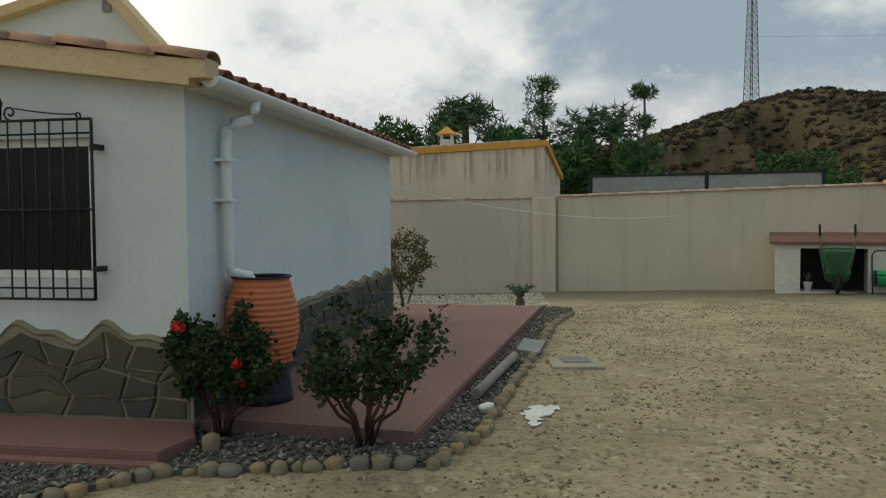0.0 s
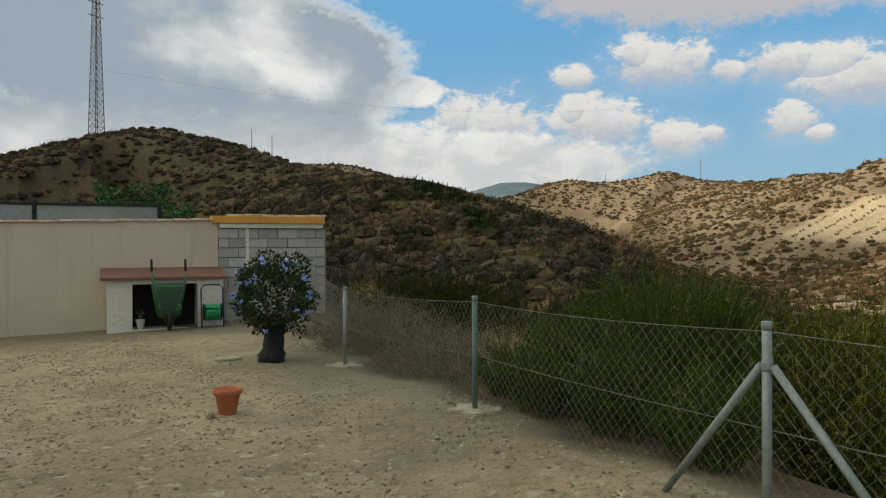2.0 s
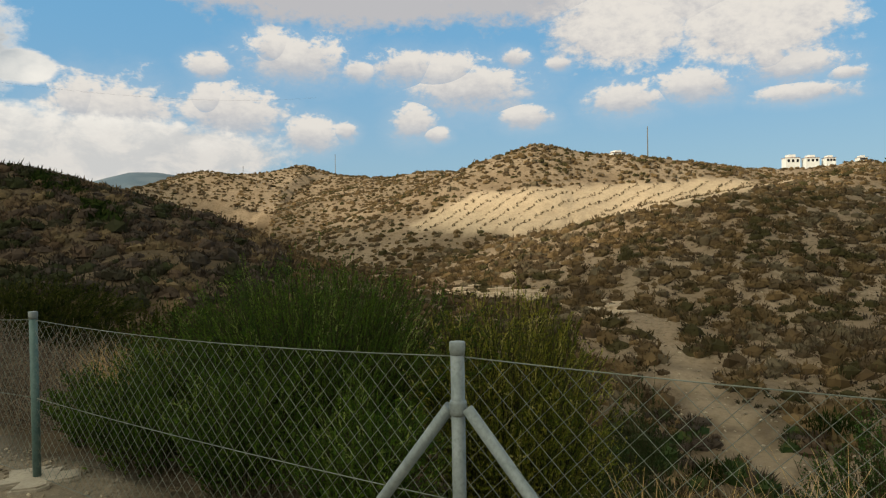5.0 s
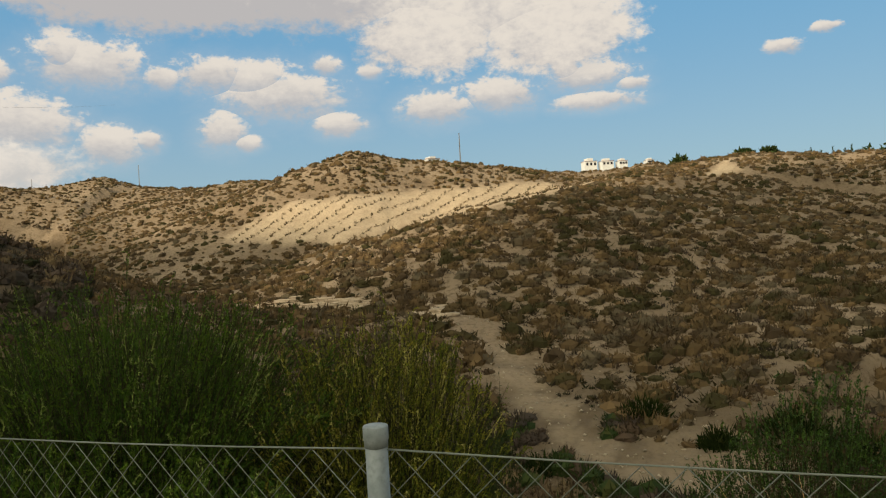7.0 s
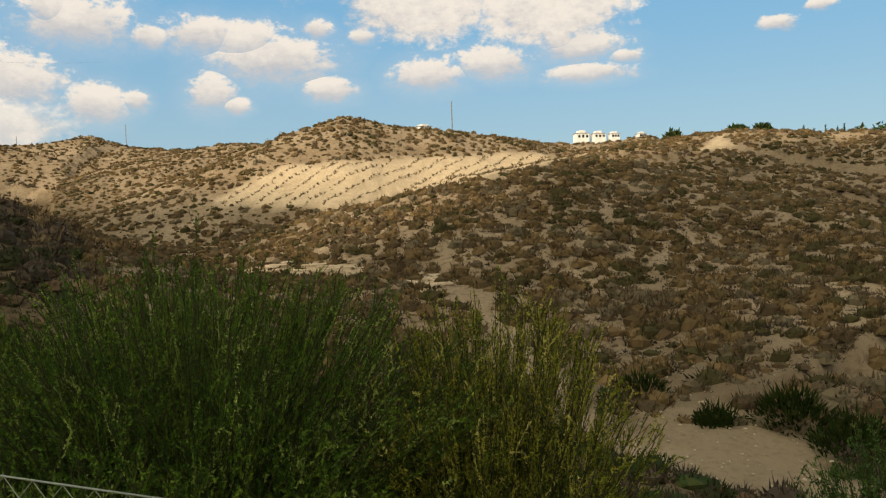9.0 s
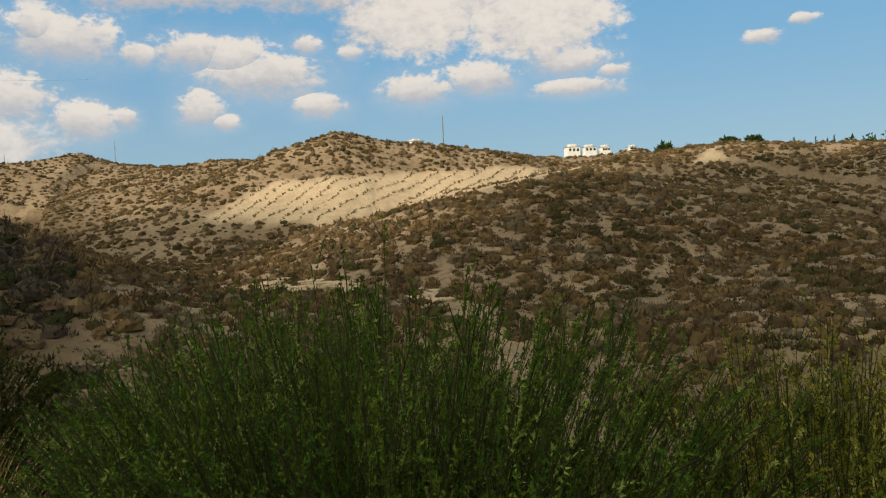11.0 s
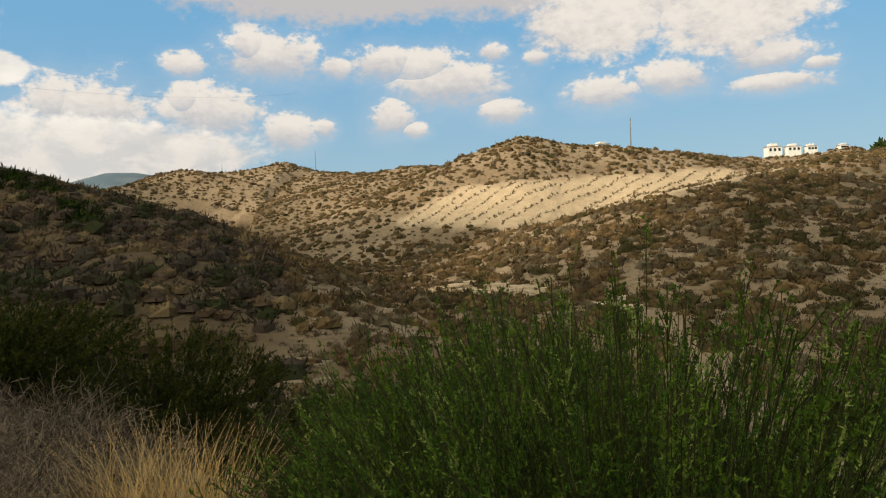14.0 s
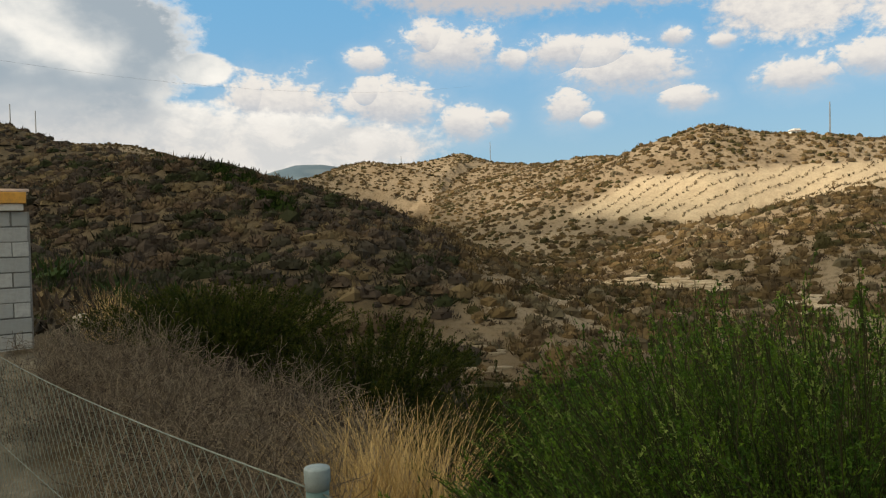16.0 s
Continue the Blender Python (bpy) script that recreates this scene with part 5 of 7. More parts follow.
x, y = prng.uniform(-2.5, 1.2, 5000), prng.uniform(12.9, 17.4, 5000)
pebbles("pale_gravel", np.stack([x, y, ground_height(x, y) + 0.01], -1), 0.014, 0.032, "pale_gravel", "pale gravel patch behind the terrace", "gravel", prng)

# border stones, one by one
def cobble(rng, r):
    bm = bmesh.new()
    bmesh.ops.create_icosphere(bm, subdivisions=2, radius=1.0)
    sx, sy, sz = r * rng.uniform(0.95, 1.35), r * rng.uniform(0.75, 1.05), r * rng.uniform(0.75, 1.05)
    square = rng.uniform(0.1, 0.75)
    ph = rng.uniform(0, 6, 3)
    for v in bm.verts:
        k = 1 - square + square * 0.82 / max(abs(v.co.x), abs(v.co.y), abs(v.co.z))
        k += rng.normal(0, 0.035) + 0.08 * math.sin(3 * v.co.x + ph[0]) + 0.10 * math.sin(4 * v.co.y + ph[1]) + 0.07 * math.sin(5 * v.co.z + ph[2])
        v.co = Vector((v.co.x * sx * k, v.co.y * sy * k, v.co.z * sz * k))
    for f in bm.faces:
        f.smooth = True
    return bm


crng = np.random.RandomState(3)
stone_meshes = [keep_mesh("border_stone", cobble(crng, 0.075), "kerb_stone") for _ in range(12)]
border = []
step = 0.0
total = 0
for (ax, ay), (bx, by) in zip(EDGE, EDGE[1:]):
    L = math.hypot(bx - ax, by - ay)
    while step < L:
        u = step / L
        ob = new("border_stone", stone_meshes[crng.randint(12)])
        sc = crng.uniform(0.55, 0.95)
        px, py = ax + (bx - ax) * u + crng.normal(0, 0.015), ay + (by - ay) * u + crng.normal(0, 0.015)
        ob.matrix_world = pose(px, py, height(px, py) + 0.028 * sc, 0, crng.uniform(-15, 15), math.degrees(math.atan2(by - ay, bx - ax)) + crng.normal(0, 16)) @ Matrix.Diagonal((sc, sc, sc, 1))
        tagged(ob, "rounded ochre or grey stone edging the gravel bed", "stone", "stones edging the gravel bed")
        step += 0.158 * sc + crng.uniform(0.0, 0.012)
    step -= L
ob = new("rock", stone_meshes[2])
ob.matrix_world = pose(-1.84, 4.95, 0.085, 0, 0, 20) @ Matrix.Diagonal((0.95, 0.9, 1.15, 1))
tagged(ob, "pale yellowish boulder under the rose bush", "rock")
ob = new("rock", stone_meshes[4])
ob.matrix_world = pose(-0.02, 6.05, 0.06, 0, 0, 60) @ Matrix.Diagonal((1.2, 0.8, 0.6, 1))
ob.data = stone_meshes[4].copy()
ob.data.materials[0] = MATS["lime_splash"]
tagged(ob, "flat white stone lying in the gravel", "rock")
bm = bmesh.new()
tube(bm, [(-0.10, 6.35, 0.10), (0.28, 8.05, 0.11)], 0.045, 10)
tagged(part("pole", bm, "old_wood"), "weathered grey wooden pole lying beside the terrace", "pole")
bm = bmesh.new()
box(bm, (-0.13, -0.22, 0), (0.13, 0.22, 0.05), 0.012)
tagged(part("paving_slab", bm, "slate_grey"), "loose grey slab lying on the gravel", "slab").matrix_world = pose(0.49, 8.75, 0.06, 8, 6, -14)

# inspection cover in the yard
cover = thing("inspection_cover", "concrete inspection cover with a dark metal lid", "inspection cover", pose(0.92, 8.13, 0.0, 0, 0, 3))
bm = bmesh.new()
box(bm, (-0.27, -0.27, -0.05), (0.27, 0.27, 0.035), 0.015)
part("surround", bm, "concrete", cover)
bm = bmesh.new()
box(bm, (-0.14, -0.06, 0.0355), (0.17, 0.24, 0.043), 0.003)
part("lid", bm, "grey_steel", cover, "dark grey metal lid")
# spilt lime on the ground
bm = bmesh.new()
for cx, cy, r in ((0.36, 6.0, 0.09), (0.42, 6.2, 0.12), (0.53, 6.28, 0.07), (0.32, 6.1, 0.06), (0.35, 5.82, 0.06)):
    ring = [bm.verts.new((cx + r * (0.8 + 0.35 * math.sin(3 * k + cx * 30)) * math.cos(k * math.pi / 9), cy + 1.35 * r * (0.8 + 0.35 * math.sin(4 * k + cy * 20)) * math.sin(k * math.pi / 9), 0)) for k in range(18)]
    bm.faces.new(ring)
bmesh.ops.triangulate(bm, faces=bm.faces)
for v in bm.verts:
    v.co.z = height(v.co.x, v.co.y) + 0.012
tagged(part("lime_splash", bm, "lime_splash"), "dried white lime splash on the yard", "splash")

# rain barrel on its dark stand
barrel = thing("rain_barrel", "ribbed orange plastic rain barrel on a dark stand", "barrel", pose(-1.80, 6.02, 0.12))
prof = []
for k in range(65):
    u = k / 64
    z = 0.32 + 0.66 * u
    r = 0.205 + 0.085 * math.sin(math.pi * (u * 0.80 + 0.14)) ** 1.2
    prof.append((r + 0.006 * math.cos(u * 2 * math.pi * 15), z))
prof += [(0.222, 0.99), (0.215, 0.99), (0.205, 0.93), (0.02, 0.92)]
bm = turned(bmesh.new(), [(0.15, 0.318)] + prof, 40)
part("vessel", bm, "barrel_orange", barrel)
bm = turned(bmesh.new(), [(0.236, 0.985), (0.238, 1.0), (0.21, 1.0), (0.208, 0.985)], 40)
part("rim", bm, "navy_plastic", barrel, "dark rim")
bm = turned(bmesh.new(), [(0.235, 0.0), (0.23, 0.05), (0.205, 0.30), (0.20, 0.318)], 32)
part("stand", bm, "navy_plastic", barrel, "dark navy plastic stand")
bm = bmesh.new()
box(bm, (0.20, -0.03, 0.36), (0.27, 0.0, 0.41), 0.008)
part("tap", bm, "rubber", barrel, "black plastic tap")

# terracotta pot out in the yard
pot = thing("flower_pot", "empty terracotta flower pot standing in the yard", "pot", pose(4.10, 7.66, height(4.10, 7.66)))
bm = turned(bmesh.new(), [(0.075, 0.0), (0.08, 0.004), (0.118, 0.19), (0.135, 0.195), (0.14, 0.235), (0.135, 0.245), (0.122, 0.243), (0.112, 0.19), (0.075, 0.02)], 32)
part("pot_body", bm, "terracotta", pot)
ob = new("rock", stone_meshes[7])
ob.matrix_world = pose(3.88, 7.55, height(3.88, 7.55) + 0.015) @ Matrix.Diagonal((0.5, 0.5, 0.5, 1))
tagged(ob, "small brown stone lying beside the pot", "rock")


# ---------------------------------------------------------------- chain-link fence
fence = thing("chain_link_fence", "low chain-link fence on round steel posts", "fence")
POSTS = FENCE[1:6] + [(9.3, 14.3)]
TOP = 1.16


def post_top(i):
    return [1.20, 1.20, 1.205, 1.15, 1.06, 1.25][i]


for i, (x, y) in enumerate(POSTS):
    zb, zt = height(x, y) - 0.12, post_top(i)
    if i == 5:
        continue
    mat = "green_post" if i == 3 else "galvanised"
    r = 0.024
    bm = bmesh.new()
    tube(bm, [(x, y, zb), (x, y, zt - 0.012)], r, 18)
    p = part("post", bm, mat, fence, "round greenish steel post" if i == 3 else "round galvanised steel post")
    bm = turned(bmesh.new(), [(r + 0.001, zt - 0.045), (r + 0.0015, zt - 0.032), (r + 0.0032, zt - 0.030), (r + 0.0032, zt - 0.002), (r + 0.002, zt), (r * 0.2, zt + 0.0004)], 20, (x, y))
    part("cap", bm, "cap_grey", p, "weathered grey-blue cap")
    if i in (3, 4):
        bm = bmesh.new()
        ring = [(x + r0 * math.cos(k * math.pi / 9) * (0.8 + 0.3 * math.sin(2.3 * k + i)), y + r0 * math.sin(k * math.pi / 9) * (0.8 + 0.25 * math.cos(1.7 * k))) for k in range(18) for r0 in (0.27,)]
        slab(bm, ring, height(x, y) - 0.1, height(x, y) + 0.03, 0.012)
        part("footing", bm, "concrete", fence, "rough concrete footing")
# two raking braces at the corner post
x2, y2 = POSTS[2]
for tx, ty in (POSTS[3], POSTS[1]):
    d = Vector((tx - x2, ty - y2, 0)).normalized()
    foot = Vector((x2, y2, 0)) + d * 0.80
    foot.z = height(foot.x, foot.y) - 0.05
    bm = bmesh.new()
    tube(bm, [foot, Vector((x2, y2, 0.98)) + d * 0.035], 0.021, 14)
    brace = part("brace", bm, "galvanised", fence, "raking galvanised brace")
bm = turned(bmesh.new(), [(0.028, 0.955), (0.030, 0.965), (0.030, 0.995), (0.028, 1.005)], 18, (x2, y2))
part("clamp", bm, "galvanised", fence)


def wires(segments, r):
    """Thin three-sided wires between pairs of points, joined."""
    a, b = np.array([s[0] for s in segments], float), np.array([s[1] for s in segments], float)
    t = (b - a) / np.linalg.norm(b - a, axis=1)[:, None]
    u = np.cross(t, np.array([0.31, 0.17, 0.93]))
    u /= np.linalg.norm(u, axis=1)[:, None]
    w = np.cross(t, u)
    vs = []
    for p in (a, b):
        for k in range(3):
            ang = k * 2 * np.pi / 3
            vs.append(p + (u * np.cos(ang) + w * np.sin(ang)) * r)
    v = np.stack(vs, 1)
    tri = np.array([(0, 1, 4), (0, 4, 3), (1, 2, 5), (1, 5, 4), (2, 0, 3), (2, 3, 5)])
    return v.reshape(-1, 3), (tri[None] + 6 * np.arange(len(a))[:, None, None]).reshape(-1, 3)


for i in range(len(POSTS) - 1):
    (ax, ay), (bx, by) = POSTS[i], POSTS[i + 1]
    L = math.hypot(bx - ax, by - ay)
    za, zb = post_top(i) - 0.05, post_top(i + 1) - 0.05
    ga, gb = height(ax, ay) + 0.03, height(bx, by) + 0.03

    def spot(s, v):
        u = s / L
        sag = 0.035 * 4 * u * (1 - u)
        return (ax + (bx - ax) * u, ay + (by - ay) * u, (ga + (gb - ga) * u) * (1 - v) + (za + (zb - za) * u - sag) * v)

    seg = []
    pitch, H = 0.042, za - ga
    rows = max(2, int(round(H / pitch)))
    cols = int(round(L / pitch))
    for c in range(cols):
        for r_ in range(rows):
            s0, s1 = c * L / cols, (c + 1) * L / cols
            if (c + r_) % 2 == 0:
                seg.append((spot(s0, r_ / rows), spot(s1, (r_ + 1) / rows)))
            else:
                seg.append((spot(s1, r_ / rows), spot(s0, (r_ + 1) / rows)))
    v, t = wires(seg, 0.00125)
    mesh_ob = new("chain_link", array_mesh("chain_link", v, t, MATS["wire"]))
    mesh_ob.parent = fence
    for h in (0.0, 0.5, 1.0):
        bm = bmesh.new()
        tube(bm, [spot(L * k / 8, h) for k in range(9)], 0.0022, 5)
        part("line_wire", bm, "wire", fence)


# ---------------------------------------------------------------- plants
def blades(rng, roots, length, width, lean, curl, seg=3):
    """Curved ribbons from root points; returns corners and triangles."""
    n = len(roots)
    roots = np.asarray(roots, float)
    a = rng.uniform(0, 2 * np.pi, n)
    side = np.stack([-np.sin(a), np.cos(a), np.zeros(n)], -1)
    out = np.stack([np.cos(a), np.sin(a), np.zeros(n)], -1)
    ln = length * rng.uniform(0.55, 1.15, n)
    le = lean * rng.uniform(0.2, 1.3, n)
    cu = curl * rng.uniform(0.3, 1.4, n)
    vs = []
    for k in range(seg + 1):
        u = k / seg
        p = roots + out * (ln * (le * u + cu * u * u))[:, None] + np.array([0, 0, 1.0]) * (ln * u * np.sqrt(np.maximum(1 - (le * 0.6) ** 2, 0.2)) - ln * cu * u * u * 0.35)[:, None]
        w = width * (1 - 0.8 * u)
        vs += [p - side * w / 2, p + side * w / 2]
    v = np.stack(vs, 1)
    tri = []
    for k in range(seg):
        tri += [(2 * k, 2 * k + 1, 2 * k + 3), (2 * k, 2 * k + 3, 2 * k + 2)]
    m = 2 * (seg + 1)
    return v.reshape(-1, 3), (np.array(tri)[None] + m * np.arange(n)[:, None, None]).reshape(-1, 3)


def leaf_tris(rng, pts, dirs, size, narrow=0.45, oval=False):
    n = len(pts)
    j = rng.normal(size=(n, 3))
    d = dirs + j * 0.8
    d /= np.linalg.norm(d, axis=1)[:, None]
    w = np.cross(d, rng.normal(size=(n, 3)))
    w /= np.linalg.norm(w, axis=1)[:, None]
    s = size * rng.uniform(0.6, 1.4, (n, 1))
    if oval:
        nrm = np.cross(d, w) * s * 0.12
        v = np.stack([pts, pts + d * s * 0.45 + w * s * narrow * 0.5 + nrm, pts + d * s, pts + d * s * 0.45 - w * s * narrow * 0.5 + nrm], 1)
        return v.reshape(-1, 3), (np.array([(0, 1, 2), (0, 2, 3)])[None] + 4 * np.arange(n)[:, None, None]).reshape(-1, 3)
    v = np.stack([pts - w * s * narrow * 0.5, pts + w * s * narrow * 0.5, pts + d * s], 1)
    return v.reshape(-1, 3), np.arange(3 * n).reshape(-1, 3)


def grown(thing_ob, name, v, t, mat):
    ob = new(name, array_mesh(name, v, t, MATS[mat]))
    ob.parent = thing_ob
    return tagged(ob, kind="stuff") if name in ("stem_mass", "foliage", "blade_mass", "twig_mass") else ob


def broom_bush(rng, label, x, y, rx, ry, top, stems=260, twigs=9, leaves=15, leaf=0.02, mat="broom_leaf", z0=None, tilt=0.35, name="broom_bush", spires=0.05):
    """An upright feathery shrub: arching stems, whip-like shoots thickly set with tiny leaves, and a dark leafy heart."""
    zb = height(x, y) - 0.05 if z0 is None else z0
    bush = thing(name, label, "bush", pose(x, y, zb))
    H = top - zb
    r = np.sqrt(rng.uniform(0, 1, stems))
    a = rng.uniform(0, 2 * np.pi, stems)
    bx, by = r * np.cos(a), r * np.sin(a)
    base = np.stack([bx * rx * 0.45, by * ry * 0.45, np.zeros(stems)], -1)
    for k in range(stems):
        base[k, 2] = height(x + base[k, 0], y + base[k, 1]) - zb - 0.03 if k % 4 == 0 else base[k - k % 4, 2]
    crowns = rng.uniform(-0.8, 0.8, (7, 2))
    lump = np.min(np.hypot(bx[:, None] - crowns[None, :, 0], by[:, None] - crowns[None, :, 1]), 1)
    hh = (H + 0.05) * (1 - 0.40 * r ** 2.4) * rng.uniform(0.78, 1.02, stems) * (1.05 - 0.18 * np.clip(lump, 0, 0.7))
    hh += np.where(rng.uniform(0, 1, stems) < spires, rng.uniform(0.04, 0.15, stems) * min(H, 1.0), 0.0)
    tip = np.stack([bx * rx + rng.normal(0, 0.07, stems), by * ry + rng.normal(0, 0.07, stems), hh], -1)
    seg, lv_p, lv_d, lv_s, tone = [], [], [], [], []
    for k in range(stems):
        b, t = base[k], tip[k]
        mid = b * 0.45 + t * 0.55 + np.array([-(t - b)[0] * tilt * 0.4, -(t - b)[1] * tilt * 0.4, 0.06 * H])
        u = np.linspace(0, 1, 6)[:, None]
        curve = (1 - u) ** 2 * b + 2 * u * (1 - u) * mid + u * u * t
        seg += [(curve[i], curve[i + 1]) for i in range(5)]
        hue = rng.uniform(0, 0.72)
        for w in range(twigs + 1):
            q = rng.uniform(0.08, 0.97) if w < twigs else 0.72
            p = (1 - q) ** 2 * b + 2 * q * (1 - q) * mid + q * q * t
            if w == twigs:
                e = t
                d = (t - p) / (np.linalg.norm(t - p) + 1e-6)
            else:
                d = (t - mid) / (np.linalg.norm(t - mid) + 1e-6) + rng.normal(0, 0.33, 3)
                d[2] = abs(d[2]) + 0.35
                d /= np.linalg.norm(d)
                e = p + d * rng.uniform(0.10, 0.28) * min(1.0, H) * (1.15 - 0.55 * q)
                seg.append((p, e))
            inner = q < 0.45
            m = max(3, leaves // 2) if inner else leaves
            bow = (rng.normal(0, 0.02, 3) + np.array([0, 0, 0.012]))[None]
            s = rng.uniform(0.05, 1.0, m)[:, None]
            lv_p.append(p + (e - p) * s + bow * 4 * s * (1 - s))
            lv_d.append(np.repeat(d[None] * 1.1, m, 0))
            lv_s.append(np.full((m, 1), leaf * (1.7 if inner else 1.0)))
            tone.append(np.full(m, min(1.0, max(0.0, hue + rng.normal(0, 0.10) + (0.36 if q > 0.62 and rng.uniform() < 0.36 else 0.0))), np.float32))
    v, t = wires(seg, 0.0015)
    grown(bush, "stem_mass", v, t, "twig")
    v, t = leaf_tris(rng, np.concatenate(lv_p), np.concatenate(lv_d), np.concatenate(lv_s), 0.52)
    ob = grown(bush, "foliage", v, t, mat)
    ob.data.attributes.new("tone", "FLOAT", "POINT").data.foreach_set("value", np.repeat(np.concatenate(tone), 3))
    return bush


brng = np.random.RandomState(77)
broom_bush(brng, "tall feathery dark green broom bush beyond the fence", 7.05, 4.75, 1.35, 1.55, 1.33, 640, 13, 36, 0.0118)
broom_bush(brng, "feathery green broom bush beyond the fence", 8.6, 5.6, 1.3, 1.3, 1.2, 360, 11, 26, 0.016)
broom_bush(brng, "olive and yellowing broom bush beyond the fence", 7.35, 3.3, 0.95, 0.8, 1.14, 340, 13, 34, 0.0125, "olive_leaf")
broom_bush(brng, "bright green upright broom on the slope below", 8.95, 0.45, 1.0, 0.95, 0.42, 320, 10, 24, 0.02, "fresh_leaf")
broom_bush(brng, "dark green broom on the slope below", 7.3, -0.4, 0.9, 0.9, 0.1, 200, 9, 16, 0.022)
broom_bush(brng, "dark olive broom lower on the slope", 10.6, -1.8, 1.3, 1.2, -0.2, 240, 9, 15, 0.026, "olive_leaf")
broom_bush(brng, "dark green shrub lower on the slope", 13.5, -2.2, 1.5, 1.4, -1.5, 220, 8, 14, 0.045, "green_scrub")
broom_bush(brng, "dark brown-green shrub on the bank below the bushes", 13.2, 4.4, 1.3, 1.2, -0.9, 230, 8, 14, 0.045, "green_scrub")
broom_bush(brng, "dark green shrub standing on the bank above the stream bed", 16.7, 3.5, 0.85, 0.85, -0.75, 240, 8, 14, 0.035, "green_scrub")
broom_bush(brng, "dry brown shrub deep on the bank below", 14.6, 2.2, 1.2, 1.0, -2.1, 200, 8, 14, 0.04, "heath_leaf")
broom_bush(brng, "green broom on the slope below the fence", 9.2, -2.8, 1.1, 1.1, -0.1, 200, 9, 15, 0.028, "broom_leaf")
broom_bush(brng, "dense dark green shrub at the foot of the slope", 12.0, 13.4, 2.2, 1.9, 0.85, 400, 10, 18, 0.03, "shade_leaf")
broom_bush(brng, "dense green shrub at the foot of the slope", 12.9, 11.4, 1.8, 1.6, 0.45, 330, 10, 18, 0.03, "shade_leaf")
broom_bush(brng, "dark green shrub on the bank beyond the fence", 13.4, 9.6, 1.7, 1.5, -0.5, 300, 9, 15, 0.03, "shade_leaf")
broom_bush(brng, "dark olive shrub on the bank below the fence", 9.9, 3.6, 1.0, 0.9, 0.0, 200, 9, 14, 0.024, "olive_leaf")
for lx, ly, lr, lt in ((6.0, 5.25, 0.5, 0.78), (5.75, 4.4, 0.45, 0.8), (5.6, 3.55, 0.42, 0.72), (6.5, 6.15, 0.45, 0.6)):
    broom_bush(brng, "low dark green broom growing against the fence", lx, ly, lr, lr, lt, 120, 10, 26, 0.0125)
broom_bush(brng, "rust-brown dry shrub on the slope below", 8.2, 0.6, 0.8, 0.7, 0.15, 110, 7, 8, 0.02, "heath_leaf")


def grass_tuft(rng, label, x, y, spread, length, n, mat="dry_grass", width=0.006):
    tuft_ob = thing("grass_tuft", label, "grass", pose(x, y, height(x, y)))
    r = spread * np.sqrt(rng.uniform(0, 1, n))
    a = rng.uniform(0, 2 * np.pi, n)
    roots = np.stack([r * np.cos(a), r * np.sin(a), np.full(n, -0.02)], -1)
    v, t = blades(rng, roots, length, width, 0.5, 0.3, 4)
    grown(tuft_ob, "blade_mass", v, t, mat)
    return tuft_ob


def dead_shrub(rng, label, x, y, r, h, n):
    ob = thing("dead_shrub", label, "dead shrub", pose(x, y, height(x, y) - 0.03))
    seg = []
    for _ in range(n):
        a, q = rng.uniform(0, 2 * np.pi), math.sqrt(rng.uniform(0, 1)) * r
        p = np.array([q * math.cos(a) * 0.7, q * math.sin(a) * 0.7, rng.uniform(0, 0.25) * h])
        d = np.array([math.cos(a), math.sin(a), rng.uniform(0.4, 1.8)])
        for k in range(5):
            d = d / np.linalg.norm(d) + rng.normal(0, 0.45, 3)
            e = p + d / np.linalg.norm(d) * rng.uniform(0.06, 0.17) * (h / 0.7)
            if e[2] < 0 or e[2] > h:
                d[2] *= -0.5
                e[2] = min(max(e[2], 0.01), h)
            seg.append((p, e))
            if rng.uniform() < 0.6:
                seg.append((e, e + rng.normal(0, 0.05, 3) + np.array([0, 0, 0.03])))
            p = e
    v, t = wires(seg, 0.0021)
    grown(ob, "twig_mass", v, t, "dead_twig")
    return ob


grass_tuft(brng, "tall golden dry grass tuft behind the fence", 7.95, 7.35, 0.42, 0.74, 900, width=0.004)
grass_tuft(brng, "dry golden grass at the foot of the corner post", 6.9, 2.1, 0.3, 0.6, 240)
grass_tuft(brng, "dry grass below the fence", 5.6, 1.3, 0.3, 0.6, 180)
grass_tuft(brng, "pale dry grass at the end of the block wall", 11.0, 14.6, 0.35, 0.8, 160)
grass_tuft(brng, "pale dry grass stalks beside the pale stone", 11.9, 15.6, 0.4, 0.9, 160)
for lx, ly, lr, lh in ((7.1, 7.9, 0.75, 0.62), (7.9, 9.0, 0.9, 0.7), (8.6, 10.4, 0.9, 0.75), (7.6, 10.6, 0.6, 0.6), (9.3, 11.8, 0.9, 0.8), (8.5, 12.2, 0.7, 0.7), (9.2, 9.0, 0.8, 0.6), (10.0, 10.4, 0.9, 0.7), (6.9, 7.0, 0.4, 0.45), (9.9, 12.9, 0.8, 0.8)):
    dead_shrub(brng, "grey-brown tangle of dead thistle and grass stalks", lx, ly, lr, lh, int(300 * lr / 0.75))
for lx, ly, lr, lh in ((6.3, 1.7, 0.5, 0.5), (7.3, 1.5, 0.6, 0.6), (6.6, 0.2, 0.6, 0.5)):
    dead_shrub(brng, "reddish dry shrub below the fence", lx, ly, lr, lh, 110)

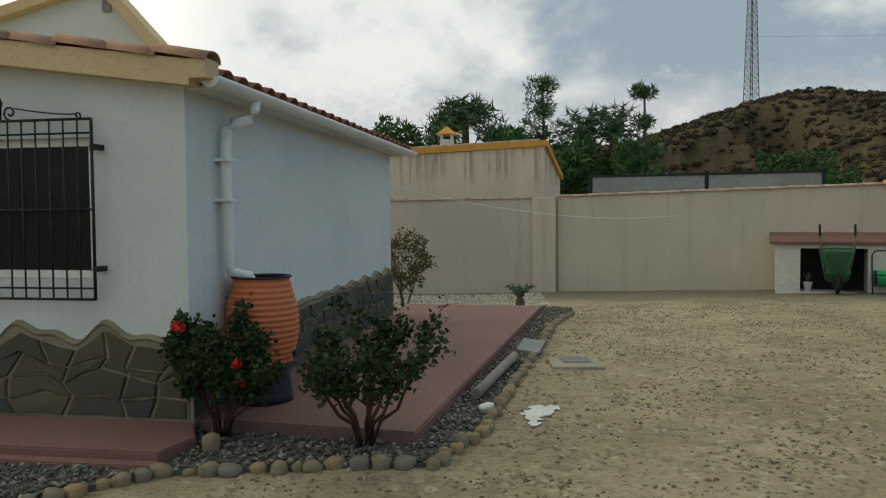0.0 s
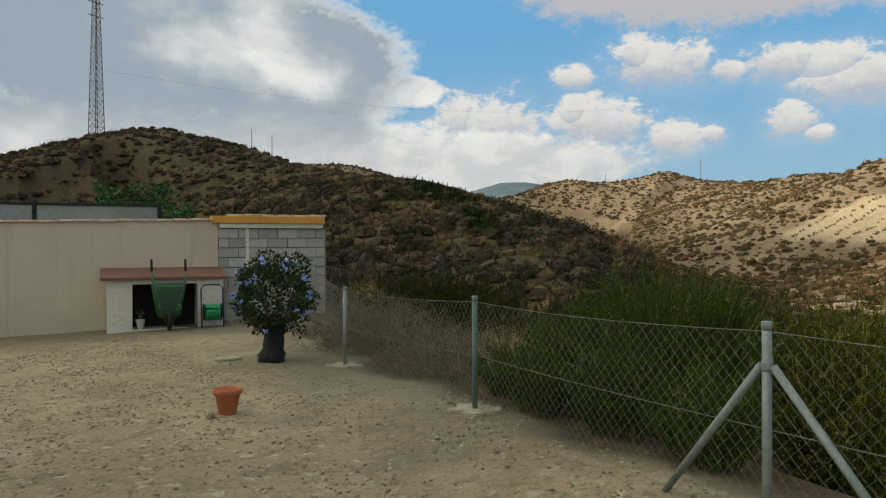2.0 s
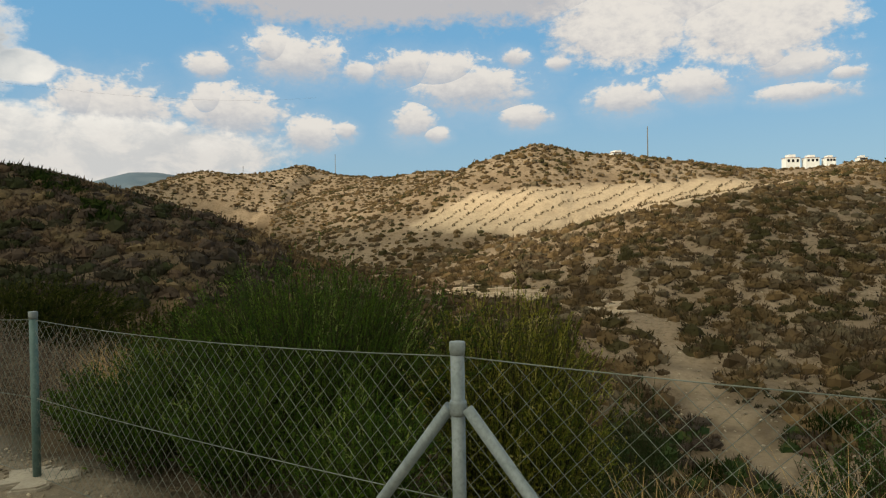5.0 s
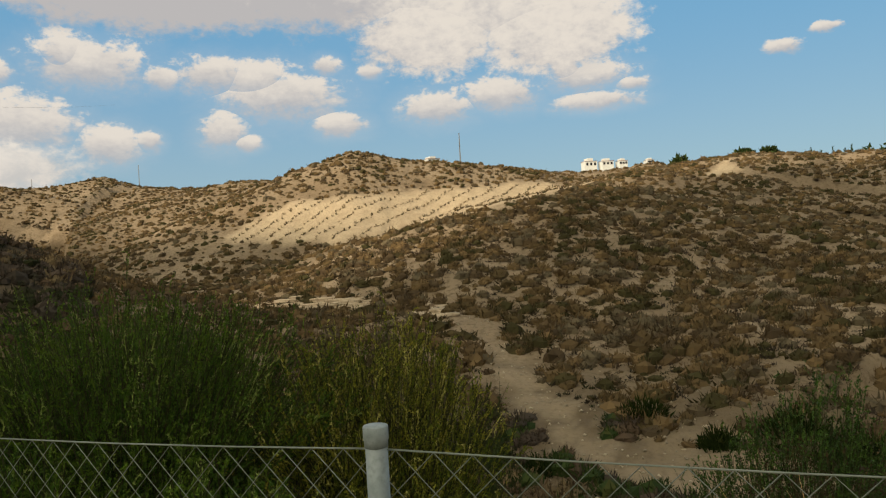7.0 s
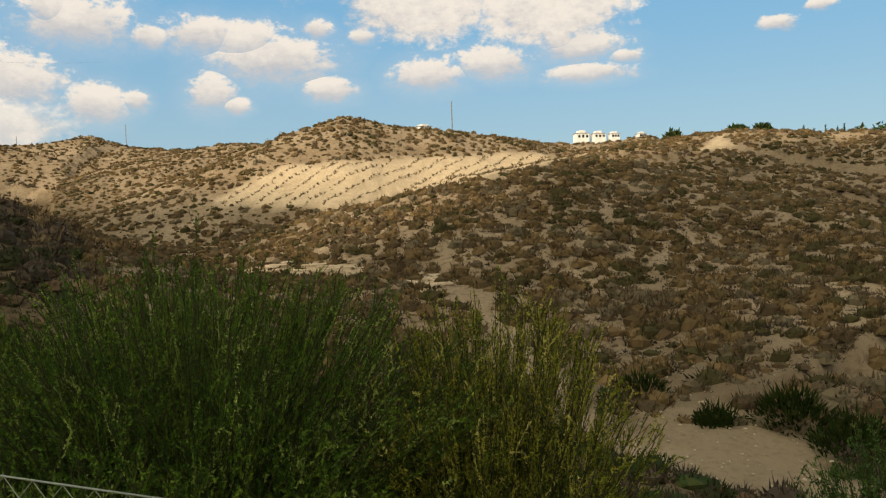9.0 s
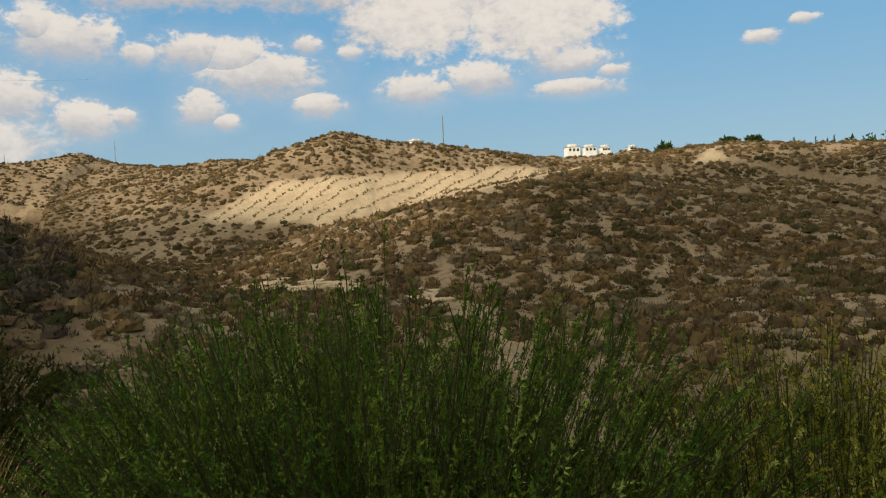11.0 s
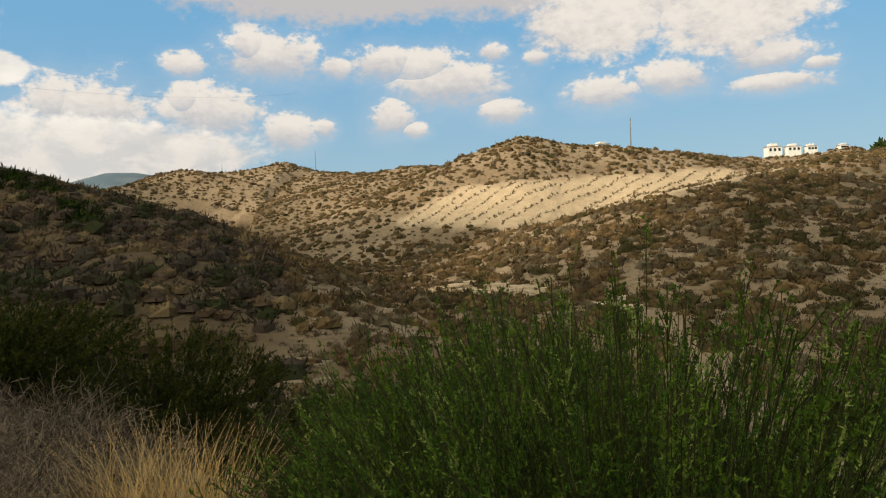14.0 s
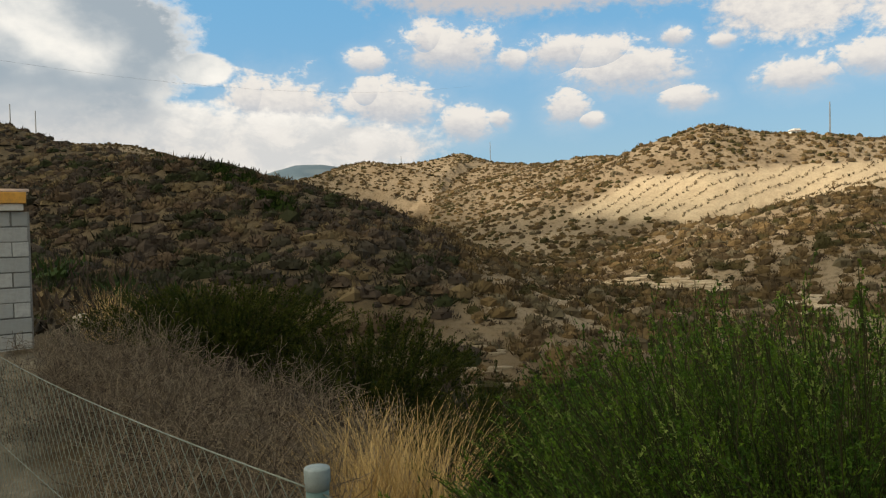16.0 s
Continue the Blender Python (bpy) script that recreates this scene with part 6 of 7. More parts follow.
# low plants over the near slopes
srng2 = np.random.RandomState(23)
x, y = sector(srng2, 2200, 18, 125, 9.5, 52, 0.6)
d_b, s_b, _ = along(x, y, FENCE)
d_s, _, _ = along(x, y, STREAM)
ok = (s_b * d_b > 2.0) & (d_s > 1.6) & (np.hypot((x - 47) / 7, (y + 7.5) / 5.5) > 1.0) & ~((np.hypot(x - 1, y - 16) < 11) & (y > 14.6) & (x < 10.5))
x, y = x[ok], y[ok]
near_tufts = [tuft(srng2, 92, 0.6, 0.145, 0.85, 0.80, 1.3) for _ in range(10)]
green = srng2.uniform(0, 1, len(x)) < 0.25
rr = np.hypot(x - 4, y - 4)
sz = srng2.uniform(0.3, 0.95, len(x)) * np.clip(rr / 20, 0.6, 1.6)
for name, pick, mat, label in (("slope_heath", ~green, "heath", "dry brown shrubs over the near slopes"), ("slope_greenery", green, "green_scrub", "dark green shrubs over the near slopes")):
    scatter(name, zip(x[pick], y[pick], ground_height(x[pick], y[pick])), near_tufts, sz[pick], mat, label, "scrub", srng2)
big_tufts = [tuft(srng2, 760, 0.3, 0.085, 0.8, 0.6, 1.2) for _ in range(3)]
for bx, by, s in ((54.8, -3.6, 1.9), (50.6, -7.7, 1.8), (51.2, -12.2, 2.8), (46.5, -13.8, 2.3), (36.0, 0.5, 1.3), (45.5, 3.0, 1.5)):
    t = big_tufts[srng2.randint(3)]
    ob = new("valley_shrub", array_mesh("valley_shrub", t * s * np.array([1.15, 1.15, 1.45]), np.arange(len(t)).reshape(-1, 3), MATS["valley_leaf"]))
    ob.location = (bx, by, height(bx, by) - 0.2)
    tagged(ob, "rounded dark green shrub beside the dry stream bed", "shrub", "shrubs beside the stream bed")
x, y = sector(srng2, 9000, 20, 112, 16, 110, 0.6)
d_s, _, _ = along(x, y, STREAM)
ok = (d_s < 3.5) | (np.hypot((x - 47) / 7, (y + 7.5) / 5.5) < 1.1) | ((srng2.uniform(0, 1, len(x)) < 0.2) & (x > y * 1.8))
pebbles("slope_stones", np.stack([x[ok], y[ok], ground_height(x[ok], y[ok]) + 0.02], -1), 0.04, 0.16, "pebble", "pale stones on the slopes and stream bed", "stones", srng2)


def ledges(name, spots, lo, hi, mat, label, rng):
    """Broken slabs of bedded rock, each lying across the slope, joined."""
    vs, ts, off = [], [], 0
    sides = 9
    for px, py, face in spots:
        ln, dp, th = rng.uniform(lo, hi), rng.uniform(0.3, 0.5), rng.uniform(0.10, 0.24)
        a = np.arange(sides) * 2 * np.pi / sides + rng.uniform(-0.25, 0.25, sides)
        ring = np.stack([np.cos(a) * ln * rng.uniform(0.75, 1.15, sides), np.sin(a) * ln * dp * rng.uniform(0.7, 1.2, sides)], -1)
        c, q = math.cos(face), math.sin(face)
        ring = ring @ np.array([[c, q], [-q, c]])
        z = height(px, py) + rng.uniform(-0.05, 0.25) * hi * 0.3
        rows = [np.column_stack([ring * k + [px, py], z + h * hi + rng.normal(0, 0.012, sides) * hi]) for k, h in ((0.86, -2 * th), (0.95, -0.6 * th), (0.84, -0.45 * th), (1.0, 0.0), (0.93, 0.35 * th))]
        vs.append(np.concatenate(rows + [[[px, py, z + 0.4 * th * hi]]]))
        for r_ in range(4):
            for k in range(sides):
                m = (k + 1) % sides
                ts += [(off + r_ * sides + k, off + r_ * sides + m, off + (r_ + 1) * sides + m), (off + r_ * sides + k, off + (r_ + 1) * sides + m, off + (r_ + 1) * sides + k)]
        ts += [(off + 4 * sides + k, off + 4 * sides + (k + 1) % sides, off + 5 * sides) for k in range(sides)]
        off += 5 * sides + 1
    return tagged(new(name, array_mesh(name, np.concatenate(vs), ts, MATS[mat])), label, "rocks", kind="stuff")


spots = []
for k in range(150):
    a, d = math.radians(srng2.uniform(50.5, 62.0)), srng2.choice([38.5, 40.5, 42.5, 44.5, 46.5, 49.0, 52.0, 55.0]) + srng2.normal(0, 0.35)
    spots.append((4.5 + d * math.sin(a), 4.6 + d * math.cos(a), -a + srng2.normal(0, 0.25)))
ledges("rock_ledges", spots, 0.5, 1.5, "ledge_rock", "pale weathered rock ledges breaking out of the slope", srng2)
spots = []
for k in range(90):
    u = srng2.uniform(0, 1)
    spots.append((107 - 14 * u + srng2.normal(0, 0.8), 46 - 22 * u + srng2.normal(0, 0.8), math.radians(-60) + srng2.normal(0, 0.3)))
for k in range(36):
    u = srng2.uniform(0, 1)
    spots.append((90 - 10 * u + srng2.normal(0, 0.8), 15.5 - 2 * u + srng2.normal(0, 0.9), math.radians(20) + srng2.normal(0, 0.4)))
ledges("stream_bank_rocks", spots, 0.8, 2.2, "pale_ledge", "pale sunlit rock broken out along the bank of the stream", srng2)
ob = new("boulder", stone_meshes[5].copy())
ob.data.materials[0] = MATS["pale_gravel"]
ob.matrix_world = pose(11.6, 16.2, height(11.6, 16.2) + 0.15, 0, 80, 20) @ Matrix.Diagonal((2.7, 1.9, 2.0, 1))
tagged(ob, "pale upright boulder beyond the block wall", "boulder")


# orchard rows on the tilled field
def orchard_sapling(rng):
    seg = []
    for _ in range(6):
        d = rng.normal(0, 0.8, 3) + np.array([0, 0, 0.8])
        d[2] = abs(d[2])
        seg.append((np.zeros(3), d / np.linalg.norm(d) * rng.uniform(0.35, 0.6)))
    v, t = wires(seg, 0.045)
    return v[t].reshape(-1, 3)


orng = np.random.RandomState(4)
sap = [orchard_sapling(orng) for _ in range(6)]
rows_x, rows_y = [], []
for k in range(42):
    for q in range(122):
        px, py = 108 + q * 1.14, 150 - q * 0.38 - k * 4.3
        rows_x.append(px + orng.normal(0, 0.25))
        rows_y.append(py + orng.normal(0, 0.25))
x, y = np.array(rows_x), np.array(rows_y)
ok = orchard_share(x, y) > 0.8
x, y = x[ok], y[ok]
scatter("orchard_saplings", zip(x, y, ground_height(x, y)), sap, orng.uniform(0.8, 1.5, len(x)), "scrub", "rows of young bare saplings on the tilled field", "saplings", orng, 0.0)


def rose_bush(rng, label, x, y, lean, size, leaf_n, flowers, mat="dark_leaf", bare=0.45):
    bush = thing("rose_bush", label, "rose bush", pose(x, y, 0.02))
    bm = bmesh.new()
    tips = []
    for k in range(9):
        a = k * 2 * math.pi / 9 + rng.uniform(-0.3, 0.3)
        out = rng.uniform(0.25, 0.62) * size
        p0 = Vector((0.04 * math.cos(a), 0.04 * math.sin(a), 0))
        p1 = Vector((0.45 * out * math.cos(a), 0.45 * out * math.sin(a), 0.30 * size))
        p2 = Vector((out * math.cos(a), out * math.sin(a), rng.uniform(0.62, 0.98) * size))
        tube(bm, [p0, p1 * 0.5 + Vector((0, 0, 0.06)), p1, (p1 + p2) / 2 + Vector((0, 0, 0.03)), p2], [0.017, 0.014, 0.012, 0.009, 0.005], 6)
        for q in range(4):
            s = p1.lerp(p2, rng.uniform(0.1, 0.9))
            e = s + Vector((rng.normal(0, 0.11), rng.normal(0, 0.11), rng.uniform(0.08, 0.24))) * size
            tube(bm, [s, (s + e) / 2 + Vector((0.01, 0, 0)), e], [0.007, 0.005, 0.003], 5)
            tips.append((s, e))
        tips.append((p1, p2))
    tagged(part("branch_mass", bm, "red_bark", bush), kind="stuff")
    pts = []
    for _ in range(int(leaf_n * 2.5)):
        s, e = tips[rng.randint(len(tips))]
        p = np.array(s.lerp(e, rng.uniform(0.35, 1.15))) + rng.normal(0, 0.034 * size, 3)
        if p[2] > bare * size * rng.uniform(0.7, 1.0):
            pts.append(p)
    pts = np.array(pts)
    v, t = leaf_tris(rng, pts, np.repeat([[0, 0, 0.2]], len(pts), 0) + rng.normal(0, 0.6, (len(pts), 3)), 0.042, 0.75, True)
    grown(bush, "foliage", v, t, mat)
    for _ in range(flowers):
        s, e = tips[rng.randint(len(tips))]
        p = np.array(e) + np.array([0, -0.06, 0.03])
        q = np.repeat(p[None], 26, 0) + rng.normal(0, 0.010, (26, 3))
        d = rng.normal(0, 1, (26, 3))
        d[:, 2] += 0.5
        v, t = leaf_tris(rng, q, d, 0.04, 1.0)
        grown(bush, "bloom", v, t, "rose_red")
    return bush


rrng = np.random.RandomState(15)
rose_bush(rrng, "dark leafy rose bush with small red blooms", -1.86, 5.22, 0, 0.88, 3600, 4, bare=0.18)
rose_bush(rrng, "rose bush with bare red stems below dark leaves", -0.83, 5.08, 0, 0.93, 1500, 0, bare=0.5)


def round_shrub(rng, name, label, x, y, trunk_h, r, cz, n, leaf, mat, trunks=1, bloom=0, tr=0.035):
    ob = thing(name, label, "shrub", pose(x, y, height(x, y)))
    bm = bmesh.new()
    for k in range(trunks):
        a = k * 2.1
        o = 0.05 * (trunks > 1)
        tube(bm, [(o * math.cos(a), o * math.sin(a), -0.03), (1.6 * o * math.cos(a), 1.6 * o * math.sin(a), trunk_h * 0.5), (r * 0.3 * math.cos(a), r * 0.3 * math.sin(a), trunk_h), (r * 0.55 * math.cos(a), r * 0.55 * math.sin(a), cz)], [tr, tr * 0.85, tr * 0.7, tr * 0.3], 8)
        for q in range(5):
            b = a + q * 1.3
            tube(bm, [(r * 0.25 * math.cos(a), r * 0.25 * math.sin(a), trunk_h * 0.95), (r * 0.5 * math.cos(b), r * 0.5 * math.sin(b), (trunk_h + cz) / 2), (r * 0.8 * math.cos(b), r * 0.8 * math.sin(b), cz + 0.15 * r)], [tr * 0.5, tr * 0.35, tr * 0.15], 5)
    part("trunk", bm, "bark", ob)
    d = rng.normal(size=(n, 3))
    d /= np.linalg.norm(d, axis=1)[:, None]
    lump = 1 + 0.26 * np.sin(5 * d[:, 0] + 2) * np.sin(4 * d[:, 1]) + 0.12 * np.sin(7 * d[:, 2] + 3 * d[:, 0])
    rad = r * lump * rng.uniform(0.35, 1.0, n) ** 0.4
    p = d * rad[:, None] * np.array([1, 1, 0.95]) + np.array([0, 0, cz])
    v, t = leaf_tris(rng, p, d, leaf, 0.6, True)
    grown(ob, "crown", v, t, mat)
    for _ in range(bloom):
        u = rng.normal(size=3)
        u[1] -= 0.5
        u /= np.linalg.norm(u)
        c = u * r * 1.02 * np.array([1, 1, 0.95]) + np.array([0, 0, cz])
        q = np.repeat(c[None], 16, 0) + rng.normal(0, 0.018, (16, 3))
        v, t = leaf_tris(rng, q, rng.normal(0, 1, (16, 3)), 0.035, 0.9)
        grown(ob, "bloom", v, t, "plumbago_blue")
    return ob


plumbago = round_shrub(rrng, "plumbago_bush", "round dark green shrub with blue flower heads", 6.15, 10.35, 0.42, 0.55, 0.93, 5200, 0.055, "dark_leaf", 1, 30, 0.06)
bm = turned(bmesh.new(), [(0.17, -0.02), (0.175, 0.08), (0.14, 0.17), (0.125, 0.28), (0.13, 0.40), (0.14, 0.5)], 14)
for v in bm.verts:
    k = 1 + 0.22 * math.sin(9 * v.co.z + 3 * math.atan2(v.co.y, v.co.x)) + 0.14 * math.sin(31 * v.co.z + 5 * math.atan2(v.co.y, v.co.x))
    v.co.x, v.co.y = v.co.x * k + 0.03 * v.co.z, v.co.y * k
stump = part("stump", bm, "rubber", plumbago, "dark gnarled stump")
bm = bmesh.new()
slab(bm, [(5.75 + 0.22 * math.cos(k * math.pi / 8), 10.9 + 0.16 * math.sin(k * math.pi / 8)) for k in range(16)], height(5.75, 10.9) - 0.05, height(5.75, 10.9) + 0.03, 0.01)
tagged(part("stepping_slab", bm, "concrete"), "rough concrete disc on the ground by the shrub", "slab")
round_shrub(rrng, "garden_shrub", "yellowish green multi-stemmed shrub behind the terrace", -1.62, 14.9, 0.35, 0.52, 0.98, 2300, 0.06, "yellow_leaf", 4, 0, 0.025)
sago = thing("sago_palm", "small sago palm with a short dark trunk", "palm", pose(0.62, 14.6, height(0.62, 14.6)))
bm = turned(bmesh.new(), [(0.07, -0.02), (0.09, 0.06), (0.08, 0.16), (0.04, 0.19)], 12)
part("trunk", bm, "bark", sago)
for k in range(12):
    a = k * 2 * math.pi / 12
    n = 26
    u = np.linspace(0.1, 1, n)
    spine = np.stack([0.26 * u * math.cos(a), 0.26 * u * math.sin(a), 0.17 + 0.34 * u - 0.10 * u * u], -1)
    v, t = leaf_tris(rrng, np.repeat(spine, 2, 0), np.tile([[-math.sin(a), math.cos(a), 0.3], [math.sin(a), -math.cos(a), 0.3]], (n, 1)), 0.07, 0.25)
    grown(sago, "frond", v, t, "palm_leaf")


# ---------------------------------------------------------------- trees beyond the boundary wall
def pine(rng, label, az_, d, top, base_clear, r, layers, n):
    x, y, _ = bearing(az_, 0, d, (0, 0, 0))
    zb = height(x, y)
    ob = thing("pine_tree", label, "tree", pose(x, y, zb))
    H = top - zb
    bm = bmesh.new()
    tube(bm, [(0, 0, -0.1), (0.1, 0.05, H * 0.5), (0.0, 0.0, H * 0.97)], [0.14, 0.1, 0.03], 8)
    centres = []
    for k in range(layers):
        z = H * (base_clear + (1 - base_clear) * (k + 0.5) / layers)
        reach = r * (1.15 - 0.75 * (k / layers)) * rng.uniform(0.6, 1.1)
        for q in range(3):
            a = rng.uniform(0, 2 * math.pi)
            e = (reach * math.cos(a), reach * math.sin(a), z + rng.uniform(-0.15, 0.55) * reach)
            tube(bm, [(0.03, 0, z - 0.15), (e[0] * 0.5, e[1] * 0.5, z), e], [0.035, 0.025, 0.012], 5)
            centres.append((e, rng.uniform(0.30, 0.46) * r))
        centres.append(((0, 0, z + 0.1), 0.3 * r))
    part("trunk", bm, "bark", ob)
    c = np.array([k[0] for k in centres])
    s = np.array([k[1] for k in centres])
    pick = rng.randint(0, len(c), n)
    dd = rng.normal(size=(n, 3))
    dd /= np.linalg.norm(dd, axis=1)[:, None]
    p = c[pick] + dd * (s[pick] * rng.uniform(0.2, 1, n) ** 0.5)[:, None] * np.array([1, 1, 1.0])
    v, t = leaf_tris(rng, p, dd + np.array([0, 0, 0.4]), 0.20, 0.22)
    grown(ob, "crown", v, t, "tree_leaf")
    return ob


def leafy_tree(rng, label, az_, d, top, low, r, n, leaf=0.22, mat="tree_leaf"):
    x, y, _ = bearing(az_, 0, d, (0, 0, 0))
    zb = height(x, y)
    ob = thing("tree", label, "tree", pose(x, y, zb))
    bm = bmesh.new()
    tube(bm, [(0, 0, -0.1), (0.05, 0, (low - zb) + 0.3), (0, 0.05, (top - zb) * 0.85)], [0.16, 0.12, 0.03], 8)
    for q in range(7):
        a = q * 0.9
        z = (low - zb) + (top - low) * rng.uniform(0.1, 0.5)
        tube(bm, [(0, 0, z - 0.3), (0.5 * r * math.cos(a), 0.5 * r * math.sin(a), z), (0.85 * r * math.cos(a), 0.85 * r * math.sin(a), z + 0.4)], [0.06, 0.04, 0.015], 5)
    part("trunk", bm, "bark", ob)
    m = 26
    n = int(n * 1.15)
    cc = np.stack([rng.uniform(-1.0, 1.0, m) * r, rng.uniform(-0.8, 0.8, m) * r, rng.uniform(max(low - zb, 0.2), top - zb - 0.35 * r, m)], -1)
    pick = rng.randint(0, m, n)
    dd = rng.normal(size=(n, 3))
    dd /= np.linalg.norm(dd, axis=1)[:, None]
    p = cc[pick] + dd * (r * 0.42 * rng.uniform(0.3, 1, n) ** 0.5)[:, None]
    v, t = leaf_tris(rng, p, dd, leaf, 0.5)
    grown(ob, "crown", v, t, mat)
    return ob


def palm(rng, label, az_, d, top, r, fronds, droop, name="palm_tree"):
    x, y, _ = bearing(az_, 0, d, (0, 0, 0))
    zb = height(x, y)
    H = top - zb - r * 0.45
    ob = thing(name, label, "palm", pose(x, y, zb))
    bm = bmesh.new()
    tube(bm, [(0, 0, -0.1), (0.05, 0, H * 0.5), (0, 0, H)], [0.22, 0.17, 0.16], 10)
    part("trunk", bm, "bark", ob)
    for k in range(fronds):
        a = k * 2.399 + rng.uniform(-0.2, 0.2)
        up = 1.25 - 1.5 * (k / fronds)
        n = 30
        u = np.linspace(0.05, 1, n)
        spine = np.stack([r * u * math.cos(a) * math.cos(up), r * u * math.sin(a) * math.cos(up), H + r * (math.sin(up) * u - droop * u * u)], -1)
        sd = np.array([-math.sin(a), math.cos(a), 0])
        dirs = np.repeat(np.stack([sd + [0, 0, 0.2], -sd + [0, 0, 0.2]]), n, 0).reshape(2, n, 3).transpose(1, 0, 2).reshape(-1, 3)
        v, t = leaf_tris(rng, np.repeat(spine, 2, 0), dirs, 0.36 * r * 0.6, 0.16)
        grown(ob, "frond", v, t, "palm_leaf")
    return ob


trng = np.random.RandomState(8)
palm(trng, "dark green fan palm behind the lean-to", -1.6, 33, 6.5, 1.9, 40, 0.5)
leafy_tree(trng, "dark leafy tree behind the lean-to", -5.4, 36, 6.4, 1.2, 1.5, 4200, 0.26)
leafy_tree(trng, "dark leafy tree behind the lean-to", 1.9, 35, 5.8, 1.0, 1.5, 4200, 0.26)
pine(trng, "slender dark pine with tufted crown", 4.1, 34, 7.7, 0.2, 1.15, 6, 5200)
leafy_tree(trng, "dense dark green tree above the wall", 4.6, 30, 4.7, 0.4, 1.5, 5200, 0.24)
palm(trng, "spiky dark palm above the wall", 7.2, 31, 5.4, 1.5, 24, 0.25)
palm(trng, "spiky dark palm above the wall", 9.2, 31, 5.5, 1.5, 24, 0.25)
leafy_tree(trng, "dense dark green tree above the wall", 7.6, 32, 4.6, 0.3, 1.7, 5600, 0.24)
leafy_tree(trng, "dense dark green tree above the wall", 9.7, 31, 4.2, 0.3, 1.4, 5000, 0.24)
leafy_tree(trng, "dense dark green tree behind the lean-to", -0.6, 36, 5.2, 0.6, 1.7, 4600, 0.26)
leafy_tree(trng, "dense dark green tree above the wall", 13.0, 33, 3.2, 0.0, 1.5, 3600, 0.24)
leafy_tree(trng, "conical mid-green tree above the wall", 11.2, 29, 4.7, 0.6, 0.85, 2600, 0.16)
pine(trng, "slender young pine with a tiered crown", 11.35, 33, 7.1, 0.3, 0.75, 4, 2600)


def hedge(rng, label, az0, az1, d, low, top, n):
    x, y, _ = bearing((az0 + az1) / 2, 0, d, (0, 0, 0))
    zb = height(x, y)
    half = d * math.radians(az1 - az0) / 2
    ob = thing("hedge", label, "hedge", pose(x, y, zb, 0, 0, -(az0 + az1) / 2))
    p = np.stack([rng.uniform(-half, half, n), rng.uniform(-0.4, 0.4, n), rng.uniform(0.1, top - zb, n) ** 1.0], -1)
    p[:, 2] += 0.12 * np.sin(p[:, 0] * 3)
    v, t = leaf_tris(rng, p, rng.normal(size=(n, 3)), 0.17, 0.6)
    grown(ob, "foliage", v, t, "tree_leaf")
    bm = bmesh.new()
    for k in range(5):
        xx = half * (k - 2) / 2.5
        tube(bm, [(xx, 0, -0.1), (xx + 0.05, 0, (top - zb) * 0.8)], [0.04, 0.015], 5)
    part("stem_mass", bm, "bark", ob)


hedge(trng, "dense clipped green hedge beyond the screen", 18.9, 24.0, 30, 2.9, 3.75, 3600)
hedge(trng, "bright green shrub beyond the screen", 23.2, 25.2, 29, 2.2, 3.0, 1100)

# ---------------------------------------------------------------- lattice pylon, masts, villas on the skyline
tx, ty, _ = bearing(18.5, 0, 258, (0, 0, 0))
tower = thing("lattice_tower", "tall grey steel lattice telecom tower on the hill", "tower", pose(tx, ty, height(tx, ty) - 1, 0, 0, 20))
TH, W0, W1 = 52.0, 1.75, 0.62
for sx in (-1, 1):
    for sy in (-1, 1):
        bm = bmesh.new()
        tube(bm, [(sx * W0, sy * W0, 0), (sx * W1, sy * W1, TH)], 0.13, 6)
        part("leg", bm, "grey_steel", tower)
levels = 26
seg = []
for k in range(levels):
    z0, z1 = TH * k / levels, TH * (k + 1) / levels
    w0, w1 = W0 + (W1 - W0) * k / levels, W0 + (W1 - W0) * (k + 1) / levels
    for a, b in (((-1, -1), (1, -1)), ((1, -1), (1, 1)), ((1, 1), (-1, 1)), ((-1, 1), (-1, -1))):
        p0, p1 = (a[0] * w0, a[1] * w0, z0), (b[0] * w0, b[1] * w0, z0)
        q0, q1 = (a[0] * w1, a[1] * w1, z1), (b[0] * w1, b[1] * w1, z1)
        seg += [(p0, q1), (p1, q0), (q0, q1)]
v, t = wires(seg, 0.07)
ob = grown(tower, "bracing", v, t, "grey_steel")
for k in range(3):
    bm = bmesh.new()
    box(bm, (-2.6, -0.1, TH * (0.80 + 0.08 * k)), (2.6, 0.1, TH * (0.80 + 0.08 * k) + 0.25))
    part("cross_arm", bm, "grey_steel", tower)
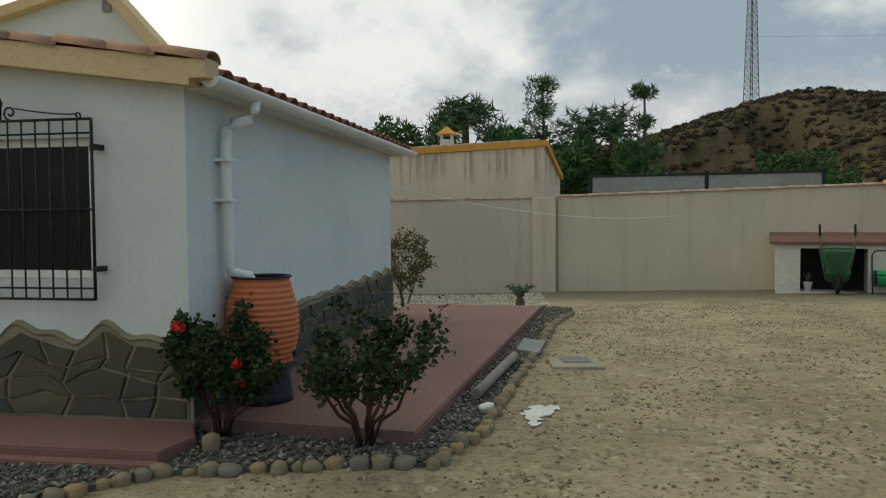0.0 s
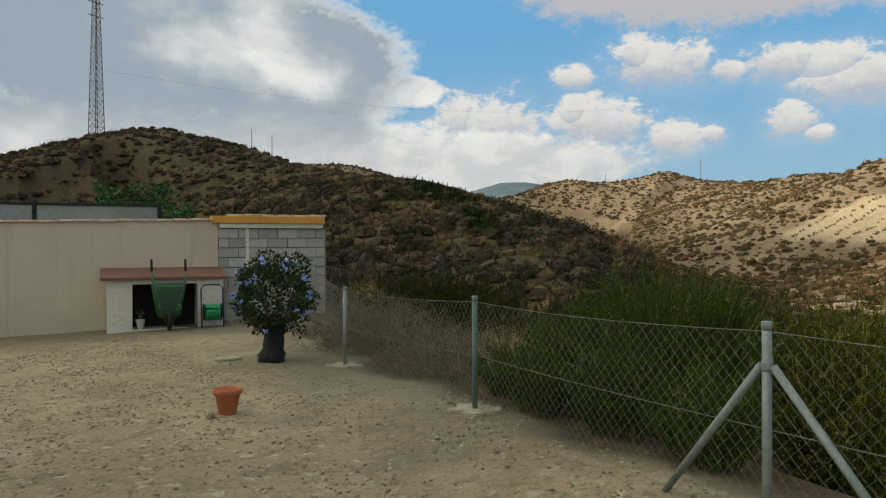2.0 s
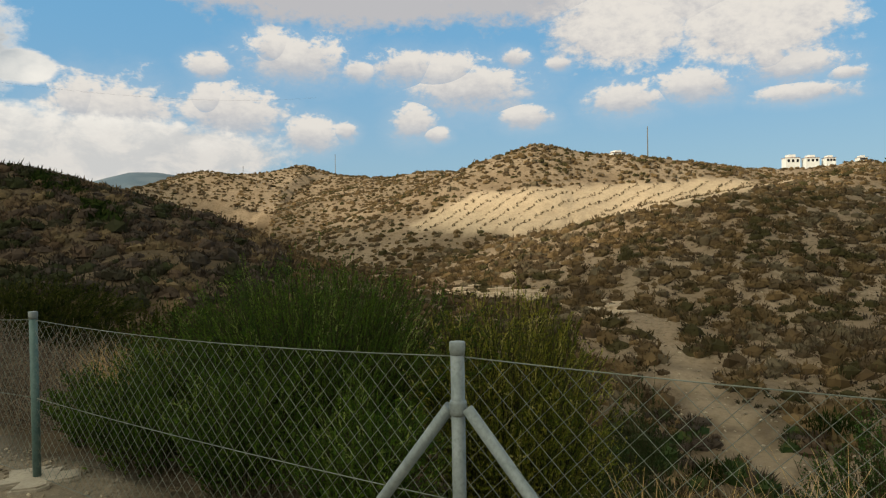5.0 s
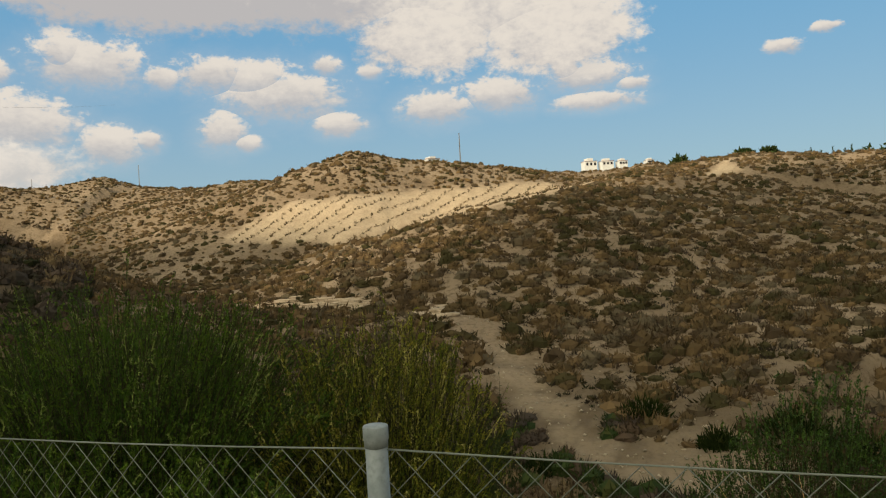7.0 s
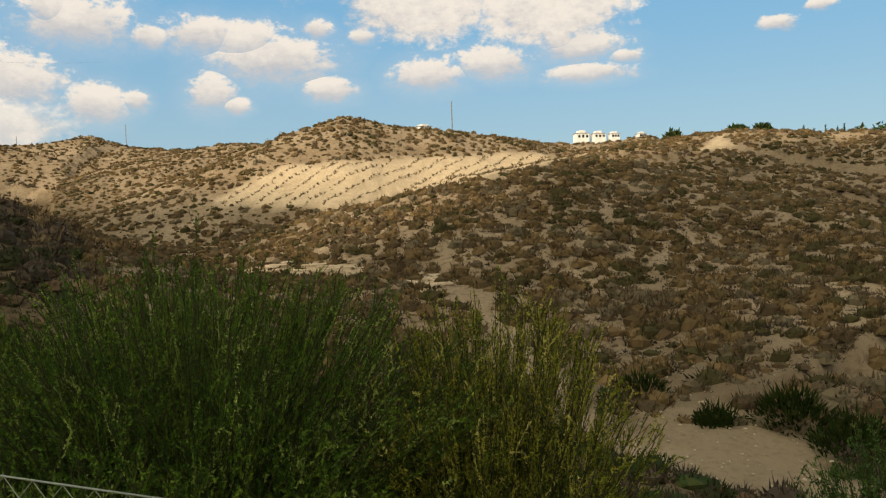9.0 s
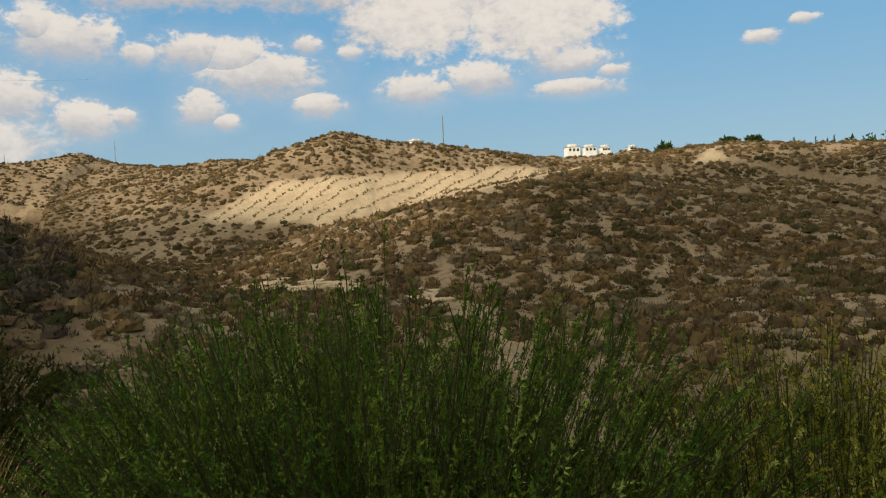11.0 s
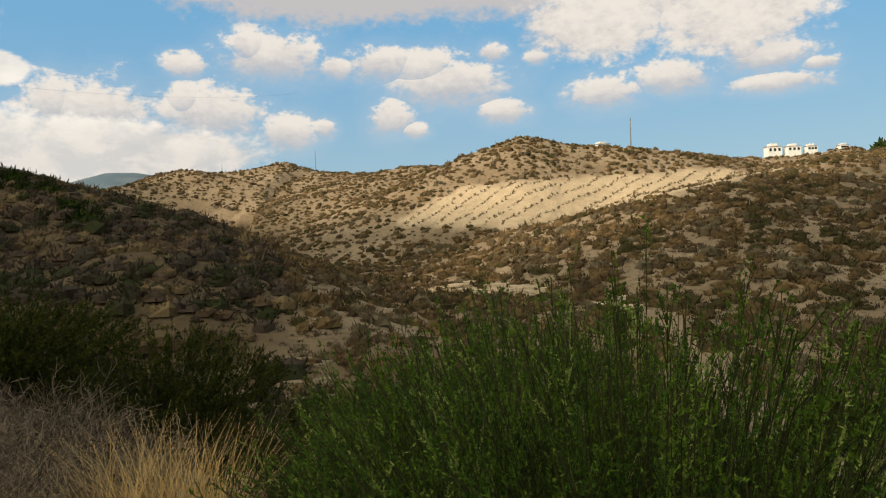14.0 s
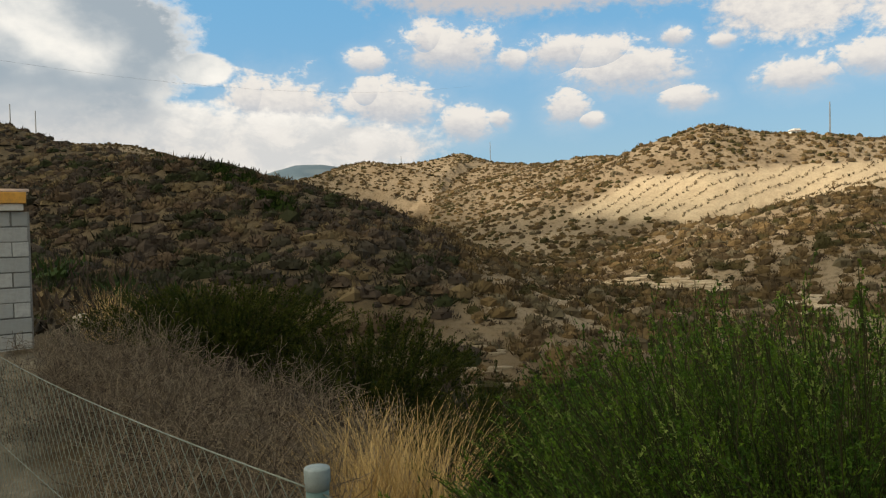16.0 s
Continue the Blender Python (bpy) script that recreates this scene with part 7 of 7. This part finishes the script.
for az_, d, e0, e1, wide in ((28.66, 520, 6.9, 8.5, 0.6), (30.1, 520, 6.3, 8.15, 0.55), (54.65, 900, 4.4, 5.3, 0.5), (61.25, 880, 4.6, 6.15, 0.7), (84.1, 420, 4.8, 7.6, 0.5)):
    x, y, z0 = bearing(az_, e0 - 0.5, d)
    z1 = bearing(az_, e1, d)[2]
    mast = thing("mast", "thin distant steel lattice mast on the skyline", "mast", pose(x, y, min(z0, height(x, y))))
    hgt = z1 - min(z0, height(x, y))
    for s in range(3):
        a = s * 2.1
        bm = bmesh.new()
        tube(bm, [(wide * math.cos(a), wide * math.sin(a), 0), (wide * 0.25 * math.cos(a), wide * 0.25 * math.sin(a), hgt)], 0.09 + d * 0.00012, 5)
        part("leg", bm, "grey_steel", mast)
    seg = []
    for k in range(18):
        a, b = k * 2.1, (k + 1) * 2.1
        w0, w1 = wide * (1 - 0.75 * k / 18), wide * (1 - 0.75 * (k + 1) / 18)
        seg.append(((w0 * math.cos(a), w0 * math.sin(a), hgt * k / 18), (w1 * math.cos(b), w1 * math.sin(b), hgt * (k + 1) / 18)))
    v, t = wires(seg, 0.08)
    grown(mast, "bracing", v, t, "grey_steel")


def villa(az_, d, e_top, w, h, label):
    x, y, zt = bearing(az_, e_top, d)
    zb = zt - h
    ob = thing("villa", label, "house", pose(x, y, zb, 0, 0, -az_ + 20))
    bm = bmesh.new()
    box(bm, (-w / 2, -3.5, -6), (w / 2, 3.5, h * 0.72))
    part("wall", bm, "white_render", ob)
    bm = bmesh.new()
    box(bm, (-w / 2 * 0.55, -2.8, h * 0.722), (w / 2 * 0.4, 3.0, h))
    part("upper_wall", bm, "white_render", ob)
    bm = bmesh.new()
    box(bm, (-w / 2 - 0.3, -3.8, h * 0.70), (w / 2 + 0.3, 3.8, h * 0.721))
    part("roof", bm, "clay_tile", ob)
    for k in range(3):
        cx = -w * 0.32 + k * w * 0.32
        bm = bmesh.new()
        box(bm, (cx - 0.6, -3.56, h * 0.28), (cx + 0.6, -3.44, h * 0.55))
        part("window", bm, "dark_glass", ob)


for az_, e, w, h in ((93.5, 5.1, 7.5, 6.0), (94.7, 5.0, 7.0, 5.0), (95.8, 4.92, 5.0, 4.5), (97.7, 4.8, 4.0, 3.5)):
    villa(az_, 470, e, w, h, "white flat-roofed villa on the far ridge")
villa(81.9, 330, 5.95, 5.5, 3.2, "small pale villa behind the hill top")
for az_, d, e in ((108.2, 330, 4.55), (108.8, 330, 4.35), (109.5, 330, 4.5), (110.2, 330, 4.3), (110.6, 335, 4.55)):
    x, y, zt = bearing(az_, e, d)
    zb = height(x, y)
    tree_ob = thing("cypress", "slim dark cypress on the far ridge", "tree", pose(x, y, zb), "cypresses on the far ridge")
    bm = bmesh.new()
    tube(bm, [(0, 0, -0.3), (0, 0, (zt - zb) * 0.9)], [0.2, 0.05], 6)
    part("trunk", bm, "bark", tree_ob)
    n = 300
    u = trng.uniform(0.08, 1, n)
    a = trng.uniform(0, 2 * np.pi, n)
    rr = 0.75 * np.sin(np.pi * np.clip(u, 0, 1) ** 0.7) * trng.uniform(0.5, 1, n)
    p = np.stack([rr * np.cos(a), rr * np.sin(a), u * (zt - zb)], -1)
    v, t = leaf_tris(trng, p, np.repeat([[0, 0, 1.0]], n, 0), 0.8, 0.4)
    grown(tree_ob, "crown", v, t, "dark_leaf")
for az_, d, e, r in ((99.8, 300, 4.75, 3.0), (104.0, 280, 4.85, 3.2), (105.6, 280, 4.85, 2.8), (111.6, 320, 4.3, 3.0), (112.6, 320, 4.45, 3.2), (113.8, 320, 4.5, 3.4), (115.2, 320, 4.4, 3.4)):
    x, y, zt = bearing(az_, e, d)
    zb = height(x, y)
    leafy = thing("tree", "broad green tree on the far ridge", "tree", pose(x, y, zb))
    n = 700
    dd = trng.normal(size=(n, 3))
    dd /= np.linalg.norm(dd, axis=1)[:, None]
    hh = max(zt - zb, 2.0)
    p = dd * trng.uniform(0.4, 1, (n, 1)) * np.array([r, r, hh * 0.45]) * (1 + 0.2 * np.sin(4 * dd[:, :1])) + np.array([0, 0, hh * 0.55])
    v, t = leaf_tris(trng, p, dd, 1.3, 0.7)
    grown(leafy, "crown", v, t, "green_scrub" if az_ < 107 else "dark_leaf")
    bm = bmesh.new()
    tube(bm, [(0, 0, -0.5), (0, 0, hh * 0.6)], [0.25, 0.1], 6)
    part("trunk", bm, "bark", leafy)

# clothes line from the house to the wall, and the power line over the valley
cable = bmesh.new()
a, b = HOUSE @ Vector((0.02, 6.0, 2.05)), WALL @ Vector((2.6, -0.03, 1.55))
tube(cable, [a.lerp(b, k / 16) - Vector((0, 0, 0.22 * 4 * (k / 16) * (1 - k / 16))) for k in range(17)], 0.006, 5)
tagged(part("clothes_line", cable, "plastic_white"), "thin white line strung from house to wall", "cable")
a, b = Vector(bearing(18.5, 12.0, 258)), Vector(bearing(60, 10.2, 420))
cable = bmesh.new()
tube(cable, [a.lerp(b, k / 24) - Vector((0, 0, 9.0 * 4 * (k / 24) * (1 - k / 24))) for k in range(25)], 0.022, 5)
tagged(part("power_line", cable, "grey_steel"), "thin overhead power line from the tower", "cable")
